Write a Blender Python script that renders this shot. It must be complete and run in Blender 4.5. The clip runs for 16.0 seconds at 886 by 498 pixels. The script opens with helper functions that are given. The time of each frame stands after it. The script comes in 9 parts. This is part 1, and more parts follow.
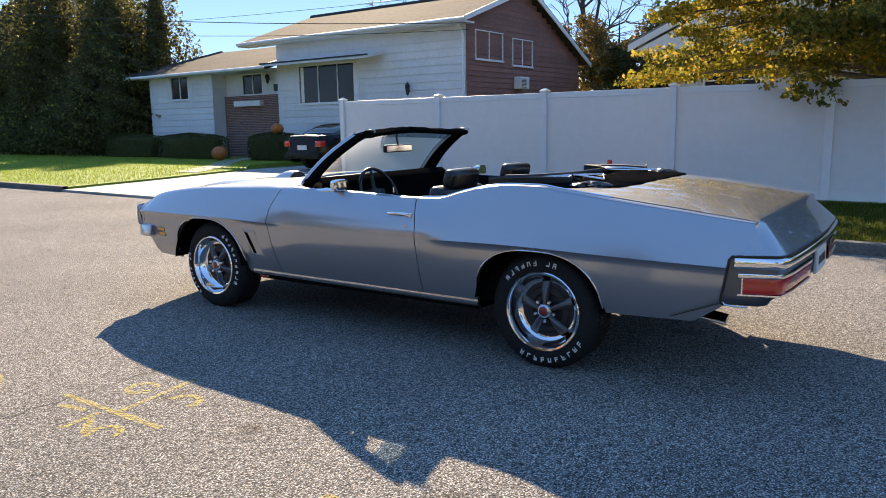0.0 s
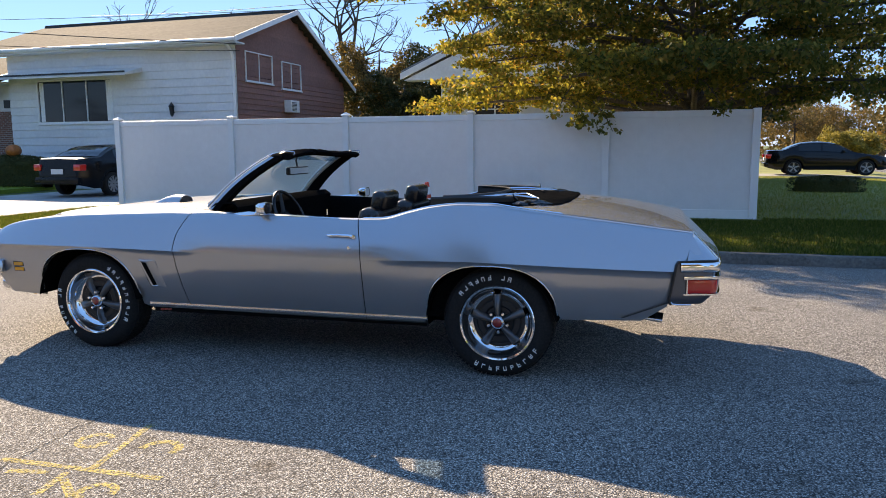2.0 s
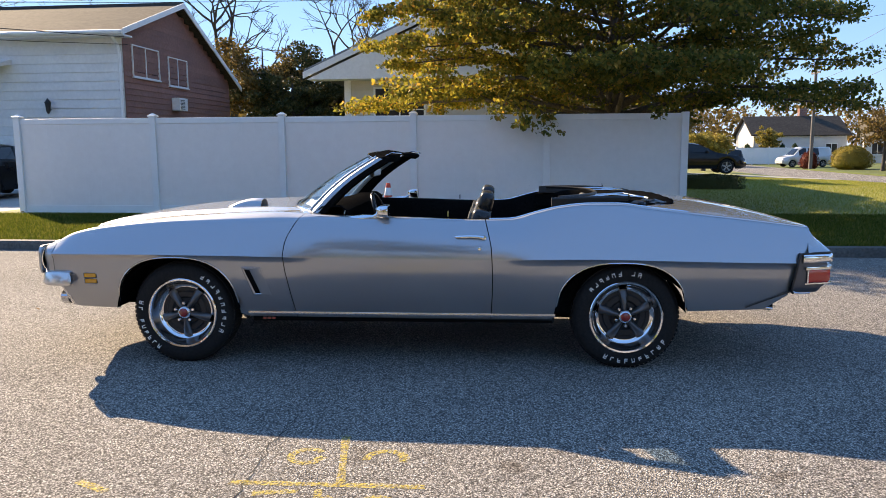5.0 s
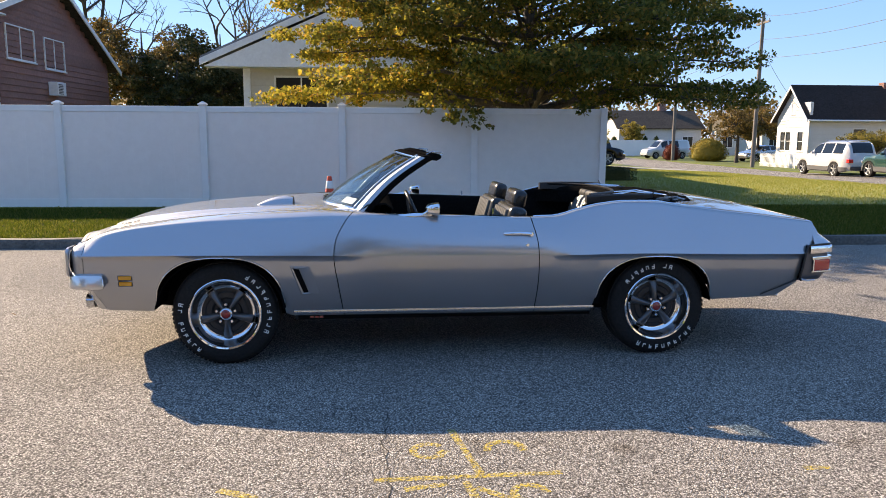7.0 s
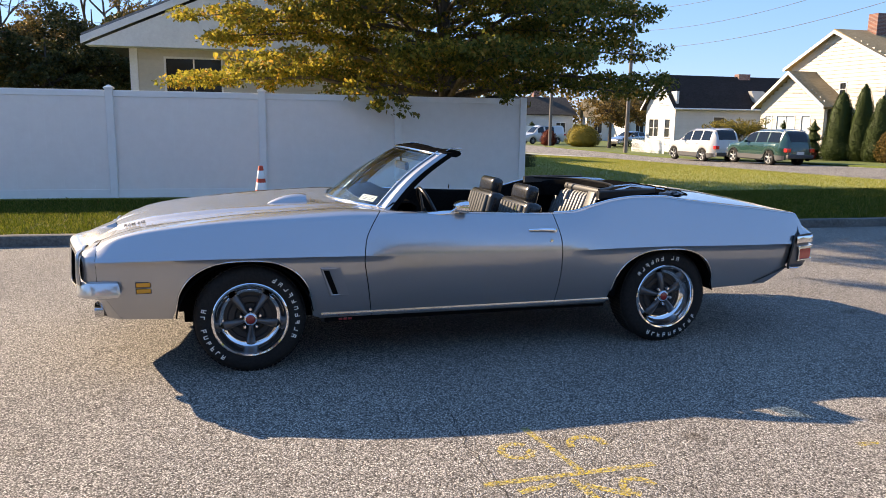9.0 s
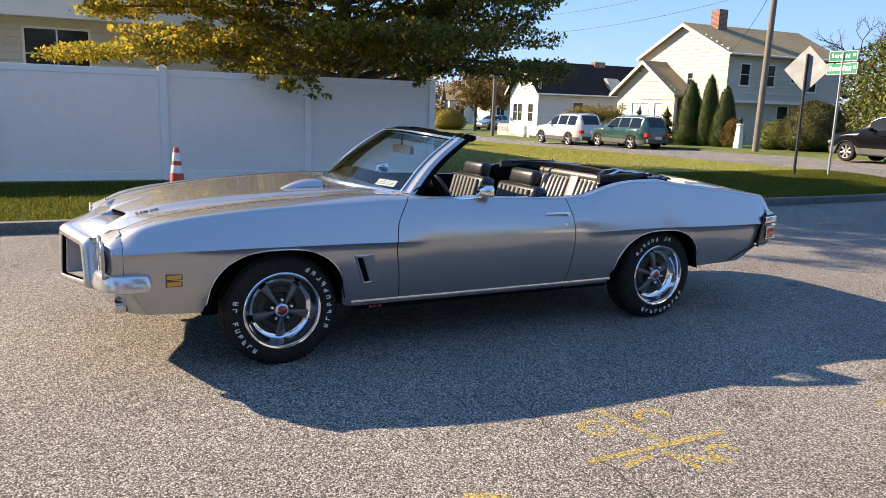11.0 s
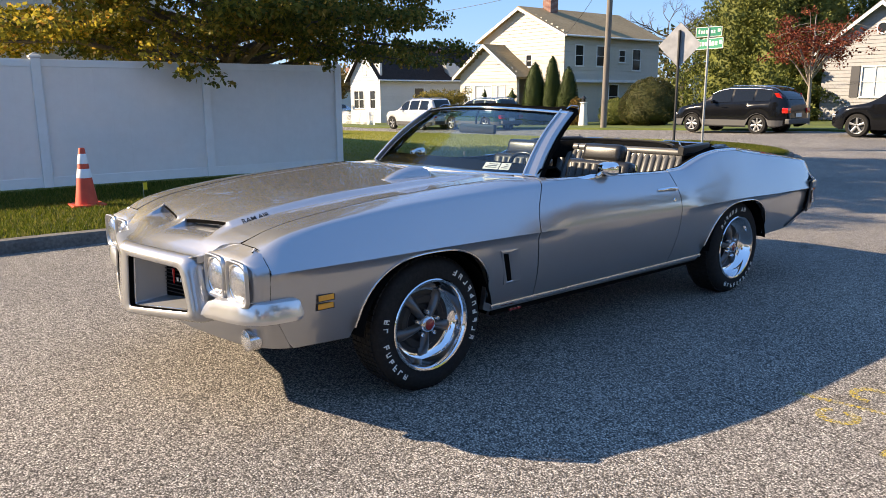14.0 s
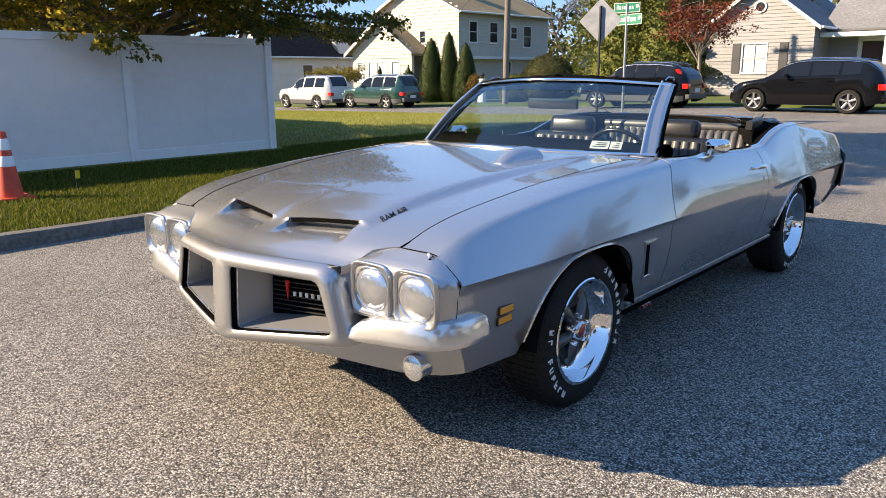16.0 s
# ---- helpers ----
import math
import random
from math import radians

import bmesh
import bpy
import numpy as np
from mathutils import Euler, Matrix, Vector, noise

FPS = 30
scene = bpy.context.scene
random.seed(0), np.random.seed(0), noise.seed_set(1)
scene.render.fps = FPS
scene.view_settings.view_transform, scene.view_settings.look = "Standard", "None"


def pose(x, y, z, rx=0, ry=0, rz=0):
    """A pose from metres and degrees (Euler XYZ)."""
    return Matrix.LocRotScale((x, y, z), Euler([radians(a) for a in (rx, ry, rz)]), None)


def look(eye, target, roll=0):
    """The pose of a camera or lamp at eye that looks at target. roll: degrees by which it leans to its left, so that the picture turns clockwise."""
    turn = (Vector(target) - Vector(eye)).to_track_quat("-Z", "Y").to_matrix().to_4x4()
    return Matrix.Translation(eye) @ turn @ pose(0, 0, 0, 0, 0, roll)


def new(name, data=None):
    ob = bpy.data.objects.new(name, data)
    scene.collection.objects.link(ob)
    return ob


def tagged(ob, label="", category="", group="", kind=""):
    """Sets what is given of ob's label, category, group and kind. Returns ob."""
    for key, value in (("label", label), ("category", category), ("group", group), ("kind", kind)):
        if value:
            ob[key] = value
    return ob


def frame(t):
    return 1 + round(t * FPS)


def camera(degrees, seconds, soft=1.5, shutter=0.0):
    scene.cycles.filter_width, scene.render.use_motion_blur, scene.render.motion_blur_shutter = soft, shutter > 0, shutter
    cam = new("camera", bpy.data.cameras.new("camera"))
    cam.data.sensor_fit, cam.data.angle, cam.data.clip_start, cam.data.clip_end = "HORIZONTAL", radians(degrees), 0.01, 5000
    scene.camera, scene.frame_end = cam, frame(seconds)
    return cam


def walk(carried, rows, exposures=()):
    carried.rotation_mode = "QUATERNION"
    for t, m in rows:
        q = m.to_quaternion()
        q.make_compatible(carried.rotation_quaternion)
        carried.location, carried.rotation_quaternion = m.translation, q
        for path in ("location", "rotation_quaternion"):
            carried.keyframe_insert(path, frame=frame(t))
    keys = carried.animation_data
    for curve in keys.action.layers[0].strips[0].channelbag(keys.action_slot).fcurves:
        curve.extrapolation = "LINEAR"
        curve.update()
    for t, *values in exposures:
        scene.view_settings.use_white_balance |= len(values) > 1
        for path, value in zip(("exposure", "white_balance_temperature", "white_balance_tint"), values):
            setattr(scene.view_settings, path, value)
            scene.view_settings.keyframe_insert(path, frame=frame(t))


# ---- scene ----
cam = camera(61.4, 16.0, 0.9)
PATH = [
    (0, (4.69, -3.695, 1.37), (3.569, -2.072, 1.043), -0.9),
    (0.5, (4.449, -3.856, 1.34), (3.505, -2.122, 1.019), 0.1),
    (1, (4.164, -3.954, 1.359), (3.379, -2.138, 1.061), -0.1),
    (1.5, (3.919, -4.124, 1.363), (3.275, -2.252, 1.082), 0.3),
    (2, (3.648, -4.301, 1.373), (3.134, -2.387, 1.101), -0.4),
    (2.5, (3.364, -4.413, 1.358), (2.886, -2.491, 1.076), -0.4),
    (3, (3.093, -4.499, 1.37), (2.658, -2.567, 1.095), -0.3),
    (3.5, (2.793, -4.585, 1.382), (2.424, -2.636, 1.131), 0.2),
    (4, (2.542, -4.613, 1.38), (2.24, -2.652, 1.13), 0.3),
    (4.5, (2.248, -4.59, 1.37), (2.065, -2.614, 1.116), 0.2),
    (4.7, (2.154, -4.605, 1.377), (1.987, -2.629, 1.111), 0.0),
    (6.8, (1.005, -4.749, 1.468), (1.19, -2.779, 1.175), -0.0),
    (7, (0.885, -4.752, 1.46), (1.092, -2.786, 1.158), 0.3),
    (7.5, (0.62, -4.777, 1.52), (0.908, -2.825, 1.193), -0.8),
    (8, (0.411, -4.707, 1.497), (0.795, -2.775, 1.153), 0.1),
    (8.5, (0.171, -4.605, 1.522), (0.622, -2.686, 1.181), 0.4),
    (9, (-0.078, -4.543, 1.535), (0.459, -2.647, 1.194), 0.8),
    (9.2, (-0.198, -4.518, 1.539), (0.408, -2.643, 1.196), 1.1),
    (11.3, (-1.194, -4.074, 1.528), (-0.279, -2.339, 1.137), 1.6),
    (11.5, (-1.27, -4.009, 1.528), (-0.335, -2.287, 1.129), 1.4),
    (12, (-1.409, -3.795, 1.496), (-0.42, -2.105, 1.09), 0.9),
    (12.5, (-1.59, -3.584, 1.494), (-0.562, -1.919, 1.079), 1.0),
    (13, (-1.83, -3.402, 1.494), (-0.684, -1.817, 1.076), 0.5),
    (13.5, (-2.018, -3.128, 1.442), (-0.841, -1.571, 1.004), 0.5),
    (14, (-2.175, -2.708, 1.41), (-0.914, -1.209, 1.008), -0.3),
    (14.5, (-2.343, -2.315, 1.39), (-0.958, -0.929, 0.987), -1.1),
    (15, (-2.427, -1.974, 1.359), (-1.006, -0.629, 0.943), -1.2),
    (15.5, (-2.507, -1.71, 1.371), (-1.059, -0.406, 0.921), -0.9),
    (16, (-2.611, -1.506, 1.38), (-1.136, -0.236, 0.92), -0.4),
]
walk(cam, [(t, look(eye, target, roll)) for t, eye, target, roll in PATH], exposures=[(0.0, 1.38, 8900, 14), (4.5, 1.50, 9400, 15), (7.0, 1.48, 9400, 16), (12.0, 1.44, 9300, 15), (16.0, 1.40, 9200, 14)])

# ---- sky, sun, exposure ----
TO_SUN = Vector((-1.70, 1.80, 1.33)).normalized()
SUN_EL = math.asin(TO_SUN.z)
SUN_AZ = math.atan2(TO_SUN.x, TO_SUN.y)
world = bpy.data.worlds.new("sky")
scene.world = world
world.use_nodes = True
wt = world.node_tree
sky = wt.nodes.new("ShaderNodeTexSky")
sky.sky_type = "NISHITA"
sky.sun_disc = False
sky.sun_elevation = SUN_EL
sky.sun_rotation = SUN_AZ
sky.air_density, sky.dust_density, sky.ozone_density = 1.0, 0.0, 6.0
wt.nodes["Background"].inputs["Strength"].default_value = 0.11
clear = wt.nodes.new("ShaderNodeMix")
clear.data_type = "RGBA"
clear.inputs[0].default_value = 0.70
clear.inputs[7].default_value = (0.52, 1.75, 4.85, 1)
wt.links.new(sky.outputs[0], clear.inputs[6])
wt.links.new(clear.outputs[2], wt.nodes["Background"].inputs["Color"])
sun_data = bpy.data.lights.new("sun", "SUN")
sun_data.energy, sun_data.angle, sun_data.color = 4.5, radians(0.55), (1.0, 0.945, 0.86)
sun = new("sun", sun_data)
sun.matrix_world = Matrix.Translation((-20, 20, 30)) @ (-TO_SUN).to_track_quat("-Z", "Y").to_matrix().to_4x4()

# ---- the street's own axes: s along the street, n across it ----
STREET = Matrix.Rotation(radians(-2.0), 4, "Z")


def level(s, n):
    """Height of the street surface: level round the car, falling gently away from it."""
    fall = min(max((s - 10.0) / 10.0, 0.0), 1.0)
    return -(0.022 * fall + 0.004) * min(max(0.0, n - 10.0), 32) + 0.006 * min(max(0.0, s - 10.0), 40)


def at(s, n, z=0.0, yaw=0.0):
    return STREET @ pose(s, n, z, 0, 0, yaw)


# ---- mesh helpers ----
def part(name, bm, material, parent=None, label="", smooth=None, solid=0.0, bevel=0.0):
    """One bmesh as one mesh object under a thing or a part."""
    me = bpy.data.meshes.new(name)
    bm.to_mesh(me)
    bm.free()
    for m in material if isinstance(material, (list, tuple)) else [material]:
        me.materials.append(m)
    ob = new(name, me)
    ob.parent = parent
    if smooth is not None:
        me.shade_smooth()
        me.set_sharp_from_angle(angle=radians(smooth))
        if solid:
            uses = np.bincount([l.edge_index for l in me.loops], minlength=len(me.edges))
            sharp = me.attributes.get("sharp_edge") or me.attributes.new("sharp_edge", "BOOLEAN", "EDGE")
            flags = np.zeros(len(me.edges), bool)
            sharp.data.foreach_get("value", flags)
            sharp.data.foreach_set("value", flags | (uses == 1))
    if solid:
        mod = ob.modifiers.new("thickness", "SOLIDIFY")
        mod.thickness, mod.offset = solid, -1
    if bevel:
        mod = ob.modifiers.new("edges", "BEVEL")
        mod.width, mod.segments, mod.limit_method = bevel, 2, "ANGLE"
        mod.angle_limit = radians(40)
    if label:
        ob["label"] = label
    return ob


def thing(name, m, label, category, group="", kind=""):
    ob = new(name)
    ob.matrix_basis = m
    ob.empty_display_size = 0.1
    return tagged(ob, label, category, group, kind)


def single(name, bm, material, m, label, category, group="", kind="", **more):
    ob = part(name, bm, material, None, **more)
    ob.matrix_basis = m
    return tagged(ob, label, category, group, kind)


def box(bm, x0, x1, y0, y1, z0, z1, m=None, mat=0):
    v = [Vector((x, y, z)) for z in (z0, z1) for y in (y0, y1) for x in (x0, x1)]
    if m is not None:
        v = [m @ p for p in v]
    v = [bm.verts.new(p) for p in v]
    for f in ((0, 2, 3, 1), (4, 5, 7, 6), (0, 1, 5, 4), (2, 6, 7, 3), (0, 4, 6, 2), (1, 3, 7, 5)):
        bm.faces.new([v[i] for i in f]).material_index = mat
    return bm


def tube(bm, points, radii, n=10, cap=True, mat=0, flat=1.0):
    """A round bar through points; radii one number or one for each point."""
    pts = [Vector(p) for p in points]
    if not hasattr(radii, "__len__"):
        radii = [radii] * len(pts)
    rings, side = [], None
    for i, p in enumerate(pts):
        d = (pts[min(i + 1, len(pts) - 1)] - pts[max(i - 1, 0)]).normalized()
        if side is None:
            side = d.orthogonal().normalized()
        side = (side - d * side.dot(d)).normalized()
        up = d.cross(side)
        rings.append([bm.verts.new(p + (side * math.cos(a) + up * math.sin(a) * flat) * radii[i]) for a in [2 * math.pi * k / n for k in range(n)]])
    for a, b in zip(rings, rings[1:]):
        for k in range(n):
            bm.faces.new((a[k], a[(k + 1) % n], b[(k + 1) % n], b[k])).material_index = mat
    if cap:
        bm.faces.new(rings[0][::-1]).material_index = mat
        bm.faces.new(rings[-1]).material_index = mat
    return bm


def sheet(bm, rows, flip=False, closed=False, mat=0):
    """Quads between rows of points."""
    vs = [[bm.verts.new(p) for p in row] for row in rows]
    for a, b in zip(vs, vs[1:]):
        m = len(a)
        for k in range(m if closed else m - 1):
            q = (a[k], a[(k + 1) % m], b[(k + 1) % m], b[k])
            try:
                bm.faces.new(q[::-1] if flip else q).material_index = mat
            except ValueError:
                pass
    return vs


def lathe(bm, profile, n=32, axis="y", mat=0, centre=(0, 0, 0)):
    """Profile of (radius, height along the axis) turned round that axis."""
    rows = []
    for r, h in profile:
        row = []
        for k in range(n):
            a = 2 * math.pi * k / n
            c, s = r * math.cos(a), r * math.sin(a)
            p = {"y": (c, h, s), "z": (c, s, h), "x": (h, c, s)}[axis]
            row.append(Vector(p) + Vector(centre))
        rows.append(row)
    return sheet(bm, rows, closed=True, mat=mat)


def prism(bm, outline, y0, y1, axis="y", mat=0):
    """An outline of (a, b) pushed from y0 to y1 along an axis."""
    def p(a, b, y):
        return {"y": (a, y, b), "x": (y, a, b), "z": (a, b, y)}[axis]
    lo = [bm.verts.new(p(a, b, y0)) for a, b in outline]
    hi = [bm.verts.new(p(a, b, y1)) for a, b in outline]
    bm.faces.new(lo).material_index = mat
    bm.faces.new(hi[::-1]).material_index = mat
    m = len(lo)
    for k in range(m):
        bm.faces.new((lo[k], hi[k], hi[(k + 1) % m], lo[(k + 1) % m])).material_index = mat
    return bm


def bevelled(bm, width, segments=3):
    bmesh.ops.bevel(bm, geom=list(bm.edges), offset=width, segments=segments, affect="EDGES", profile=0.6)
    return bm


def normals(bm):
    bmesh.ops.recalc_face_normals(bm, faces=list(bm.faces))
    return bm


def curve(xs, ys):
    """A smooth curve through (x, y) that does not overshoot."""
    xs, ys = np.array(xs, float), np.array(ys, float)
    d = np.diff(ys) / np.diff(xs)
    m = np.concatenate([[d[0]], [0 if a * b <= 0 else 2 * a * b / (a + b) for a, b in zip(d, d[1:])], [d[-1]]])

    def f(x):
        x = min(max(x, xs[0]), xs[-1])
        i = min(int(np.searchsorted(xs, x, "right")) - 1, len(xs) - 2)
        h = xs[i + 1] - xs[i]
        t = (x - xs[i]) / h
        return float((2 * t**3 - 3 * t**2 + 1) * ys[i] + (t**3 - 2 * t**2 + t) * h * m[i] + (-2 * t**3 + 3 * t**2) * ys[i + 1] + (t**3 - t**2) * h * m[i + 1])
    return f


def B():
    return bmesh.new()


# ---- materials ----
def material(name, colour=(0.5, 0.5, 0.5), rough=0.5, metal=0.0, coat=0.0, spec=0.5):
    m = bpy.data.materials.new(name)
    m.use_nodes = True
    b = m.node_tree.nodes["Principled BSDF"]
    b.inputs["Base Color"].default_value = (*colour, 1)
    b.inputs["Roughness"].default_value = rough
    b.inputs["Metallic"].default_value = metal
    b.inputs["Coat Weight"].default_value = coat
    b.inputs["Coat Roughness"].default_value = 0.03
    b.inputs["Specular IOR Level"].default_value = spec
    return m


def node(m, kind, **values):
    n = m.node_tree.nodes.new(kind)
    for key, v in values.items():
        n.inputs[key.replace("_", " ")].default_value = v
    return n


def link(m, a, b):
    m.node_tree.links.new(a, b)


def coords(m, stretch=(1, 1, 1)):
    c = node(m, "ShaderNodeTexCoord")
    p = node(m, "ShaderNodeMapping")
    p.inputs["Scale"].default_value = stretch
    link(m, c.outputs["Object"], p.inputs["Vector"])
    return p.outputs[0]


def ramp(m, source, stops):
    r = node(m, "ShaderNodeValToRGB")
    e = r.color_ramp.elements
    while len(e) < len(stops):
        e.new(0.5)
    for el, (pos, c) in zip(e, stops):
        el.position, el.color = pos, (*c, 1) if len(c) == 3 else c
    link(m, source, r.inputs[0])
    return r.outputs[0]


def mix(m, a, b, factor, kind="MIX"):
    n = m.node_tree.nodes.new("ShaderNodeMix")
    n.data_type, n.blend_type = "RGBA", kind
    for sock, v in ((n.inputs[0], factor), (n.inputs[6], a), (n.inputs[7], b)):
        if hasattr(v, "is_linked") or hasattr(v, "links"):
            link(m, v, sock)
        elif isinstance(v, (int, float)):
            sock.default_value = v
        else:
            sock.default_value = (*v, 1)
    return n.outputs[2]


def bump(m, height, strength=0.3, distance=0.01):
    n = node(m, "ShaderNodeBump", Strength=strength, Distance=distance)
    link(m, height, n.inputs["Height"])
    link(m, n.outputs[0], m.node_tree.nodes["Principled BSDF"].inputs["Normal"])
    return n


def speckled(name, dark, light, scale, rough=0.8, relief=0.2, distance=0.01, stains=0.25, stain_scale=0.6, stretch=(1, 1, 1), metal=0.0, coat=0.0):
    """A surface with fine grain, larger stains and relief."""
    m = material(name, light, rough, metal, coat)
    v = coords(m, stretch)
    fine = node(m, "ShaderNodeTexNoise", Scale=scale, Detail=6.0, Roughness=0.65)
    wide = node(m, "ShaderNodeTexNoise", Scale=stain_scale, Detail=4.0, Roughness=0.6)
    link(m, v, fine.inputs[0])
    link(m, v, wide.inputs[0])
    c = ramp(m, fine.outputs[0], [(0.3, dark), (0.7, light)])
    w = ramp(m, wide.outputs[0], [(0.35, (1 - stains,) * 3), (0.7, (1, 1, 1))])
    link(m, mix(m, c, w, 1.0, "MULTIPLY"), m.node_tree.nodes["Principled BSDF"].inputs["Base Color"])
    if relief:
        bump(m, fine.outputs[0], relief, distance)
    return m


def varied(m, amount=0.15):
    """Let each piece differ a little in tone."""
    b = m.node_tree.nodes["Principled BSDF"]
    info = node(m, "ShaderNodeObjectInfo")
    r = ramp(m, info.outputs["Random"], [(0.0, (1 - amount,) * 3), (1.0, (1, 1, 1))])
    old = b.inputs["Base Color"]
    src = old.links[0].from_socket if old.links else tuple(old.default_value)[:3]
    link(m, mix(m, src, r, 1.0, "MULTIPLY"), old)
    return m


def asphalt():
    m = material("asphalt", (0.2, 0.2, 0.2), 0.9)
    b = m.node_tree.nodes["Principled BSDF"]
    b.inputs["Specular IOR Level"].default_value = 0.12
    v = coords(m)
    stone = node(m, "ShaderNodeTexVoronoi", Scale=135.0, Randomness=1.0)
    link(m, v, stone.inputs["Vector"])
    tone = ramp(m, stone.outputs["Color"], [(0.12, (0.105, 0.100, 0.095)), (0.5, (0.33, 0.308, 0.285)), (0.8, (0.60, 0.565, 0.52)), (1.0, (0.86, 0.83, 0.785))])
    gap = ramp(m, stone.outputs["Distance"], [(0.30, (1, 1, 1)), (0.70, (0.25, 0.25, 0.25))])
    c = mix(m, tone, gap, 1.0, "MULTIPLY")
    wide = node(m, "ShaderNodeTexNoise", Scale=0.45, Detail=5.0, Roughness=0.6)
    link(m, v, wide.inputs[0])
    c = mix(m, c, ramp(m, wide.outputs[0], [(0.3, (0.80, 0.79, 0.78)), (0.7, (1.12, 1.1, 1.06))]), 1.0, "MULTIPLY")
    spot = node(m, "ShaderNodeTexNoise", Scale=2.6, Detail=3.0, Roughness=0.5)
    link(m, v, spot.inputs[0])
    c = mix(m, c, ramp(m, spot.outputs[0], [(0.66, (1, 1, 1)), (0.74, (0.70, 0.66, 0.62))]), 1.0, "MULTIPLY")
    link(m, c, b.inputs["Base Color"])
    fine = node(m, "ShaderNodeTexNoise", Scale=260.0, Detail=2.0)
    link(m, v, fine.inputs[0])
    h = mix(m, gap, fine.outputs[0], 0.25)
    bump(m, h, 0.75, 0.006)
    return m


def paint(name, colour, flake=0.06, rough=0.25, metal=0.85, coat=1.0):
    m = material(name, colour, rough, metal, coat)
    b = m.node_tree.nodes["Principled BSDF"]
    v = coords(m)
    grain = node(m, "ShaderNodeTexVoronoi", Scale=900.0)
    link(m, v, grain.inputs["Vector"])
    lo, hi = [max(0, c * (1 - flake)) for c in colour], [c * (1 + flake) for c in colour]
    link(m, ramp(m, grain.outputs["Color"], [(0.2, lo), (0.8, hi)]), b.inputs["Base Color"])
    dust = node(m, "ShaderNodeTexNoise", Scale=3.0, Detail=5.0)
    link(m, v, dust.inputs[0])
    link(m, ramp(m, dust.outputs[0], [(0.35, (rough * 0.85,) * 3), (0.75, (rough * 1.25,) * 3)]), b.inputs["Roughness"])
    return m


def glass(name, tint=(0.9, 0.95, 0.95), rough=0.0):
    """Thin pane: clear, with the gloss of glass."""
    m = bpy.data.materials.new(name)
    m.use_nodes = True
    t = m.node_tree
    t.nodes.remove(t.nodes["Principled BSDF"])
    clear = node(m, "ShaderNodeBsdfTransparent", Color=(*tint, 1))
    gloss = node(m, "ShaderNodeBsdfGlossy", Roughness=rough, Color=(1, 1, 1, 1))
    edge = node(m, "ShaderNodeLayerWeight", Blend=0.5)
    steep = node(m, "ShaderNodeMath")
    steep.operation = "POWER"
    link(m, edge.outputs["Facing"], steep.inputs[0])
    steep.inputs[1].default_value = 4.0
    fres = node(m, "ShaderNodeMath")
    fres.operation = "MULTIPLY_ADD"
    link(m, steep.outputs[0], fres.inputs[0])
    fres.inputs[1].default_value, fres.inputs[2].default_value = 0.55, 0.09
    both = node(m, "ShaderNodeMixShader")
    link(m, fres.outputs[0], both.inputs[0])
    link(m, clear.outputs[0], both.inputs[1])
    link(m, gloss.outputs[0], both.inputs[2])
    link(m, both.outputs[0], t.nodes["Material Output"].inputs["Surface"])
    return m


def leaf_material(name, stops, back=0.35):
    """Leaves that differ one by one and let light through."""
    m = bpy.data.materials.new(name)
    m.use_nodes = True
    t = m.node_tree
    b = t.nodes["Principled BSDF"]
    g = node(m, "ShaderNodeNewGeometry")
    c = ramp(m, g.outputs["Random Per Island"], stops)
    link(m, c, b.inputs["Base Color"])
    b.inputs["Roughness"].default_value = 0.6
    b.inputs["Specular IOR Level"].default_value = 0.15
    tr = node(m, "ShaderNodeBsdfTranslucent")
    link(m, c, tr.inputs["Color"])
    both = node(m, "ShaderNodeMixShader", Fac=back)
    link(m, b.outputs[0], both.inputs[1])
    link(m, tr.outputs[0], both.inputs[2])
    link(m, both.outputs[0], t.nodes["Material Output"].inputs["Surface"])
    return m


ASPHALT = asphalt()
CONCRETE = speckled("concrete", (0.30, 0.29, 0.27), (0.46, 0.44, 0.41), 40, 0.85, 0.3, 0.004, 0.3, 0.9)
KERB = speckled("kerb_concrete", (0.075, 0.070, 0.063), (0.18, 0.17, 0.152), 30, 0.88, 0.4, 0.006, 0.45, 1.3)
GRASS_SOIL = speckled("grass_soil", (0.045, 0.075, 0.010), (0.13, 0.165, 0.022), 14, 0.9, 0.5, 0.03, 0.35, 0.35)
# Verge blades are kept dark: the fence's shade is in their green.
GRASS = leaf_material("grass_blades", [(0.0, (0.034, 0.052, 0.006)), (0.45, (0.078, 0.105, 0.012)), (0.8, (0.14, 0.150, 0.022)), (1.0, (0.25, 0.21, 0.06))], 0.45)
# West lawn's copies of soil and blades: sunlight is put into their brighter green.
GRASS_SOIL_SUN = speckled("sun_brightened_grass_soil", (0.15, 0.24, 0.018), (0.30, 0.38, 0.035), 14, 0.9, 0.5, 0.03, 0.3, 0.35)
GRASS_SUN = leaf_material("sun_brightened_grass_blades", [(0.0, (0.12, 0.20, 0.015)), (0.45, (0.24, 0.33, 0.035)), (0.8, (0.34, 0.39, 0.055)), (1.0, (0.42, 0.40, 0.11))], 0.4)
GRASS_SOIL_DRY = speckled("dry_grass_soil", (0.16, 0.18, 0.035), (0.32, 0.30, 0.075), 14, 0.9, 0.5, 0.03, 0.35, 0.35)
GRASS_DRY = leaf_material("yellowing_grass_blades", [(0.0, (0.14, 0.18, 0.025)), (0.45, (0.27, 0.28, 0.05)), (0.8, (0.38, 0.34, 0.09)), (1.0, (0.48, 0.41, 0.15))], 0.4)
SILVER = paint("silver_metallic_paint", (0.33, 0.355, 0.395), 0.10, 0.17, 1.0)
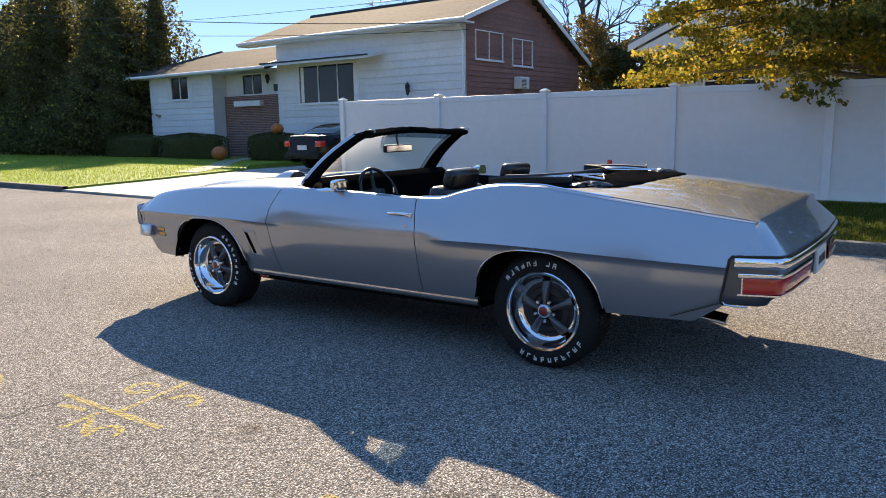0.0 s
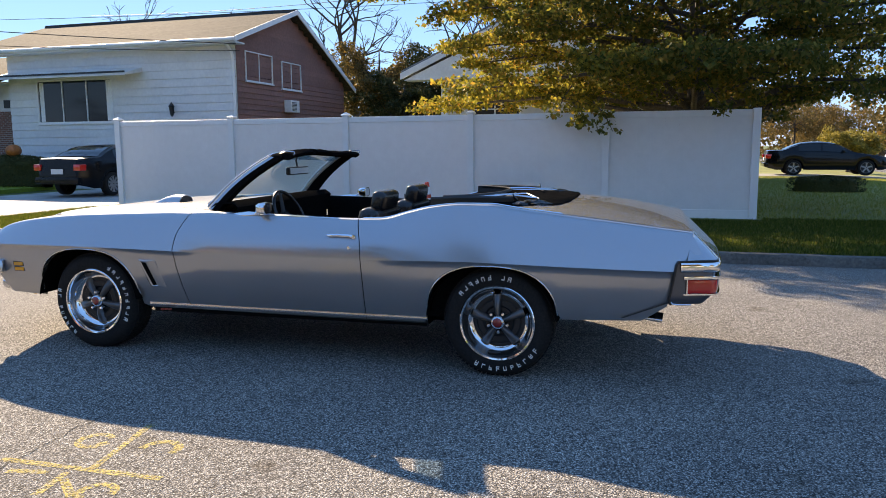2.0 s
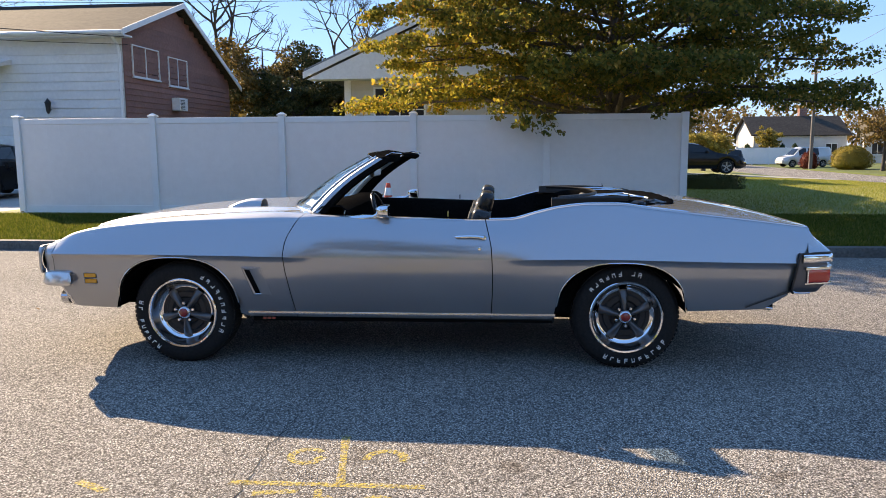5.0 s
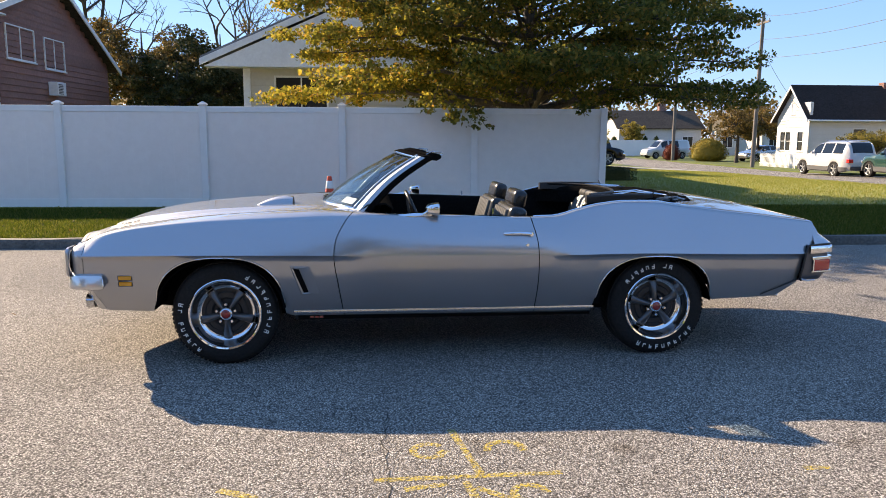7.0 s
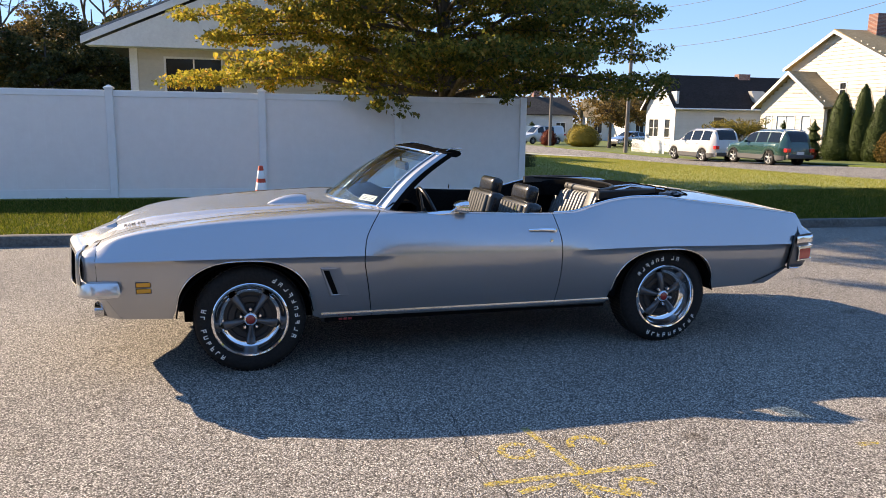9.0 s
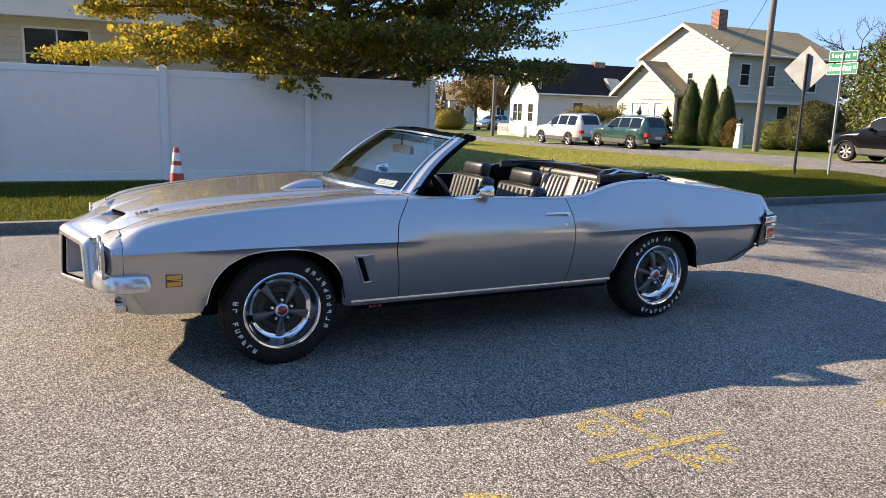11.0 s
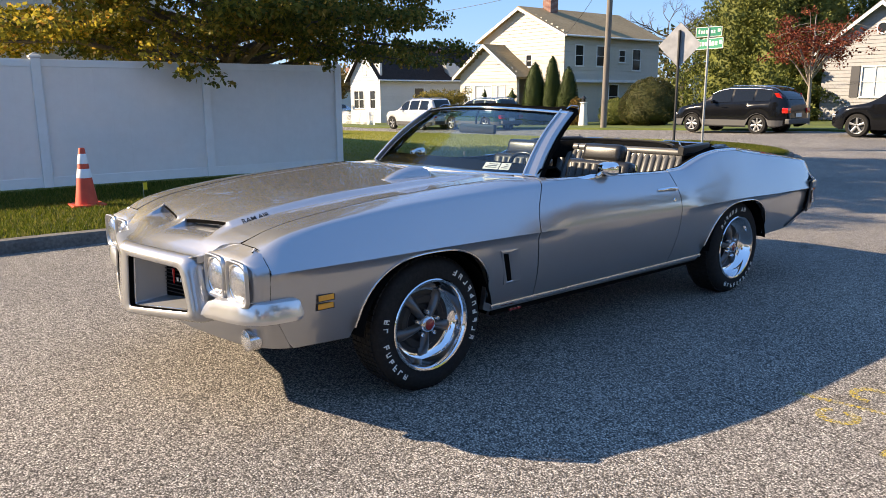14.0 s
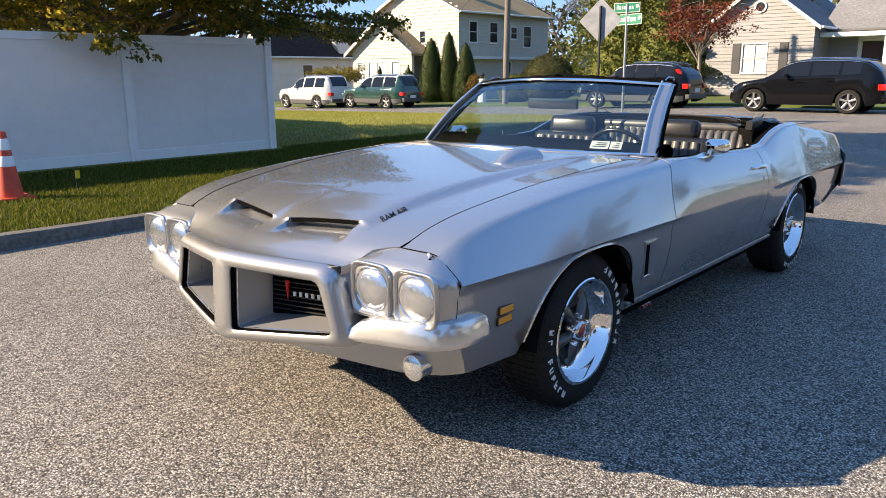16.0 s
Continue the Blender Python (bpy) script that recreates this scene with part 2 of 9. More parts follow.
SILVER.node_tree.nodes["Principled BSDF"].inputs["Coat IOR"].default_value = 1.5


def flaked(m, colour, share, rough=0.54, metal=0.88):
    """Flakes that lie less flat scatter light widely under the same clear coat."""
    wide = node(m, "ShaderNodeBsdfPrincipled", Roughness=rough, Metallic=metal)
    wide.inputs["Base Color"].default_value = (*colour, 1)
    wide.inputs["Coat Weight"].default_value = 1.0
    wide.inputs["Coat Roughness"].default_value = 0.02
    both = node(m, "ShaderNodeMixShader", Fac=share)
    link(m, m.node_tree.nodes["Principled BSDF"].outputs[0], both.inputs[1])
    link(m, wide.outputs[0], both.inputs[2])
    link(m, both.outputs[0], m.node_tree.nodes["Material Output"].inputs["Surface"])


flaked(SILVER, (0.62, 0.61, 0.595), 0.34, 0.58, 0.86)
CHROME = material("chrome", (0.82, 0.83, 0.85), 0.05, 1.0)
WORN_CHROME = material("worn_bright_metal", (0.62, 0.63, 0.65), 0.18, 1.0)
GUNMETAL = material("dark_grey_wheel_paint", (0.028, 0.029, 0.031), 0.45, 0.4)
RUBBER = speckled("black_rubber", (0.014, 0.014, 0.014), (0.028, 0.027, 0.026), 60, 0.75, 0.15, 0.002, 0.2, 5)
# Grey in place of black: the pleats' sheen is put into the base colour.
PLEAT_VINYL = speckled("sheen_greyed_pleat_vinyl", (0.055, 0.055, 0.055), (0.105, 0.104, 0.102), 90, 0.40, 0.25, 0.001, 0.3, 5)
BLACK_VINYL = speckled("black_vinyl", (0.010, 0.010, 0.011), (0.018, 0.018, 0.019), 120, 0.27, 0.2, 0.001, 0.2, 4)
SHINY_CLOTH = speckled("shiny_crumpled_vinyl", (0.010, 0.010, 0.010), (0.030, 0.030, 0.030), 50, 0.22, 0.3, 0.003, 0.3, 6)
BLACK_CLOTH = speckled("black_folded_cloth", (0.005, 0.005, 0.005), (0.012, 0.012, 0.012), 60, 0.85, 0.4, 0.004, 0.3, 6)
BLACK_TRIM = material("black_trim", (0.012, 0.012, 0.013), 0.45)
DARK = material("unlit_underbody_black", (0.006, 0.006, 0.006), 0.9, spec=0.0)
BLACK_CLOTH.node_tree.nodes["Principled BSDF"].inputs["Specular IOR Level"].default_value = 0.0
RUBBER.node_tree.nodes["Principled BSDF"].inputs["Specular IOR Level"].default_value = 0.15
WHITE_INK = material("raised_white_rubber", (0.72, 0.72, 0.70), 0.6)
RED_LENS = material("red_lens", (0.60, 0.014, 0.012), 0.12, 0.0, 1.0)
AMBER = material("amber_lens", (0.75, 0.30, 0.02), 0.2, 0.0, 1.0)
LAMP_GLASS = material("headlamp_glass", (0.70, 0.71, 0.72), 0.10, 0.85, 1.0)
ribs = node(LAMP_GLASS, "ShaderNodeTexWave", Scale=80.0, Distortion=0.0)
ribs.bands_direction = "Y"
link(LAMP_GLASS, coords(LAMP_GLASS), ribs.inputs[0])
bump(LAMP_GLASS, ribs.outputs["Fac"], 0.25, 0.002)
BEZEL = material("satin_headlamp_bezel", (0.50, 0.505, 0.515), 0.30, 0.9)
PANE = glass("clear_glass", (0.72, 0.84, 0.82))
TINTED = material("dark_tinted_glass", (0.008, 0.009, 0.010), 0.03, 0.0, 0.0, 0.5)
WHITE_PAPER = material("white_paper", (0.62, 0.62, 0.60), 0.7)
GREY_TUNNEL = material("satin_grey_paint", (0.30, 0.305, 0.315), 0.4, 0.5)
SILVER_BRIGHT = paint("polished_silver_paint", (0.62, 0.63, 0.645), 0.03, 0.14, 1.0)
flaked(SILVER_BRIGHT, (0.70, 0.70, 0.70), 0.45, 0.45)
SPOKE = material("argent_wheel_paint", (0.115, 0.117, 0.122), 0.30, 0.75)
RED_CAP = material("red_enamel", (0.30, 0.02, 0.02), 0.25, 0.0, 1.0)
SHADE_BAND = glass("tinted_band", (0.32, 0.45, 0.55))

# ---- ground, roads, lawns, kerbs ----
SETTING = STREET.copy()


def flat_grid(ss, ns, lift, s_of=None):
    """Rows of points at street level plus lift."""
    rows = []
    for n in ns:
        row = []
        for u in ss:
            s = s_of(u, n) if s_of else u
            row.append(Vector((s, n, level(s, n) + lift)))
        rows.append(row)
    return rows


far = [-900, -400, -200, -120, -80, -60, -40, -30, -20, -10, 0, 10, 15, 20, 25, 30, 40, 50, 60, 80, 120, 200, 400, 900]
bm = B()
sheet(bm, [[Vector((s, n, level(min(s, 80), min(max(n, -60), 80)) - 0.04)) for s in far] for n in far])
single("ground", normals(bm), GRASS_SOIL, SETTING, "wide green ground under the neighbourhood", "ground", kind="structure")

KERB_N = 5.02
CROSS_NEAR, CROSS_FAR = 16.6, 25.3
CORNER = (12.3, 9.32, 4.3)


def lawn_edge(n):
    s0, n0, r = CORNER
    return s0 + math.sqrt(max(0, r * r - (n0 - n) ** 2)) if n < n0 else CROSS_NEAR


bm = B()
sheet(bm, flat_grid([-120, -60, -30, -20, -12, -8, -4, 0, 4, 8, 10, 12, 16, 20, 26], [-7.0, -4, -2, 0, 2, 4, 5.06], 0.0))
sheet(bm, flat_grid([12.0, 14, 16.7, 20, 25.35], [5.05, 7, 9.4, 10, 15, 20, 30, 40, 60, 100], 0.0))
sheet(bm, flat_grid([25.3, 30, 40, 60, 120], [-7.0, -3, 0, 2.2], 0.0))
single("road", normals(bm), ASPHALT, SETTING, "weathered grey asphalt street with pale stones showing", "road", kind="structure")


def lawn(name, rows, label, soil=GRASS_SOIL):
    bm = B()
    vs = sheet(bm, rows)
    n, m = len(rows), len(rows[0])
    rim = [vs[0][k] for k in range(m)] + [vs[i][m - 1] for i in range(1, n)] + [vs[n - 1][k] for k in range(m - 2, -1, -1)] + [vs[i][0] for i in range(n - 2, 0, -1)]
    low = [bm.verts.new(v.co + Vector((0, 0, -0.2))) for v in rim]
    for k in range(len(rim)):
        bm.faces.new((rim[k], low[k], low[(k + 1) % len(rim)], rim[(k + 1) % len(rim)]))
    return single(name, normals(bm), soil, SETTING, label, "lawn", kind="structure")


ns = [5.16, 5.3, 5.6, 6, 6.5, 7, 8, 9, 9.35, 10, 11, 13, 15, 20, 30, 40, 60]
us = np.linspace(0, 1, 24)
# Darker copy of the grass soil, with the fence's shade in its colour.
GRASS_SOIL_VERGE = speckled("shade_darkened_grass_soil", (0.020, 0.028, 0.006), (0.048, 0.058, 0.012), 14, 0.9, 0.5, 0.03, 0.35, 0.35)
corner_s = lambda u, n: -8.5 + (lawn_edge(n) - 0.14 + 8.5) * u
lawn("lawn_verge", flat_grid(us, ns[:9], 0.10, corner_s), "dense green grass verge along the white fence, shade put into its dark soil", GRASS_SOIL_VERGE)
lawn("lawn_corner", flat_grid(us, ns[8:], 0.10, corner_s), "mown corner lawn, green with yellowing patches", GRASS_SOIL_DRY)
lawn("lawn_west", flat_grid(np.linspace(0, 1, 12), [5.16, 6, 8, 10, 12, 14, 17, 24, 40], 0.10, lambda u, n: -70 + (70 - float(np.interp(n, [5, 8, 12, 14, 18, 40], [12.4, 13.2, 14.6, 16.8, 17.6, 17.6]))) * u), "front lawn with tree shadows, sunlight put into its bright green", GRASS_SOIL_SUN)
lawn("lawn_east", flat_grid(np.linspace(0, 1, 10), [2.3, 5, 10, 15, 20, 25, 30, 40, 60], 0.08, lambda u, n: CROSS_FAR + 0.1 + 60 * u), "front lawns across the side street")
lawn("lawn_south", flat_grid(np.linspace(-80, 60, 10), [-60, -30, -15, -7.1], 0.10), "lawn along the near side of the street")
bm = B()
sheet(bm, flat_grid([-14.9, -13, -11, -8.45], [5.02, 5.6, 8, 12, 18, 24], 0.05, lambda u, n: u if n > 7 else max(-12.45, u)))
driveway = single("driveway", normals(bm), CONCRETE, SETTING, "pale worn driveway beside the fence", "driveway", kind="structure", solid=0.1)
bm = B()
sheet(bm, flat_grid([0, 1], [9.8, 11, 13, 15, 16.5, 18.1], 0.115, lambda u, n: float(np.interp(n, [9.8, 13, 16, 18.1], [-14.6, -17.2, -20.5, -21.6])) + (1.1 * u - 0.55)))
single("garden_path", normals(bm), CONCRETE, SETTING, "narrow pale concrete path to the front door", "path", kind="structure", solid=0.03)


def kerb(name, points, label):
    """A kerb stone run along points (s, n), its road face to the right of the way."""
    bm = B()
    rows = []
    for i, (s, n) in enumerate(points):
        a, b = points[max(i - 1, 0)], points[min(i + 1, len(points) - 1)]
        d = Vector((b[0] - a[0], b[1] - a[1], 0)).normalized()
        out = Vector((d.y, -d.x, 0))
        z = level(s, n)
        j = 0.008 * noise.noise((s * 1.3, n * 1.3, 0))
        p = Vector((s, n, 0))
        rows.append([p + out * 0.075 + Vector((0, 0, z - 0.1)), p + out * (0.07 + j) + Vector((0, 0, z + 0.085)), p + out * 0.045 + Vector((0, 0, z + 0.118 + j)), p - out * 0.07 + Vector((0, 0, z + 0.122 + j)), p - out * 0.075 + Vector((0, 0, z - 0.1))])
    sheet(bm, rows)
    return single(name, normals(bm), KERB, SETTING, label, "kerb", kind="structure", smooth=50)


pts = [(s, KERB_N + 0.06) for s in np.linspace(-8.4, 12.3, 70)]
s0, n0, r = CORNER
pts += [(s0 + (r - 0.06) * math.sin(a), n0 - (r - 0.06) * math.cos(a)) for a in np.linspace(0.04, 1.45, 30)]
kerb("kerb_main", pts, "low dark worn concrete kerb round the lawn corner")
kerb("kerb_west", [(s, KERB_N + 0.06) for s in np.linspace(-70, -12.4, 60)], "low worn concrete kerb")

# ---- white vinyl fence ----
FENCE_N = 9.62
fence = thing("fence", at(0, FENCE_N, 0), "tall white vinyl privacy fence with capped posts on the lawn", "fence")
WHITE_VINYL = speckled("white_vinyl", (0.78, 0.765, 0.74), (0.83, 0.815, 0.79), 6, 0.4, 0.03, 0.002, 0.05, 0.5)
FENCE_BOARD = speckled("thin_white_vinyl_board", (0.78, 0.765, 0.74), (0.83, 0.815, 0.79), 6, 0.4, 0.03, 0.002, 0.05, 0.5)
lit = node(FENCE_BOARD, "ShaderNodeBsdfTranslucent")
lit.inputs["Color"].default_value = (0.80, 0.72, 0.60, 1)
through_vinyl = node(FENCE_BOARD, "ShaderNodeMixShader", Fac=0.09)
link(FENCE_BOARD, FENCE_BOARD.node_tree.nodes["Principled BSDF"].outputs[0], through_vinyl.inputs[1])
link(FENCE_BOARD, lit.outputs[0], through_vinyl.inputs[2])
link(FENCE_BOARD, through_vinyl.outputs[0], FENCE_BOARD.node_tree.nodes["Material Output"].inputs["Surface"])
POSTS = [-7.86, -5.02, -2.42, 0.14, 2.64, 5.14]
for i, s in enumerate(POSTS):
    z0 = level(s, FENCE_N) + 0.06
    bm = B()
    box(bm, s - 0.064, s + 0.064, -0.064, 0.064, z0, 1.985)
    post = part("post", bm, WHITE_VINYL, fence, bevel=0.006)
    if i < 4:
        bm = B()
        c = [(0.078, 1.985), (0.078, 2.012), (0.055, 2.025), (0.02, 2.052), (0.0005, 2.056)]
        sheet(bm, [[Vector((s + x * r, y * r, z)) for x, y in ((-1, -1), (1, -1), (1, 1), (-1, 1))] for r, z in c], closed=True)
        part("post_cap", normals(bm), WHITE_VINYL, post, "flat pyramid post cap")
for a, b in zip(POSTS, POSTS[1:]):
    bm = B()
    box(bm, a + 0.06, b - 0.06, -0.024, 0.024, 1.855, 1.965)
    part("top_rail", bm, WHITE_VINYL, fence, bevel=0.006)
    bm = B()
    box(bm, a + 0.06, b - 0.06, -0.024, 0.024, 0.06, 0.25)
    part("bottom_rail", bm, WHITE_VINYL, fence, bevel=0.006)
    count = 10
    for k in range(count):
        x0 = a + 0.064 + (b - a - 0.128) * k / count
        x1 = a + 0.064 + (b - a - 0.128) * (k + 1) / count
        bm = B()
        box(bm, x0 + 0.0002, x1 - 0.0002, -0.014, 0.014, 0.2, 1.9)
        part("board", bm, FENCE_BOARD, fence)

# side run of the fence, going back along the side street
fence_back = thing("fence_return", at(5.14, FENCE_N, 0), "white vinyl fence run going back from the corner post", "fence")
for k in range(3):
    bm = B()
    n1, n2 = 0.07 + 2.5 * k, 2.5 * k + 2.5
    box(bm, -0.014, 0.014, n1, n2 - 0.06, 0.02 - 0.05 * k, 1.93 - 0.04 * k)
    part("panel", bm, FENCE_BOARD, fence_back)
    bm = B()
    box(bm, -0.06, 0.06, n2 - 0.06, n2 + 0.06, -0.1 - 0.05 * k, 1.985 - 0.04 * k)
    part("post", bm, WHITE_VINYL, fence_back)

# ---- foliage ----
def leaf_mesh(name, clumps, count, size, material_, parent=None, seed=1, droop=0.3, up=0.4, narrow=0.55, label="", flat=0.62):
    """Many small bent leaves scattered in clumps of (x, y, z, radius); one mesh."""
    rng = np.random.default_rng(seed)
    c = np.array([k[:3] for k in clumps])
    r = np.array([k[3] for k in clumps])
    pick = rng.choice(len(c), count, p=r**2 / (r**2).sum())
    d = rng.normal(size=(count, 3))
    d /= np.linalg.norm(d, axis=1)[:, None]
    rad = r[pick] * rng.random(count) ** 0.45
    p = c[pick] + d * rad[:, None] * np.array([1, 1, flat])
    a = rng.normal(size=(count, 3)) + d * 0.7
    a[:, 2] -= droop
    a /= np.linalg.norm(a, axis=1)[:, None]
    nrm = rng.normal(size=(count, 3)) * 0.7 + np.array([0, 0, up * 2])
    b = np.cross(a, nrm)
    b /= np.linalg.norm(b, axis=1)[:, None] + 1e-9
    s = size * (0.6 + 0.8 * rng.random(count))[:, None]
    tip, base = p + a * s, p - a * s * 0.3
    mid = p + a * s * 0.25
    l, rr = mid + b * s * narrow, mid - b * s * narrow
    verts = np.stack([base, l, tip, rr], 1).reshape(-1, 3)
    idx = np.arange(count) * 4
    me = bpy.data.meshes.new(name)
    me.vertices.add(count * 4)
    me.vertices.foreach_set("co", verts.ravel())
    me.loops.add(count * 4)
    me.loops.foreach_set("vertex_index", np.arange(count * 4))
    me.polygons.add(count)
    me.polygons.foreach_set("loop_start", idx)
    me.update(calc_edges=True)
    me.materials.append(material_)
    ob = new(name, me)
    ob.parent = parent
    if label:
        ob["label"] = label
    return ob


BARK = speckled("bark", (0.045, 0.035, 0.028), (0.12, 0.10, 0.085), 22, 0.9, 0.8, 0.02, 0.3, 2, (1, 1, 0.25))


def tree(m, label, height, trunk_r, crown, leaf_sets, seed=1, limbs=9, fork=0.35, bark=None, group="", clump=0.2, twigs=0):
    """crown: (centre x, y, z, radius across, radius up); leaf_sets: (material, count, size, chooser)."""
    rnd = random.Random(seed)
    t = thing("tree", m, label, "tree", group)
    cx, cy, cz, cr, ch = crown
    bm = B()
    top = Vector((cx * 0.6, cy * 0.6, cz + ch * 0.6))
    trunk = [Vector((0, 0, -0.2)), Vector((0.02, 0.0, height * 0.12)), Vector((0.05, 0.02, height * fork)), Vector((cx * 0.3, cy * 0.3, (height * fork + top.z) / 2)), top]
    tube(bm, trunk, [trunk_r * 1.35, trunk_r, trunk_r * 0.8, trunk_r * 0.5, trunk_r * 0.15], 10)
    part("trunk", bm, bark or BARK, t, smooth=60)
    clumps = []
    for k in range(limbs):
        a = 2 * math.pi * (k + rnd.random() * 0.7) / limbs
        e = -0.85 + 1.7 * ((k * 0.618) % 1)
        end = Vector((cx + cr * 0.86 * math.cos(a) * math.sqrt(max(0.1, 1 - e * e * 0.8)), cy + cr * 0.86 * math.sin(a) * math.sqrt(max(0.1, 1 - e * e * 0.8)), cz + ch * 0.85 * e))
        f = 0.25 + 0.5 * rnd.random()
        start = trunk[2] * (1 - f) + trunk[3] * f
        bend = start * 0.5 + end * 0.5 + Vector((0, 0, 0.12 * cr * rnd.uniform(0.2, 1)))
        b = B()
        r0 = trunk_r * rnd.uniform(0.28, 0.45)
        tube(b, [start, bend, end], [r0, r0 * 0.6, r0 * 0.18], 7)
        for q in range(4):
            u = rnd.uniform(0.35, 0.95)
            o = (start * (1 - u) + bend * u) if u < 0.5 else (bend * (1 - u) + end * u)
            o = start.lerp(bend, min(1, u * 2)) if u < 0.5 else bend.lerp(end, u * 2 - 1)
            tip = o + Vector((rnd.gauss(0, 1), rnd.gauss(0, 1), rnd.gauss(0, 0.5))) * cr * 0.24
            tube(b, [o, o.lerp(tip, 0.5) + Vector((0, 0, 0.05)), tip], [r0 * 0.35, r0 * 0.22, r0 * 0.06], 5)
            clumps.append((*tip, cr * clump * rnd.uniform(0.7, 1.2)))
            for w in range(twigs):
                e2 = tip + Vector((rnd.gauss(0, 1), rnd.gauss(0, 1), rnd.gauss(-0.1, 0.35))) * cr * 0.13
                tube(b, [tip, e2], [r0 * 0.09, r0 * 0.03], 4)
                clumps.append((*e2, cr * clump * rnd.uniform(0.5, 0.9)))
        part("limb", b, bark or BARK, t, smooth=60)
        clumps.append((*end, cr * clump * rnd.uniform(0.8, 1.3)))
        clumps.append((*bend.lerp(end, 0.5), cr * clump * rnd.uniform(0.8, 1.3)))
    for mat, count, size, chooser in leaf_sets:
        mine = [c for c in clumps if chooser is None or chooser(c)] or clumps
        leaf_mesh("crown", mine, count, size, mat, t, seed=seed * 7 + count)
    return t


LEAF_GREEN = leaf_material("green_maple_leaves", [(0, (0.060, 0.076, 0.018)), (0.45, (0.125, 0.135, 0.030)), (0.8, (0.22, 0.185, 0.040)), (1, (0.36, 0.21, 0.05))], 0.55)
LEAF_YELLOW = leaf_material("yellow_maple_leaves", [(0, (0.10, 0.105, 0.022)), (0.4, (0.24, 0.215, 0.036)), (0.8, (0.42, 0.33, 0.055)), (1, (0.46, 0.23, 0.05))], 0.55)
LEAF_DARK = leaf_material("dark_cedar_foliage", [(0, (0.018, 0.030, 0.008)), (0.6, (0.036, 0.055, 0.013)), (1, (0.060, 0.080, 0.020))], 0.15)
LEAF_CEDAR = leaf_material("brown_green_cedar_foliage", [(0, (0.065, 0.062, 0.028)), (0.6, (0.12, 0.11, 0.045)), (0.92, (0.18, 0.165, 0.055)), (1, (0.36, 0.34, 0.06))], 0.5)
LEAF_PINE = leaf_material("light_evergreen_foliage", [(0, (0.055, 0.070, 0.020)), (0.5, (0.115, 0.135, 0.034)), (1, (0.21, 0.21, 0.055))], 0.2)
LEAF_RED = leaf_material("dark_red_leaves", [(0, (0.07, 0.016, 0.012)), (0.5, (0.17, 0.035, 0.022)), (1, (0.32, 0.10, 0.05))], 0.3)
LEAF_RUST = leaf_material("rusty_autumn_leaves", [(0, (0.09, 0.062, 0.022)), (0.5, (0.17, 0.125, 0.04)), (1, (0.30, 0.17, 0.05))], 0.3)
LEAF_GOLD = leaf_material("golden_shrub_leaves", [(0, (0.14, 0.12, 0.03)), (0.5, (0.30, 0.24, 0.05)), (1, (0.45, 0.33, 0.08))], 0.35)
LEAF_HEDGE = leaf_material("hedge_leaves", [(0, (0.030, 0.038, 0.014)), (0.6, (0.062, 0.068, 0.022)), (1, (0.13, 0.10, 0.035))], 0.2)


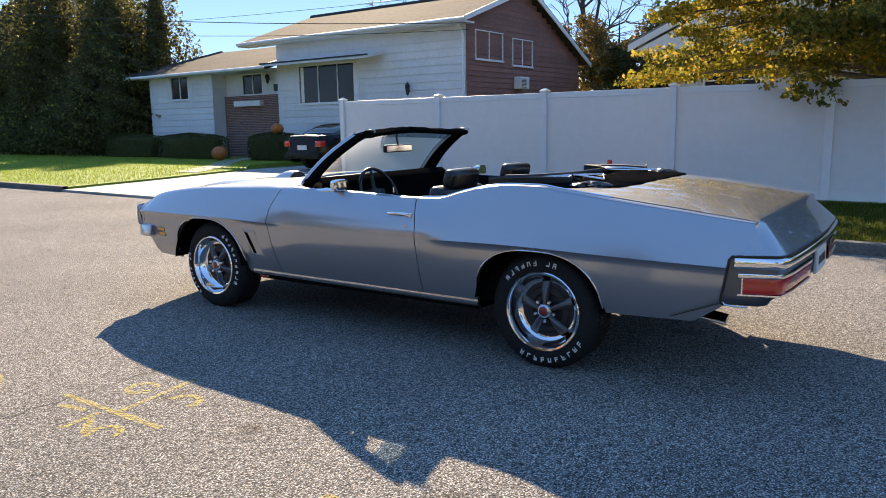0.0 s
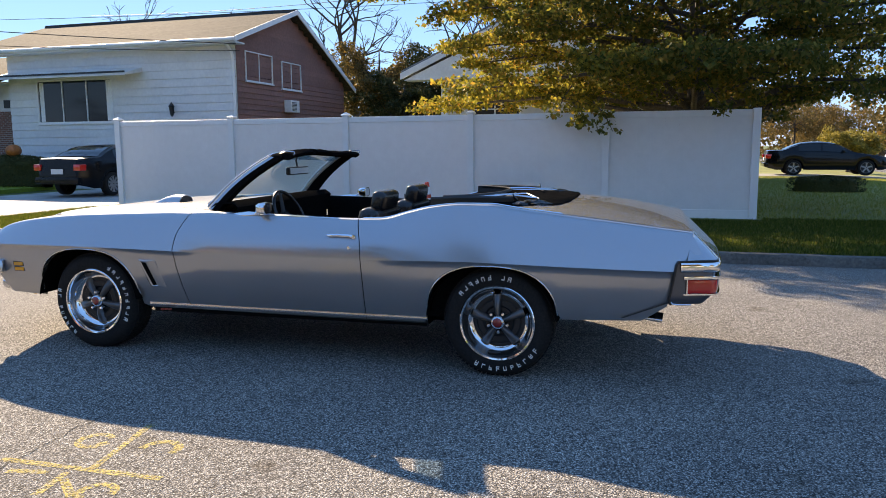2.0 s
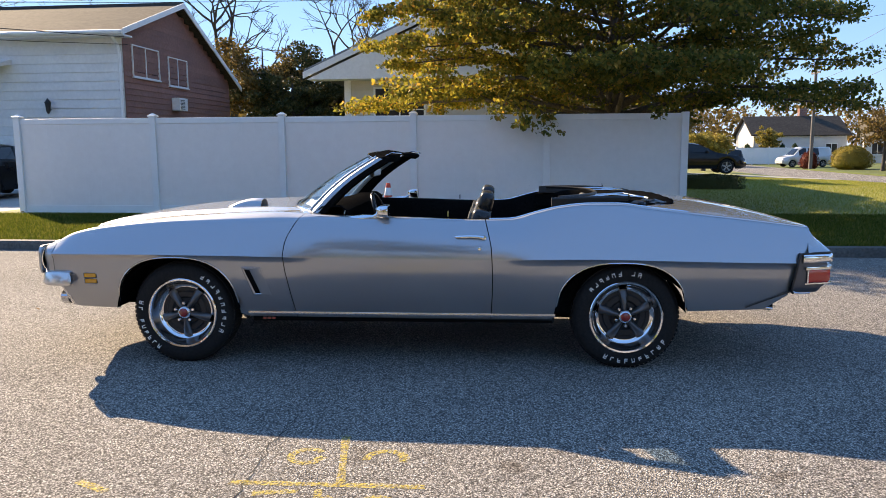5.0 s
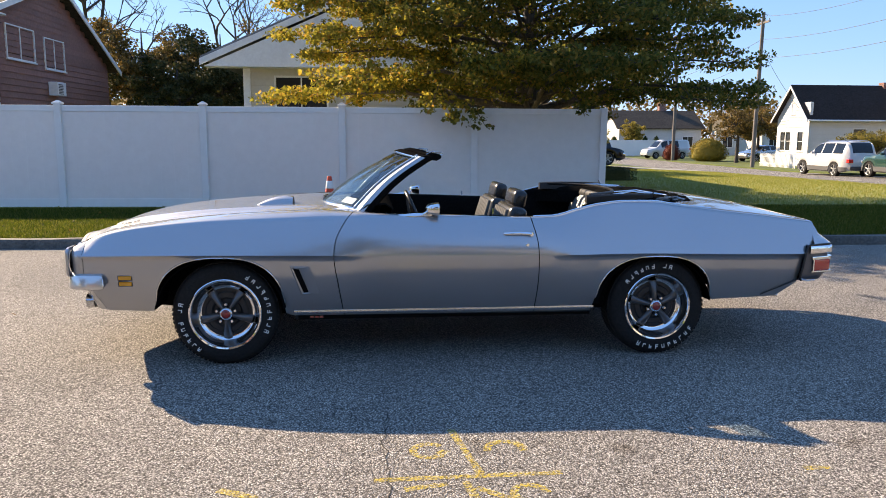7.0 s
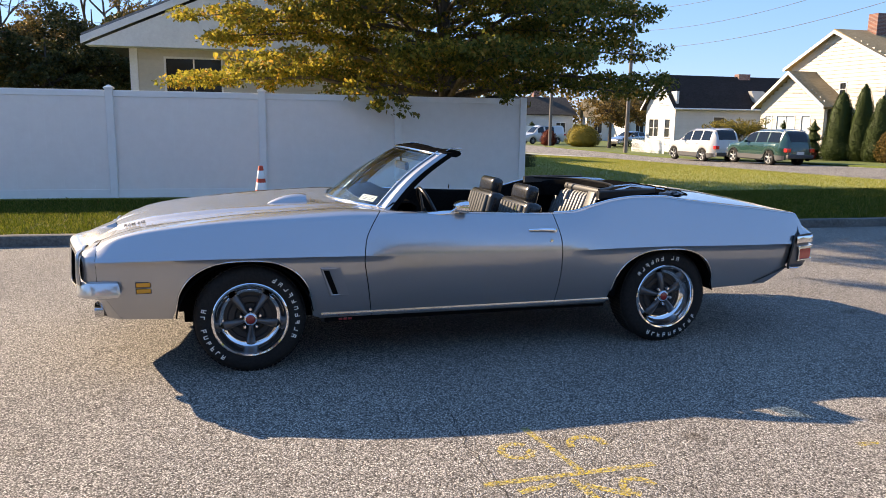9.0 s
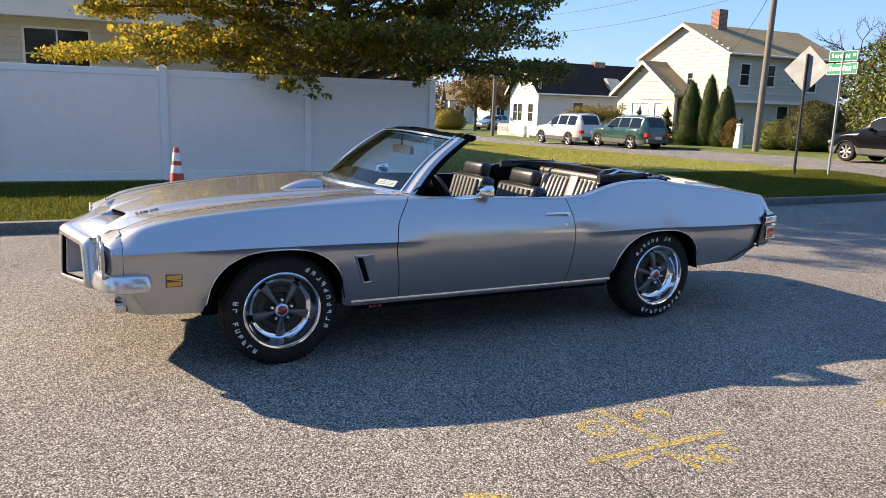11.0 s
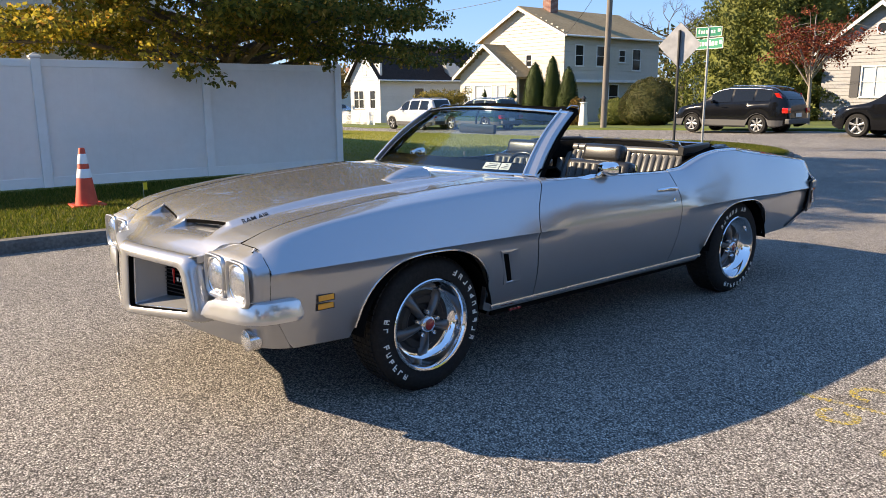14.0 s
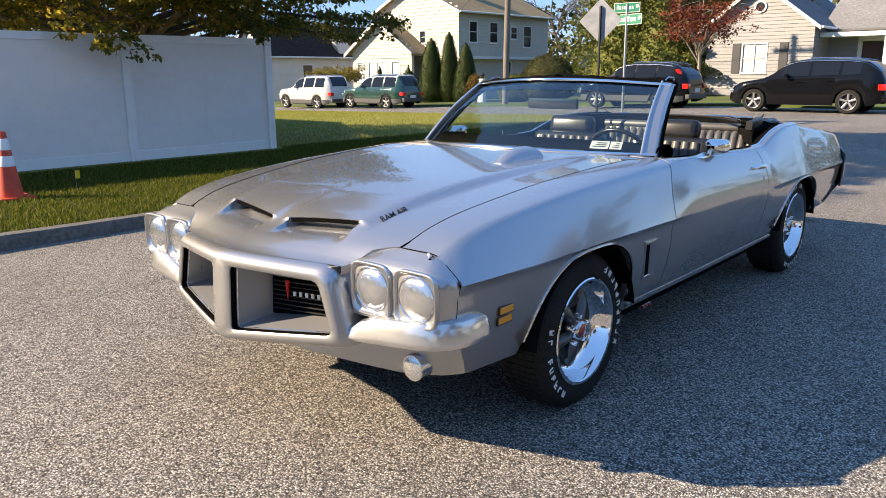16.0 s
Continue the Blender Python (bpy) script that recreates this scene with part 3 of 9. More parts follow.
def maple_tree(m, label):
    """A low spreading maple: trunk, long level limbs with flat sprays of narrow leaves."""
    rnd = random.Random(17)
    t = thing("tree", m, label, "tree")
    bm = B()
    spine = [Vector((0, 0, -0.2)), Vector((0.02, 0, 0.9)), Vector((0.06, -0.05, 2.1)), Vector((0.0, -0.15, 4.2)), Vector((-0.1, -0.25, 7.2)), Vector((-0.1, -0.3, 9.6))]
    tube(bm, spine, [0.30, 0.21, 0.18, 0.13, 0.075, 0.02], 12)
    part("trunk", bm, BARK, t, smooth=60)
    clumps = []
    count = 92
    for k in range(count):
        u = k / (count - 1)
        z0 = 1.75 + 7.2 * u ** 1.35
        a = k * 2.39996 + rnd.uniform(-0.2, 0.2)
        reach = (0.98 + 0.15 * max(0.0, -math.cos(a)) + 0.12 * max(0.0, -math.sin(a))) * (5.15 if u < 0.55 else 5.15 - (u - 0.55) * 6.0) * rnd.uniform(0.84, 1.04)
        front = math.sin(a) < -0.3
        if front:
            reach *= 0.86
        drop = rnd.uniform(-0.1, 0.7) * (1 - 0.6 * u)
        q = min(int(z0 / 2.1) + 1, 4)
        start = spine[q].lerp(spine[q + 1], 0.3) if u > 0.9 else Vector((0.03, -0.1, z0))
        end_z = max(2.10 + rnd.uniform(0, 0.3), z0 + 0.9 - drop - 0.1)
        end = Vector((math.cos(a) * reach, math.sin(a) * reach - 0.2, end_z))
        end.x -= min(2.4, max(0.0, z0 - 3.6) * 1.5)
        mid = start.lerp(end, 0.5) + Vector((rnd.gauss(0, 0.15), rnd.gauss(0, 0.15), 0.30 + 0.25 * rnd.random()))
        b = B()
        r0 = 0.075 - 0.045 * u
        tube(b, [start, mid, end], [r0, r0 * 0.55, r0 * 0.12], 7)
        side = Vector((-math.sin(a), math.cos(a), 0))
        out = Vector((math.cos(a), math.sin(a), 0))
        for w in range(13):
            f = 0.22 + 0.78 * (w + rnd.random()) / 13
            o = start.lerp(mid, f * 2) if f < 0.5 else mid.lerp(end, f * 2 - 1)
            sgn = 1 if w % 2 else -1
            length = (1.25 - 0.65 * f) * rnd.uniform(0.6, 1.1)
            tip = o + side * sgn * length * 0.85 + out * length * 0.55 + Vector((0, 0, rnd.gauss(0.02, 0.10)))
            tip.z = max(tip.z, 2.0)
            tube(b, [o, o.lerp(tip, 0.5) + Vector((0, 0, 0.04)), tip], [r0 * 0.26, r0 * 0.17, r0 * 0.06], 4)
            for g in (0.45, 0.75, 1.0):
                c = o.lerp(tip, g)
                clumps.append((c.x + rnd.gauss(0, 0.07), c.y + rnd.gauss(0, 0.07), c.z + rnd.gauss(0.02, 0.05), rnd.uniform(0.22, 0.37)))
        clumps.append((*end, 0.36))
        part("limb", b, BARK, t, smooth=60)
    # a few sprays that hang before the fence
    for x, y, z, dx in ((-1.85, -3.2, 1.72, 0.35), (-1.35, -3.3, 1.62, 0.4), (-2.35, -3.1, 1.92, -0.2), (0.4, -3.6, 1.9, 0.3), (2.6, -3.3, 2.0, 0.3), (3.9, -2.8, 2.05, 0.3)):
        b = B()
        o = Vector((x - dx, y + 0.5, z + 0.55))
        e = Vector((x, y, z))
        tube(b, [o, o.lerp(e, 0.6) + Vector((0, 0, 0.08)), e], [0.012, 0.008, 0.004], 5)
        for g in (0.2, 0.5, 0.8, 1.0):
            c = o.lerp(e, g)
            clumps.append((c.x, c.y, c.z + 0.02, 0.17))
            clumps.append((c.x + rnd.gauss(0, 0.15), c.y + rnd.gauss(0, 0.1), c.z + 0.03, 0.15))
        part("spray", b, BARK, t, smooth=60)
    clumps = [c for k, c in enumerate(clumps) if c[2] < 7.2 or k % 2 == 0]
    golden = [c for c in clumps if c[0] < -2.0 + 1.2 * math.sin(c[2] * 2.1 + c[1])]
    green = [c for c in clumps if c[0] >= -2.8 + 0.9 * math.sin(c[2] * 2.1 + c[1])]
    leaf_mesh("crown", green, 128000, 0.063, LEAF_GREEN, t, seed=3, narrow=0.46, flat=0.40)
    leaf_mesh("crown", golden, 70000, 0.063, LEAF_YELLOW, t, seed=4, narrow=0.48, flat=0.40)
    return t


maple = maple_tree(at(4.15, 12.4, level(4.15, 12.4)), "spreading maple, yellow and olive green, behind the white fence")


# ---- houses ----
def siding_wall(parent, m, width, z0, z1, mat, name="wall", holes=(), row=0.0, board=None, gable=0.0, thick=0.2):
    """A wall in its own axes (x along, z up, outside towards -y) with openings cut through it. holes: x0, x1, z0, z1."""
    xs = sorted({0.0, width, *[h[0] for h in holes], *[h[1] for h in holes]})
    zs = sorted({z0, z1, *[h[2] for h in holes], *[h[3] for h in holes]})
    bm = B()
    for xa, xb in zip(xs, xs[1:]):
        for za, zb in zip(zs, zs[1:]):
            mx, mz = (xa + xb) / 2, (za + zb) / 2
            if any(h[0] < mx < h[1] and h[2] < mz < h[3] for h in holes):
                continue
            box(bm, xa, xb, 0.0, thick, za, zb)
    if gable:
        prism(bm, [(0, z1), (width, z1), (width / 2, z1 + gable)], 0.0, thick)
    wall = part(name, normals(bm), mat, parent)
    wall.matrix_basis = m
    if row:
        rows = int((z1 + gable - z0) / row)
        for i in range(rows):
            za = z0 + i * row
            lo, hi = 0.0, width
            if za > z1:
                k = (za - z1) / gable * width / 2
                lo, hi = k, width - k
            spans = [(lo, hi)]
            for h in holes:
                if za < h[3] and za + row > h[2] + 0.02:
                    spans = [p for a, b in spans for p in ((a, min(b, h[0])), (max(a, h[1]), b)) if p[1] - p[0] > 0.05]
            for a, b in spans:
                bm = B()
                v = [bm.verts.new(p) for p in ((a, -0.026, za), (b, -0.026, za), (b, -0.004, za + row * 0.92), (a, -0.004, za + row * 0.92), (a, 0.0, za), (b, 0.0, za))]
                bm.faces.new((v[0], v[1], v[2], v[3]))
                bm.faces.new((v[4], v[5], v[1], v[0]))
                part("board", bm, board or mat, wall)
    return wall


WINDOW_DARK = material("dark_window_glass", (0.022, 0.025, 0.028), 0.06, 0.0, 0.0, 0.35)
TRIM_WHITE = speckled("white_trim_paint", (0.70, 0.70, 0.69), (0.80, 0.80, 0.79), 12, 0.5, 0.05, 0.002, 0.1, 1)


def window(parent, m, w, h, mat=None, mullions=1, bars=0, shutters=None, sill=True, frame_w=0.06, curtain=None):
    """A window in a wall's axes, its lower left corner at m."""
    win = new("window")
    win.parent, win.matrix_basis = parent, m
    mat = mat or TRIM_WHITE
    bm = B()
    f = frame_w
    for x0, x1, z0, z1 in ((-f, 0, -f, h + f), (w, w + f, -f, h + f), (0, w, -f, 0), (0, w, h, h + f)):
        box(bm, x0, x1, -0.035, 0.06, z0, z1)
    for k in range(mullions):
        x = w * (k + 1) / (mullions + 1)
        box(bm, x - 0.02, x + 0.02, -0.015, 0.04, 0, h)
    for k in range(bars):
        z = h * (k + 1) / (bars + 1)
        box(bm, 0, w, -0.010, 0.035, z - 0.018, z + 0.018)
    part("window_frame", bm, mat, win)
    for k in range(mullions + 1):
        bm = B()
        box(bm, w * k / (mullions + 1) + 0.001, w * (k + 1) / (mullions + 1) - 0.001, 0.02, 0.03, 0, h)
        part("pane", bm, WINDOW_DARK, win)
    if curtain:
        for x0, x1 in curtain:
            bm = B()
            rows = [[(x, 0.012 + 0.006 * math.sin(x * 60), z) for x in np.linspace(x0 * w, x1 * w, 16)] for z in (0.02, h - 0.02)]
            sheet(bm, rows)
            part("curtain", bm, TRIM_WHITE, win)
    if sill:
        bm = B()
        box(bm, -f - 0.03, w + f + 0.03, -0.07, 0.0, -f - 0.04, -f)
        part("sill", bm, mat, win)
    if shutters:
        for x0 in (-f - 0.02 - 0.30, w + f + 0.02):
            bm = B()
            box(bm, x0, x0 + 0.30, -0.035, -0.024, -0.05, h + 0.05)
            for k in range(14):
                z = (h * (k + 0.5)) / 14
                box(bm, x0 + 0.03, x0 + 0.27, -0.048, -0.03, z - 0.02, z + 0.015)
            part("shutter", bm, shutters, win)
    return win


def roof(parent, name, rows, mat, thick=0.12, label=""):
    """A roof slope from two or more lines of points."""
    bm = B()
    sheet(bm, rows)
    return part(name, normals(bm), mat, parent, label, solid=thick)
SHINGLE_BROWN = speckled("brown_grey_shingles", (0.045, 0.039, 0.034), (0.105, 0.090, 0.076), 5, 0.9, 0.5, 0.02, 0.2, 0.5, (1, 2.5, 2.5))
SHINGLE_DARK = speckled("dark_brown_shingles", (0.030, 0.024, 0.022), (0.055, 0.045, 0.042), 8, 0.9, 0.5, 0.02, 0.2, 0.5)
SHINGLE_TAN = speckled("tan_shingles", (0.27, 0.20, 0.115), (0.40, 0.31, 0.19), 8, 0.9, 0.4, 0.02, 0.2, 0.5)
SHINGLE_GREY = speckled("grey_shingles", (0.16, 0.16, 0.165), (0.27, 0.27, 0.275), 8, 0.9, 0.4, 0.02, 0.2, 0.5)
for m in (SHINGLE_BROWN, SHINGLE_DARK, SHINGLE_TAN, SHINGLE_GREY):
    m.node_tree.nodes["Principled BSDF"].inputs["Specular IOR Level"].default_value = 0.05
SIDING_WHITE = varied(speckled("white_shingle_siding", (0.66, 0.67, 0.68), (0.76, 0.77, 0.77), 9, 0.7, 0.2, 0.004, 0.12, 0.8), 0.08)
SIDING_BROWN = varied(speckled("red_brown_siding", (0.27, 0.120, 0.092), (0.38, 0.175, 0.138), 12, 0.75, 0.2, 0.004, 0.25, 0.8), 0.15)
SIDING_CREAM = varied(speckled("cream_siding", (0.52, 0.485, 0.42), (0.58, 0.545, 0.475), 9, 0.7, 0.1, 0.004, 0.1, 0.8), 0.06)
SIDING_PLAIN = varied(speckled("white_clapboard", (0.56, 0.56, 0.55), (0.63, 0.63, 0.62), 9, 0.7, 0.1, 0.004, 0.1, 0.8), 0.06)
SIDING_GREY = varied(speckled("grey_clapboard", (0.27, 0.27, 0.275), (0.33, 0.33, 0.335), 9, 0.7, 0.1, 0.004, 0.1, 0.8), 0.06)


def brick_material():
    m = material("red_brick", (0.30, 0.12, 0.085), 0.85)
    v = coords(m)
    n = node(m, "ShaderNodeTexBrick", Scale=1.0)
    n.inputs["Color1"].default_value = (0.24, 0.085, 0.055, 1)
    n.inputs["Color2"].default_value = (0.15, 0.055, 0.045, 1)
    n.inputs["Mortar"].default_value = (0.32, 0.29, 0.26, 1)
    n.inputs["Brick Width"].default_value, n.inputs["Row Height"].default_value, n.inputs["Mortar Size"].default_value = 0.22, 0.075, 0.008
    r = node(m, "ShaderNodeMapping")
    r.inputs["Rotation"].default_value = (radians(90), 0, 0)
    link(m, v, r.inputs["Vector"])
    link(m, r.outputs[0], n.inputs["Vector"])
    link(m, n.outputs["Color"], m.node_tree.nodes["Principled BSDF"].inputs["Base Color"])
    bump(m, n.outputs["Fac"], -0.4, 0.01)
    return m


BRICK = brick_material()
DOWNPIPE = material("white_downpipe", (0.75, 0.75, 0.75), 0.4)

# ---- the white and brown split-level house beyond the driveway ----
h1 = thing("split_level_house", at(0, 18.4, -0.15), "split-level house with white shingle front, red-brown gable side and brown roof", "house")
Z0, EAVE = 0.0, 5.15
siding_wall(h1, pose(-20.1, 0, 0), 9.75, Z0, EAVE, SIDING_WHITE, "front_wall", [(1.35, 4.60, 2.52, 3.98)], 0.28)
window(h1, pose(-18.75, 0, 2.52), 3.25, 1.46, mullions=2, curtain=((0.01, 0.07), (0.93, 0.99)))
side = siding_wall(h1, pose(-10.35, 0, 0, 0, 0, 90), 8.6, Z0, 4.0, SIDING_BROWN, "side_wall", [], 0.19)
bm = B()
prism(bm, [(0.0, 4.0), (8.6, 4.0), (8.6, 4.15), (3.75, 6.45), (0.0, 5.1)], 0.0, 0.18)
gab = part("gable_wall", normals(bm), SIDING_BROWN, h1)
gab.matrix_basis = pose(-10.35, 0, 0, 0, 0, 90)
for i in range(12):
    za = 4.0 + 0.19 * i
    lo = 0.0 if za < 5.1 else (za - 5.1) / 1.35 * 3.75
    hi = 8.6 if za < 4.15 else 8.6 - (za - 4.15) / 2.3 * 4.85
    if hi - lo > 0.2:
        bm = B()
        v = [bm.verts.new(p) for p in ((lo, -0.022, za), (hi, -0.022, za), (hi, -0.006, za + 0.188), (lo, -0.006, za + 0.188))]
        bm.faces.new(v)
        part("board", bm, SIDING_BROWN, gab)
window(h1, pose(-10.33, 0.55, 3.85, 0, 0, 90), 1.75, 0.95, mullions=1, frame_w=0.035)
window(h1, pose(-10.33, 3.05, 3.75, 0, 0, 90), 1.45, 0.95, mullions=1, frame_w=0.035)
bm = B()
box(bm, -10.33, -10.02, 3.15, 3.80, 2.85, 3.30)
ac = part("window_air_conditioner", bm, TRIM_WHITE, h1, "white window air conditioner", bevel=0.02)
bm = B()
for k in range(7):
    box(bm, -10.018, -10.012, 3.2, 3.55, 2.9 + 0.05 * k, 2.925 + 0.05 * k)
part("grille", bm, BLACK_TRIM, ac)
roof(h1, "front_roof", [[(-21.9, -0.55, 5.12), (-10.0, -0.55, 5.12)], [(-21.9, 3.75, 6.62), (-10.0, 3.75, 6.62)]], SHINGLE_BROWN, label="brown shingle roof")
roof(h1, "rear_roof", [[(-21.9, 3.75, 6.62), (-10.0, 3.75, 6.62)], [(-21.9, 9.1, 4.05), (-10.0, 9.1, 4.05)]], SHINGLE_BROWN)
bm = B()
for (y0, z0_), (y1, z1_) in (((-0.6, 4.98), (3.75, 6.5)), ((3.75, 6.5), (9.1, 3.93))):
    v = [bm.verts.new((x, y, z)) for x in (-9.995, -9.955) for y, z in ((y0, z0_), (y1, z1_), (y1, z1_ + 0.18), (y0, z0_ + 0.18))]
    for f in ((0, 1, 2, 3), (7, 6, 5, 4), (0, 4, 5, 1), (3, 2, 6, 7), (1, 5, 6, 2), (0, 3, 7, 4)):
        bm.faces.new([v[i] for i in f])
part("barge_board", normals(bm), TRIM_WHITE, h1, "white barge board")
bm = B()
tube(bm, [(-21.9, -0.60, 5.06), (-10.0, -0.60, 5.06)], 0.07, 8)
part("gutter", bm, TRIM_WHITE, h1, "white gutter")
bm = B()
box(bm, -21.9, -10.0, -0.55, 0.0, 4.95, 5.0)
part("soffit", bm, TRIM_WHITE, h1)
bm = B()
tube(bm, [(-10.42, -0.55, 5.0), (-10.42, -0.15, 4.72), (-10.42, -0.08, 4.5), (-10.42, -0.08, 0.2)], 0.05, 8)
part("downpipe", bm, DOWNPIPE, h1, "white downpipe")
bm = B()
prism(bm, [(-0.95, 4.02), (-0.9, 4.10), (0.0, 4.36), (0.0, 4.20)], -20.1, -14.1, "x")
part("awning", normals(bm), TRIM_WHITE, h1, "white awning over the picture window")
bm = B()
tube(bm, [(-12.85, -0.05, 2.75), (-12.85, -0.16, 2.86), (-12.85, -0.20, 2.95)], 0.02, 6)
lathe(bm, [(0.02, 2.62), (0.06, 2.68), (0.09, 2.95), (0.11, 2.97), (0.03, 3.08), (0.005, 3.12)], 8, "z", centre=(-12.85, -0.2, 0))
part("wall_lantern", bm, BLACK_TRIM, h1, "black wall lantern")
bm = B()
box(bm, -20.1, -14.1, -0.97, -0.93, 4.10, 4.16)
part("awning_edge", bm, BLACK_TRIM, h1, "dark front edge of the awning")
bm = B()
tube(bm, [(-21.3, 0.62, 3.62), (-21.3, 0.52, 3.72), (-21.3, 0.46, 3.78)], 0.02, 6)
lathe(bm, [(0.02, 3.45), (0.06, 3.50), (0.09, 3.74), (0.11, 3.76), (0.03, 3.86), (0.005, 3.9)], 8, "z", centre=(-21.3, 0.46, 0))
part("wall_lantern", bm, BLACK_TRIM, h1, "black wall lantern")
# low wing with the entrance
siding_wall(h1, pose(-29.5, -0.05, 0), 5.0, Z0, 4.05, SIDING_WHITE, "wing_wall", [(1.85, 3.15, 2.95, 3.95)], 0.28)
window(h1, pose(-27.65, -0.05, 2.95), 1.3, 1.0, mullions=1, shutters=SIDING_WHITE)
siding_wall(h1, pose(-24.5, -0.05, 0, 0, 0, 90), 0.8, Z0, 4.05, SIDING_WHITE, "recess_wall", [], 0.28)
siding_wall(h1, pose(-24.5, 0.72, 0), 4.4, 2.2, 4.05, SIDING_WHITE, "entry_wall", [(1.25, 2.55, 3.05, 3.9)], 0.28)
bm = B()
box(bm, -24.45, -20.1, 0.55, 0.71, 0, 2.98)
part("brick_wall", bm, BRICK, h1, "red brick wall beside the entrance")
window(h1, pose(-23.25, 0.72, 3.05), 1.3, 0.85, mullions=1, shutters=SIDING_WHITE)
bm = B()
box(bm, -23.5, -21.7, 0.30, 0.55, 2.50, 2.74)
part("flower_box", bm, TRIM_WHITE, h1, "white flower box", bevel=0.01)
bm = B()
box(bm, -21.1, -20.7, 0.62, 0.70, 3.12, 3.42)
part("letter_box", bm, BLACK_TRIM, h1, "black letter box")
roof(h1, "wing_roof", [[(-30.6, -0.65, 4.08), (-20.0, -0.65, 4.08)], [(-29.2, 4.2, 5.55), (-20.0, 4.2, 5.55)]], SHINGLE_BROWN, label="brown shingle wing roof")
roof(h1, "wing_hip", [[(-30.6, -0.65, 4.08), (-30.6, 8.5, 4.08)], [(-29.2, 4.2, 5.55), (-29.2, 4.3, 5.55)]], SHINGLE_BROWN)
bm = B()
tube(bm, [(-30.6, -0.70, 4.03), (-20.15, -0.70, 4.03)], 0.07, 8)
part("wing_gutter", bm, TRIM_WHITE, h1)
bm = B()
box(bm, -30.6, -20.15, -0.6, 0.7, 3.97, 4.03)
part("wing_soffit", bm, TRIM_WHITE, h1)
bm = B()
box(bm, -29.4, -20.05, 0.95, 8.3, 0.0, 4.0)
box(bm, -20.0, -10.6, 0.3, 8.4, 0.0, 4.9)
part("inner_walls", bm, DARK, h1)

# ---- cream house behind the fence ----
h2 = thing("cream_house", at(0, 20.0, -0.2), "cream clapboard house gable end behind the white fence", "house")
siding_wall(h2, pose(-3.55, 0, 0), 8.2, 0.0, 3.95, SIDING_CREAM, "gable_wall", [(0.95, 2.55, 2.1, 3.45)], 0.20, gable=2.1)
window(h2, pose(-2.6, 0, 2.1), 1.6, 1.35, mullions=1, bars=1)
roof(h2, "west_roof", [[(-4.75, -0.7, 3.92), (-4.75, 10, 3.92)], [(0.55, -0.7, 6.25), (0.55, 10, 6.25)]], SHINGLE_GREY)
roof(h2, "east_roof", [[(0.55, -0.7, 6.25), (0.55, 10, 6.25)], [(5.85, -0.7, 3.92), (5.85, 10, 3.92)]], SHINGLE_GREY)
bm = B()
for a, b in (((-4.8, 3.75), (0.55, 6.10)), ((0.55, 6.10), (5.9, 3.75))):
    v = [bm.verts.new((x, y, z)) for y in (-0.76, -0.70) for x, z in ((a[0], a[1]), (b[0], b[1]), (b[0], b[1] + 0.2), (a[0], a[1] + 0.2))]
    for f in ((0, 1, 2, 3), (7, 6, 5, 4), (0, 4, 5, 1), (3, 2, 6, 7), (1, 5, 6, 2), (0, 3, 7, 4)):
        bm.faces.new([v[i] for i in f])
part("barge_board", normals(bm), TRIM_WHITE, h2, "white barge board")
bm = B()
prism(bm, [(-4.7, 3.72), (0.55, 6.02), (5.8, 3.72)], -0.70, 0.0)
part("soffit", normals(bm), TRIM_WHITE, h2)
bm = B()
box(bm, -3.62, -3.40, -0.06, 0.16, 0.0, 3.8)
part("corner_board", bm, TRIM_WHITE, h2, "white corner board")
bm = B()
box(bm, -3.5, 4.6, 0.25, 9.5, 0, 3.9)
part("inner_walls", bm, DARK, h2)


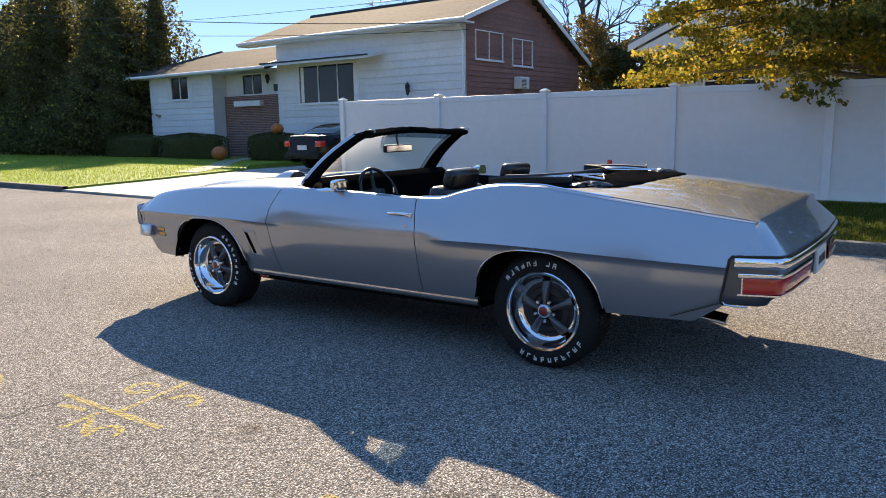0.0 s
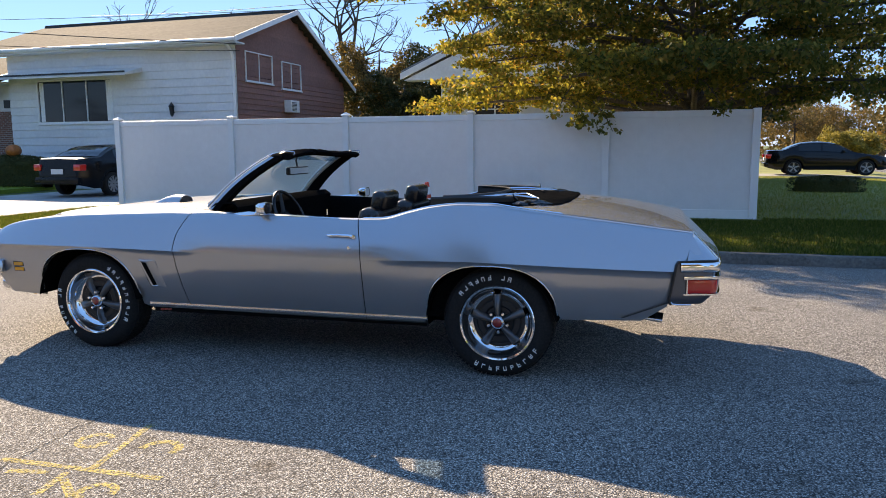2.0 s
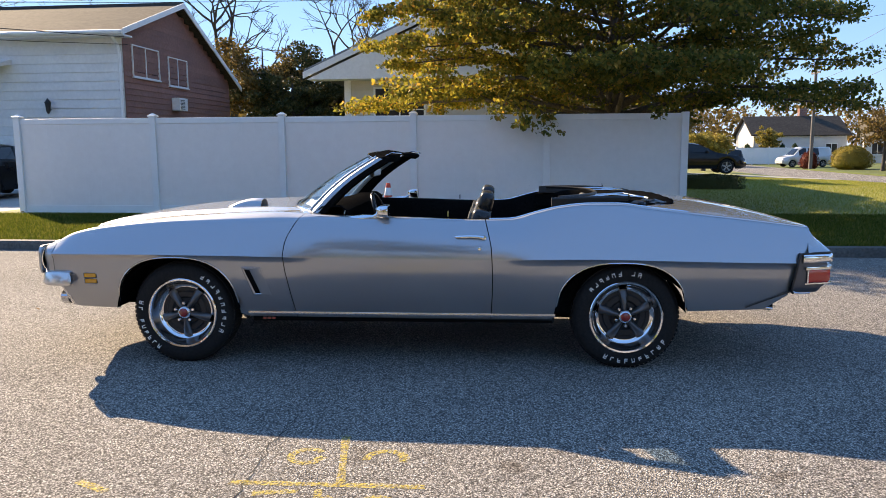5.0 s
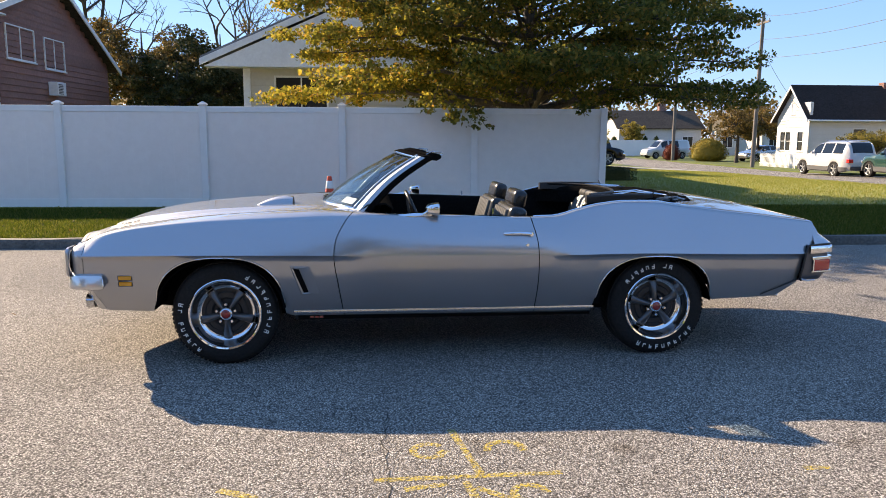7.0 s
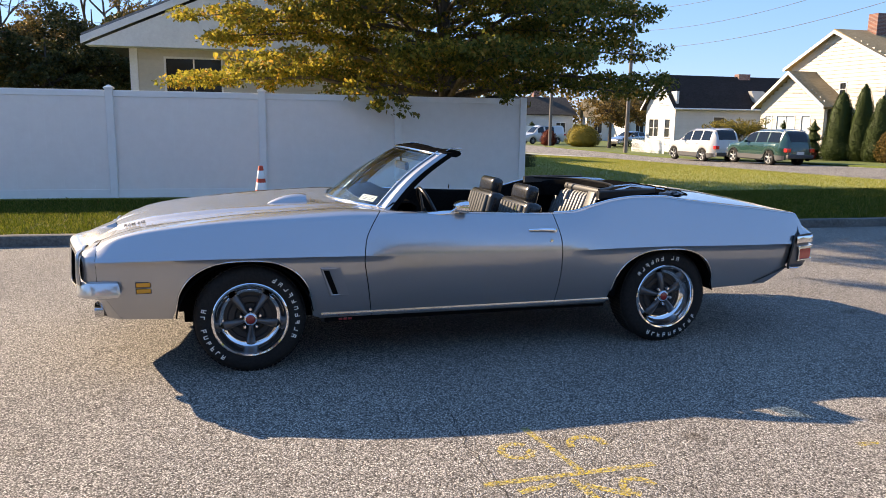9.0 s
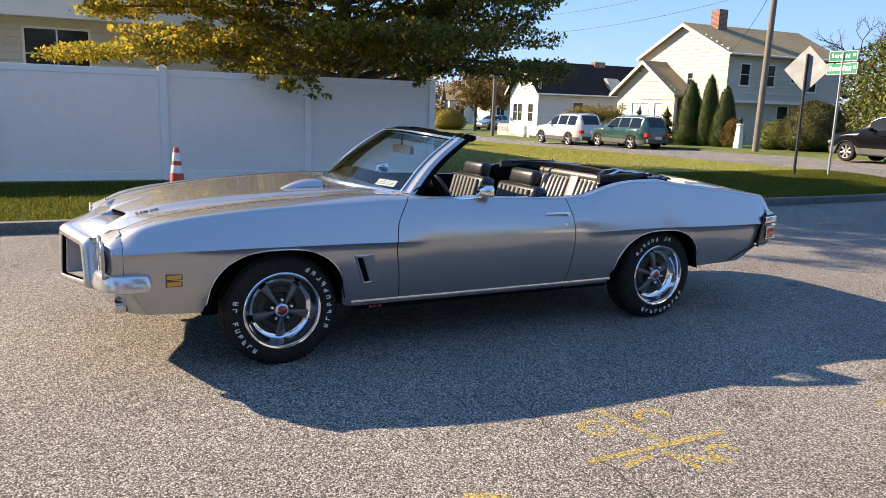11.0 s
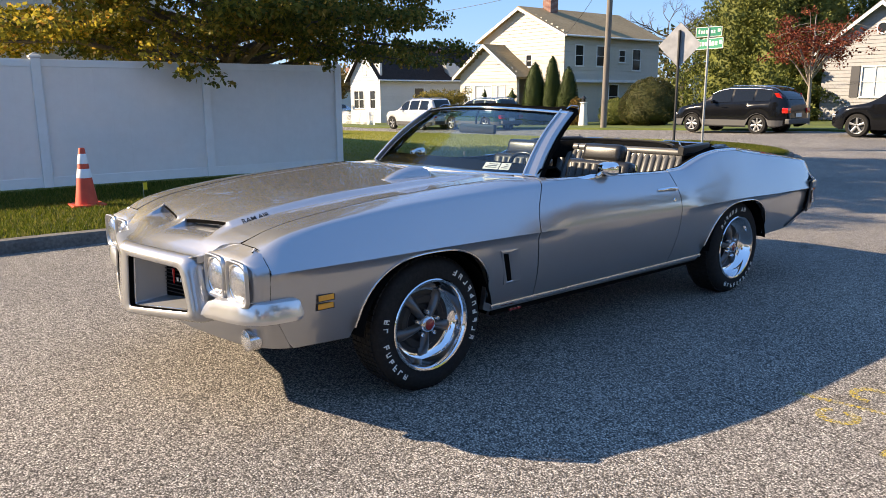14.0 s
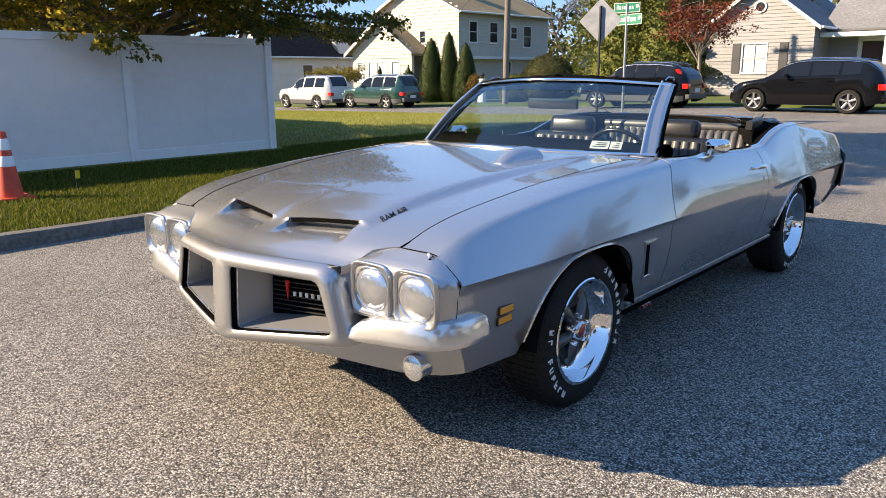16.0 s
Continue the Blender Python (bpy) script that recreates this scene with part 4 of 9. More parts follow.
# ---- houses across the side street; own axes: x from the street front inwards, y along the street, ground at 0 ----
def street_house(name, s, n, z, length, depth, wall_h, rise, mats, label, windows=(), side_windows=(), row=0.2):
    """Gable end towards the street; its long side looks back along the street (towards -n)."""
    wall_mat, roof_mat = mats
    h = thing(name, at(s, n, z), label, "house")
    # gable front faces -x: wall axes turned so that its outside looks along -x
    holes = [(a, a + w, b, b + hh) for a, w, b, hh in windows]
    siding_wall(h, pose(0, depth, 0, 0, 0, -90), depth, 0, wall_h, wall_mat, "front_wall", holes, row, gable=rise)
    for a, w, b, hh in windows:
        window(h, pose(0, depth - a, b, 0, 0, -90), w, hh, mullions=1 if w > 0.9 else 0, bars=1)
    holes = [(a, a + w, b, b + hh) for a, w, b, hh in side_windows]
    siding_wall(h, pose(0, 0, 0), length, 0, wall_h, wall_mat, "side_wall", holes, row)
    for a, w, b, hh in side_windows:
        window(h, pose(a, 0, b), w, hh, mullions=0 if w < 1.2 else 1, bars=1)
    o = 0.35
    roof(h, "near_roof", [[(-o, -o, wall_h - 0.1), (length + o, -o, wall_h - 0.1)], [(-o, depth / 2, wall_h + rise + 0.2), (length + o, depth / 2, wall_h + rise + 0.2)]], roof_mat)
    roof(h, "far_roof", [[(-o, depth / 2, wall_h + rise + 0.2), (length + o, depth / 2, wall_h + rise + 0.2)], [(-o, depth + o, wall_h - 0.1), (length + o, depth + o, wall_h - 0.1)]], roof_mat)
    bm = B()
    for (y0, z0), (y1, z1) in (((-o, wall_h - 0.25), (depth / 2, wall_h + rise - 0.05)), ((depth / 2, wall_h + rise - 0.05), (depth + o, wall_h - 0.25))):
        v = [bm.verts.new((x, y, zz)) for x in (-o - 0.04, -o) for y, zz in ((y0, z0), (y1, z1), (y1, z1 + 0.18), (y0, z0 + 0.18))]
        for f in ((0, 1, 2, 3), (7, 6, 5, 4), (0, 4, 5, 1), (3, 2, 6, 7), (1, 5, 6, 2), (0, 3, 7, 4)):
            bm.faces.new([v[i] for i in f])
    part("barge_board", normals(bm), TRIM_WHITE, h)
    bm = B()
    box(bm, 0.25, length - 0.1, 0.25, depth - 0.25, 0, wall_h - 0.05)
    box(bm, length - 0.2, length, 0, depth, 0, wall_h)
    box(bm, 0, length, depth - 0.2, depth, 0, wall_h)
    part("inner_walls", bm, wall_mat, h)
    bm = B()
    tube(bm, [(-o, -o - 0.05, wall_h - 0.12), (length + o, -o - 0.05, wall_h - 0.12)], 0.06, 8)
    part("gutter", bm, TRIM_WHITE, h)
    return h

# ---- the silver convertible; its own axes: x towards the tail from the front axle, y from the middle, z up ----
CAR_Y = 0.86
convertible = thing("convertible_car", pose(0, CAR_Y, 0), "silver two-door convertible with its black top folded, parked on asphalt", "car")

# lines of the side, from nose to tail: hood gap or belt, shoulder edge, half width, lean of the flank, crease
CROWN = curve([-0.90, -0.84, -0.78, -0.72, -0.62, -0.52, -0.42, -0.25, -0.09, 0.08, 0.25, 0.43, 0.60, 0.73, 0.84, 1.0, 1.44, 1.93, 2.10, 2.28, 2.42, 2.6, 2.78, 2.92, 3.13, 3.36, 3.56, 3.7, 3.84, 3.93, 4.02],
              [0.780, 0.803, 0.828, 0.850, 0.874, 0.891, 0.905, 0.926, 0.943, 0.955, 0.965, 0.973, 0.978, 0.974, 0.969, 0.962, 0.952, 0.937, 0.940, 0.984, 1.016, 1.034, 1.034, 1.016, 0.990, 0.963, 0.940, 0.922, 0.904, 0.890, 0.76])
EDGE = curve([-0.90, -0.86, -0.83, -0.78, -0.72, -0.56, -0.40, -0.24, -0.08, 0.08, 0.25, 0.42, 0.60, 0.73, 0.84, 1.0, 1.44, 1.93, 2.10, 2.28, 2.42, 2.6, 2.78, 2.92, 3.13, 3.36, 3.56, 3.7, 3.84, 3.93, 4.02],
             [0.755, 0.782, 0.799, 0.826, 0.848, 0.880, 0.899, 0.914, 0.924, 0.929, 0.933, 0.936, 0.940, 0.942, 0.950, 0.952, 0.942, 0.927, 0.930, 0.974, 1.006, 1.024, 1.021, 1.000, 0.974, 0.949, 0.928, 0.911, 0.895, 0.882, 0.75])
HALF = curve([-1.0, -0.9, -0.83, -0.7, -0.4, 0.0, 1.0, 2.0, 2.8, 3.4, 3.8, 4.1], [0.885, 0.912, 0.924, 0.938, 0.957, 0.965, 0.962, 0.965, 0.975, 0.965, 0.945, 0.90])
LEAN = curve([-1.0, -0.83, 0.0, 0.8, 1.9, 2.4, 2.9, 3.5, 4.1], [0.09, 0.10, 0.088, 0.084, 0.086, 0.105, 0.112, 0.098, 0.085])
CREASE_Z = curve([-1.0, -0.2, 0.4, 0.9, 2.05, 2.66, 3.3, 3.8], [0.716, 0.720, 0.714, 0.705, 0.697, 0.704, 0.692, 0.684])
GAP_Y = curve([-0.90, -0.84, -0.52, -0.25, 0.08, 0.43, 0.60, 0.76, 0.84, 0.94, 1.05], [0.655, 0.66, 0.68, 0.70, 0.72, 0.74, 0.752, 0.772, 0.80, 0.832, 0.842])
FLARE = curve([-1.0, 0.45, 0.70, 0.95, 2.02, 2.25, 2.50, 4.1], [1, 1, 0.75, 0.0, 0.0, 0.65, 1, 1])
ARCHES = ((-0.025, 0.40, 0.699), (2.795, 0.397, 0.679))


def hem(x):
    """Lower edge of the side: valance, wheel openings, sill, tail."""
    base = float(np.interp(x, [-0.84, -0.80, -0.725, -0.385, 0.37, 0.38, 2.39, 2.40, 3.19, 3.66, 3.80, 4.1], [0.535, 0.500, 0.362, 0.352, 0.352, 0.305, 0.305, 0.352, 0.372, 0.388, 0.485, 0.53]))
    for c, half, top in ARCHES:
        d = abs(x - c) / half
        if d < 1:
            base = max(base, 0.335 + (top - 0.335) * (1 - d**2.5) ** (1 / 2.5))
    return base


def crown_y(x):
    """Half width at the inner end of the fender or quarter top."""
    return GAP_Y(x) if x < 1.0 else HALF(x) - LEAN(x) - 0.036


def side_y(x, z):
    """Half width of the body's side at a height."""
    w, edge, crease, flare = HALF(x), EDGE(x), CREASE_Z(x), FLARE(x)
    if z >= edge:
        k = min(1.0, (z - edge) / max(CROWN(x) - edge, 1e-3))
        ye = w - LEAN(x)
        return ye - (ye - crown_y(x)) * (1 - math.sqrt(1 - k))
    if z >= crease:
        k = (z - crease) / max(edge - crease, 1e-3)
        a = 0.12 + 0.76 * flare
        return w - LEAN(x) * (a * k + (1 - a) * k * k)
    d = crease - z
    k = d / 0.4
    q = min(1.0, d / 0.045)
    return w - flare * 0.021 * q * (2 - q) - (0.022 - 0.022 * flare) * k - (0.090 + 0.004 * flare) * k * k


def side_column(x):
    """The section at x from the inner end of the top down to the hem."""
    ye, ce, edge, crown, crease, low = HALF(x) - LEAN(x), crown_y(x), EDGE(x), CROWN(x), CREASE_Z(x), hem(x)

    def top(d):
        return Vector((x, ye - (ye - ce) * d, edge + (crown - edge) * (1 - (1 - d) ** 2)))

    r = min(0.022, 0.4 * (ye - ce))
    a = top(r / (ye - ce))
    zb = edge - r
    b = Vector((x, side_y(x, zb), zb))
    c = Vector((x, ye, edge))
    col = [top(d) for d in (1.0, 0.8, 0.6, 0.42, 0.3)]
    col += [a * (1 - t) ** 2 + c * 2 * t * (1 - t) + b * t * t for t in (0, 0.2, 0.4, 0.6, 0.8, 1.0)]
    for f in (0.88, 0.74, 0.6, 0.45, 0.3, 0.16, 0.06, 0.0):
        z = crease + (zb - crease) * f
        col.append(Vector((x, side_y(x, z), z)))
    for d in (0.004, 0.012, 0.022, 0.034, 0.045):
        z = max(low, crease - d * min(1.0, (crease - low) / 0.05))
        col.append(Vector((x, side_y(x, z), z)))
    z0 = col[-1].z
    for f in (0.16, 0.33, 0.5, 0.68, 0.85, 1.0):
        z = z0 + (low - z0) * f
        col.append(Vector((x, side_y(x, z), z)))
    return col


def side_panel(name, x_from, x_to, columns, sign, label=""):
    """A panel of the side between two edges, each a function of height."""
    rows = []
    for i in range(columns + 1):
        t = i / columns
        mid = side_column(x_from(0.6) + (x_to(0.6) - x_from(0.6)) * t)
        col = []
        for j, q in enumerate(mid):
            p = side_column(x_from(q.z) + (x_to(q.z) - x_from(q.z)) * t)[j]
            col.append(Vector((p.x, sign * p.y, p.z)))
        col.insert(0, col[0] - Vector((0, sign * 0.004, 0.025)))
        x, y, z = col[-1]
        col.append(Vector((x, y - sign * 0.03, z - 0.004)))
        rows.append(col)
    bm = B()
    sheet(bm, rows, flip=sign > 0)
    return part(name, bm, SILVER, convertible, label, smooth=34, solid=0.005)


DOOR_FRONT = curve([0.30, 0.50, 0.70, 0.80, 0.90, 1.0], [0.745, 0.715, 0.688, 0.70, 0.75, 0.83])
DOOR_REAR = curve([0.30, 0.55, 0.75, 0.90, 1.0], [1.992, 2.002, 1.995, 1.965, 1.94])
TAIL_CUT = lambda z: float(np.interp(z, [0.35, 0.50, 0.60, 0.735, 0.748, 0.762, 0.885, 1.0], [3.775, 3.798, 3.815, 3.834, 3.845, 4.008, 3.922, 3.918]))
for sign in (-1, 1):
    side_panel("front_fender", lambda z: -0.838, lambda z: DOOR_FRONT(z) - 0.003, 64, sign)
    side_panel("door", lambda z: DOOR_FRONT(z) + 0.003, lambda z: DOOR_REAR(z) - 0.003, 30, sign)
    side_panel("quarter_panel", lambda z: DOOR_REAR(z) + 0.003, TAIL_CUT, 84, sign)

# dark inner body, wheel wells and floor
for c, half, top in ARCHES:
    for sign in (-1, 1):
        bm = B()
        rows = []
        for y in (0.93, 0.90, 0.60):
            rows.append([Vector((c + (half + 0.004 if y < 0.92 else half - 0.006) * math.cos(a), sign * y, 0.33 + (top - 0.326 if y < 0.92 else top - 0.336) * math.sin(a))) for a in [0.10 + (math.pi - 0.20) * k / 20 for k in range(0, 21)]])
        sheet(bm, rows, flip=sign < 0)
        rows = [[Vector((c + (half + 0.004) * math.cos(a) * f, sign * 0.60, 0.33 + (top - 0.326) * math.sin(a) * f)) for a in [math.pi * k / 20 for k in range(0, 21)]] for f in (1.0, 0.02)]
        sheet(bm, rows, flip=sign < 0)
        part("wheel_well", normals(bm), DARK, convertible, "black wheel housing", smooth=40)
bm = B()
box(bm, -0.40, 2.95, -0.56, 0.56, 0.25, 0.33)
box(bm, 0.45, 2.38, -0.84, 0.84, 0.275, 0.33)
box(bm, -0.78, 0.62, -0.58, 0.58, 0.33, 0.74)
box(bm, 3.25, 3.74, -0.84, 0.84, 0.44, 0.72)
part("underbody", bm, DARK, convertible, "black frame, engine bay and floor pan")
# bright arch lips and sill mouldings
for sign in (-1, 1):
    for c, half, top in ARCHES:
        bm = B()
        pts = []
        for k in range(41):
            x = c - half * 0.995 + 2 * half * 0.995 * k / 40
            z = hem(x)
            pts.append((x, sign * (side_y(x, z) + 0.001), z + 0.002))
        tube(bm, pts, 0.0055, 6)
        part("arch_lip", bm, WORN_CHROME, convertible, "thin bright wheel arch lip", smooth=60)
    bm = B()
    rows = []
    for k in range(25):
        x = 0.425 + (2.395 - 0.425) * k / 24
        y = sign * (side_y(x, 0.33) + 0.006)
        rows.append([(x, y - sign * 0.012, 0.345), (x, y, 0.342), (x, y + sign * 0.002, 0.332), (x, y, 0.322), (x, y - sign * 0.012, 0.319)])
    sheet(bm, rows, flip=sign > 0)
    part("sill_moulding", bm, WORN_CHROME, convertible, "bright sill moulding", smooth=40, solid=0.003)
    # Strip below the moulding: the shadow under the sill is put into its grey.
    bm = B()
    sheet(bm, [[(x, sign * (side_y(x, 0.32) - 0.004), 0.318), (x, sign * (side_y(x, 0.32) - 0.03), 0.285), (x, sign * 0.82, 0.272)] for x in np.linspace(0.43, 2.39, 12)], flip=sign > 0)
    part("rocker_panel", bm, GUNMETAL, convertible, "lower sill, dark grey for the shade under the moulding", smooth=40, solid=0.004)

# ---- bonnet with the two forward scoops ----
HOOD_Z = curve([-1.12, -1.06, -0.98, -0.88, -0.78, -0.6, -0.3, 0.0, 0.4, 0.78], [0.744, 0.758, 0.782, 0.812, 0.846, 0.882, 0.918, 0.942, 0.968, 0.985])
HOOD_HALF = curve([-1.12, -1.06, -0.99, -0.975, -0.92, -0.862, -0.842, -0.80, -0.52, -0.25, 0.08, 0.43, 0.60, 0.76, 0.80], [0.44, 0.45, 0.468, 0.488, 0.527, 0.572, 0.640, 0.657, 0.676, 0.696, 0.716, 0.736, 0.748, 0.768, 0.775])
HOOD_EDGE = curve([-1.12, -1.06, -0.99, -0.975, -0.92, -0.862, -0.842], [0.722, 0.728, 0.737, 0.743, 0.768, 0.796, 0.803])
NOSE_X = lambda y: -1.150 + 0.24 * (math.sqrt(y * y + 0.0016) - 0.02) + 0.06 * y * y


def hood_z(x, y):
    edge = CROWN(x) - 0.001 if x > -0.842 else HOOD_EDGE(x)
    k = min(1, abs(y) / HOOD_HALF(x))
    z = HOOD_Z(x) * (1 - k**2.2) + edge * k**2.2
    ridge = float(np.interp(x, [-0.86, -0.76, -0.6, -0.3, 0.5, 0.75], [0.0, 0.012, 0.024, 0.026, 0.016, 0.003]))
    out = float(np.interp(x, [-0.9, 0.75], [0.425, 0.585]))
    d = (abs(y) - out) / 0.026
    z += ridge / (1 + math.exp(min(30, 3.5 * d)))
    return z


LIP = lambda y: -0.848 + 0.17 * min(abs(y), 0.40)
SCOOP_IN, SCOOP_OUT, RAMP = 0.048, 0.392, 0.10


def scoop_side(y):
    """1 inside a scoop's width, 0 outside, with steep flanks."""
    y = abs(y)
    return float(np.interp(y, [SCOOP_IN, SCOOP_IN + 0.010, SCOOP_OUT - 0.010, SCOOP_OUT], [0, 1, 1, 0]))


def hood_point(x, y, x0):
    z = hood_z(x, y)
    g = max(0.0, 1 - (x - x0) / 0.09) ** 1.5
    z = z * (1 - g) + (0.7525 - 0.029 * abs(y)) * g
    xl = LIP(y)
    if xl - RAMP < x < xl:
        q = (x - xl + RAMP) / RAMP
        z -= (0.55 * (z - hood_z(xl - RAMP, y)) + 0.004 * q) * scoop_side(y)
    elif x >= xl:
        rise = max(0.0, math.sin(math.pi * min(1, max(0, (abs(y) - 0.03) / 0.385)))) ** 0.16
        z += 0.010 * math.exp(-(x - xl) / 0.10) * rise
    return Vector((x, y, z))


inner = [0.0, 0.02, 0.035, SCOOP_IN, SCOOP_IN + 0.010, 0.10, 0.15, 0.20, 0.25, 0.30, 0.345, SCOOP_OUT - 0.010, SCOOP_OUT, 0.405]
columns = [(-y, None) for y in inner[:0:-1]] + [(y, None) for y in inner]
columns = [(-1.0, f) for f in np.linspace(1, 0.1, 14)] + columns + [(1.0, f) for f in np.linspace(0.1, 1, 14)]
cols = []
for y_, f in columns:
    half0 = 0.466
    yn = y_ if f is None else y_ * (0.405 + (half0 - 0.405) * f)
    x0 = NOSE_X(yn) + 0.060
    xl = LIP(yn)
    xr = xl - RAMP
    knots = [x0 + (xr - x0) * q for q in (0, 0.15, 0.4, 0.7)] + [xr + RAMP * q for q in (0, 0.25, 0.5, 0.75)] + [None, xl + 0.0015, xl + 0.012, xl + 0.03, xl + 0.06, xl + 0.10, xl + 0.15]
    knots += [float(v) for v in np.linspace(xl + 0.21, 0.775, 26)]
    col = []
    for x in knots:
        if x is None:
            sd = scoop_side(y_) if f is None else 0.0
            y = y_ if f is None else y_ * (0.405 + (HOOD_HALF(xl) - 0.405) * f)
            p = hood_point(xl - 0.0005, y, x0)
            col.append(p + Vector((0.055 * sd - 0.001, 0, -0.004 * sd)))
            continue
        y = y_ if f is None else y_ * (0.405 + (HOOD_HALF(x) - 0.405) * f)
        col.append(hood_point(x, y, x0))
    cols.append(col)
deep = lambda v: 0.03
cols = [[v + Vector((0, 0.004, -deep(v))) for v in cols[0]]] + cols + [[v + Vector((0, -0.004, -deep(v))) for v in cols[-1]]]
bm = B()
sheet(bm, cols)
hood = part("hood", normals(bm), SILVER, convertible, "long silver hood with twin air scoops", smooth=35)
for sign in (-1, 1):
    bm = B()
    low, high = [], []
    for y in np.linspace(SCOOP_IN + 0.012, SCOOP_OUT - 0.012, 14):
        x = LIP(y)
        low.append(hood_point(x + 0.0016, sign * y, -1.05) + Vector((0.002, 0, -0.019)))
        high.append(hood_point(x + 0.0016, sign * y, -1.05) + Vector((-0.001, 0, -0.003)))
    sheet(bm, [low, high])
    part("scoop_mouth", normals(bm), DARK, hood, "black scoop opening", solid=0.001)
for sign in (-1, 1):
    bm = B()
    tube(bm, [(x, sign * (HOOD_HALF(x) + 0.002), hood_z(x, HOOD_HALF(x)) - 0.0005) for x in np.linspace(-0.835, 0.765, 40)], 0.0030, 5)
    part("hood_seam", bm, DARK, hood, "dark gap beside the hood")
# lettering on the flank of the bonnet bulge
text = bpy.data.curves.new("scoop_lettering", "FONT")
text.body, text.size, text.extrude = "RAM AIR", 0.034, 0.0006
text.align_x = "LEFT"
text.offset = 0.0006
lettering = new("scoop_lettering", text)
text.materials.append(BLACK_TRIM)
lettering.parent = hood
lettering["label"] = "small black lettering decal"
p0, p1 = Vector((-0.735, -0.462, hood_z(-0.735, -0.462) + 0.0018)), Vector((-0.50, -0.486, hood_z(-0.50, -0.486) + 0.0034))
ex = (p1 - p0).normalized()
ez = Vector((0, -0.62, 0.78)).normalized()
ez = (ez - ex * ez.dot(ex)).normalized()
ey = ez.cross(ex)
lettering.matrix_basis = Matrix((( *[ex.x, ey.x, ez.x], p0.x), (*[ex.y, ey.y, ez.y], p0.y), (*[ex.z, ey.z, ez.z], p0.z), (0, 0, 0, 1)))
# hood tachometer housing in front of the driver and its neighbour shape
bm = B()
rows = []
for i in range(11):
    t = i / 10
    x = 0.14 + 0.25 * t
    hgt = 0.058 * math.sin(math.pi * min(1, t * 0.62 + 0.02)) ** 0.8 if t < 1 else 0.05
    half = 0.03 + 0.055 * t
    rows.append([Vector((x, -0.33 + half * math.cos(a), hood_z(x, -0.33) - 0.004 + hgt * math.sin(a))) for a in [math.pi * k / 12 for k in range(13)]])
sheet(bm, rows)
tach = part("hood_tachometer", bm, SILVER, hood, "small pod on the hood", smooth=40, solid=0.005)
bm = B()
f = [bm.verts.new(p + Vector((-0.004, 0, 0))) for p in rows[-1]]
bm.faces.new(f)
part("dial_glass", bm, BLACK_TRIM, tach)
# cowl with louvres
bm = B()
rows = []
for t in (0.0, 0.35, 0.7, 1.0):
    row = []
    for k in np.linspace(-1, 1, 25):
        y = k * 0.79
        x0, x1 = 0.782, 0.66 + 0.24 * k * k
        x1 = max(x1, x0 + 0.05)
        row.append(Vector((x0 + (x1 - x0) * t, y, 0.985 * (1 - k * k) + 0.968 * k * k - 0.004 * t)))
    rows.append(row)
sheet(bm, rows)
part("cowl_panel", bm, SILVER, convertible, smooth=40, solid=0.004)
bm = B()
for k in range(46):
    y = -0.60 + 1.2 * k / 45
    box(bm, 0.792, 0.806, y - 0.006, y + 0.006, 0.980 - 0.03 * (y / 0.79) ** 2, 0.9865 - 0.017 * (y / 0.79) ** 2)
part("cowl_louvre", bm, BLACK_TRIM, convertible, "row of small dark cowl slots")

# ---- nose: two deep grille openings in a body-coloured surround ----
def outline(corners, radii, arc_n=7, edge_n=9):
    """A rounded four-cornered line of (y, z) that starts on the inner edge below the first corner."""
    out = []
    for i, ((cy, cz), r) in enumerate(zip(corners, radii)):
        c, a, b = Vector((cy, cz)), Vector(corners[i - 1]), Vector(corners[(i + 1) % 4])
        p, q = c + (a - c).normalized() * r, c + (b - c).normalized() * r
        nxt = b + (c - b).normalized() * radii[(i + 1) % 4]
        out += [p * (1 - t) ** 2 + c * 2 * t * (1 - t) + q * t * t for t in [k / (arc_n - 1) for k in range(arc_n)]]
        out += [q.lerp(nxt, k / (edge_n + 1)) for k in range(1, edge_n + 1)]
    return out


RIM = ((0.0, 0.752), (0.476, 0.738), (0.548, 0.452), (0.0, 0.402))
RIM_R = (0.0002, 0.050, 0.045, 0.0002)
FACE = ((0.0, 0.722), (0.452, 0.709), (0.516, 0.476), (0.0, 0.430))
FACE_R = (0.0002, 0.045, 0.040, 0.0002)
LIPS = ((0.042, 0.702), (0.434, 0.690), (0.494, 0.492), (0.042, 0.448))
LIPS_R = (0.026, 0.036, 0.034, 0.026)
MOUTH = ((0.052, 0.696), (0.428, 0.684), (0.486, 0.498), (0.052, 0.456))
MOUTH_R = (0.018, 0.028, 0.026, 0.018)
BACK = ((0.085, 0.660), (0.405, 0.650), (0.450, 0.515), (0.085, 0.485))
C_SHAPE = slice(6, 6 + 10 + 7 + 9 + 7 + 9 + 1)
nose = B()
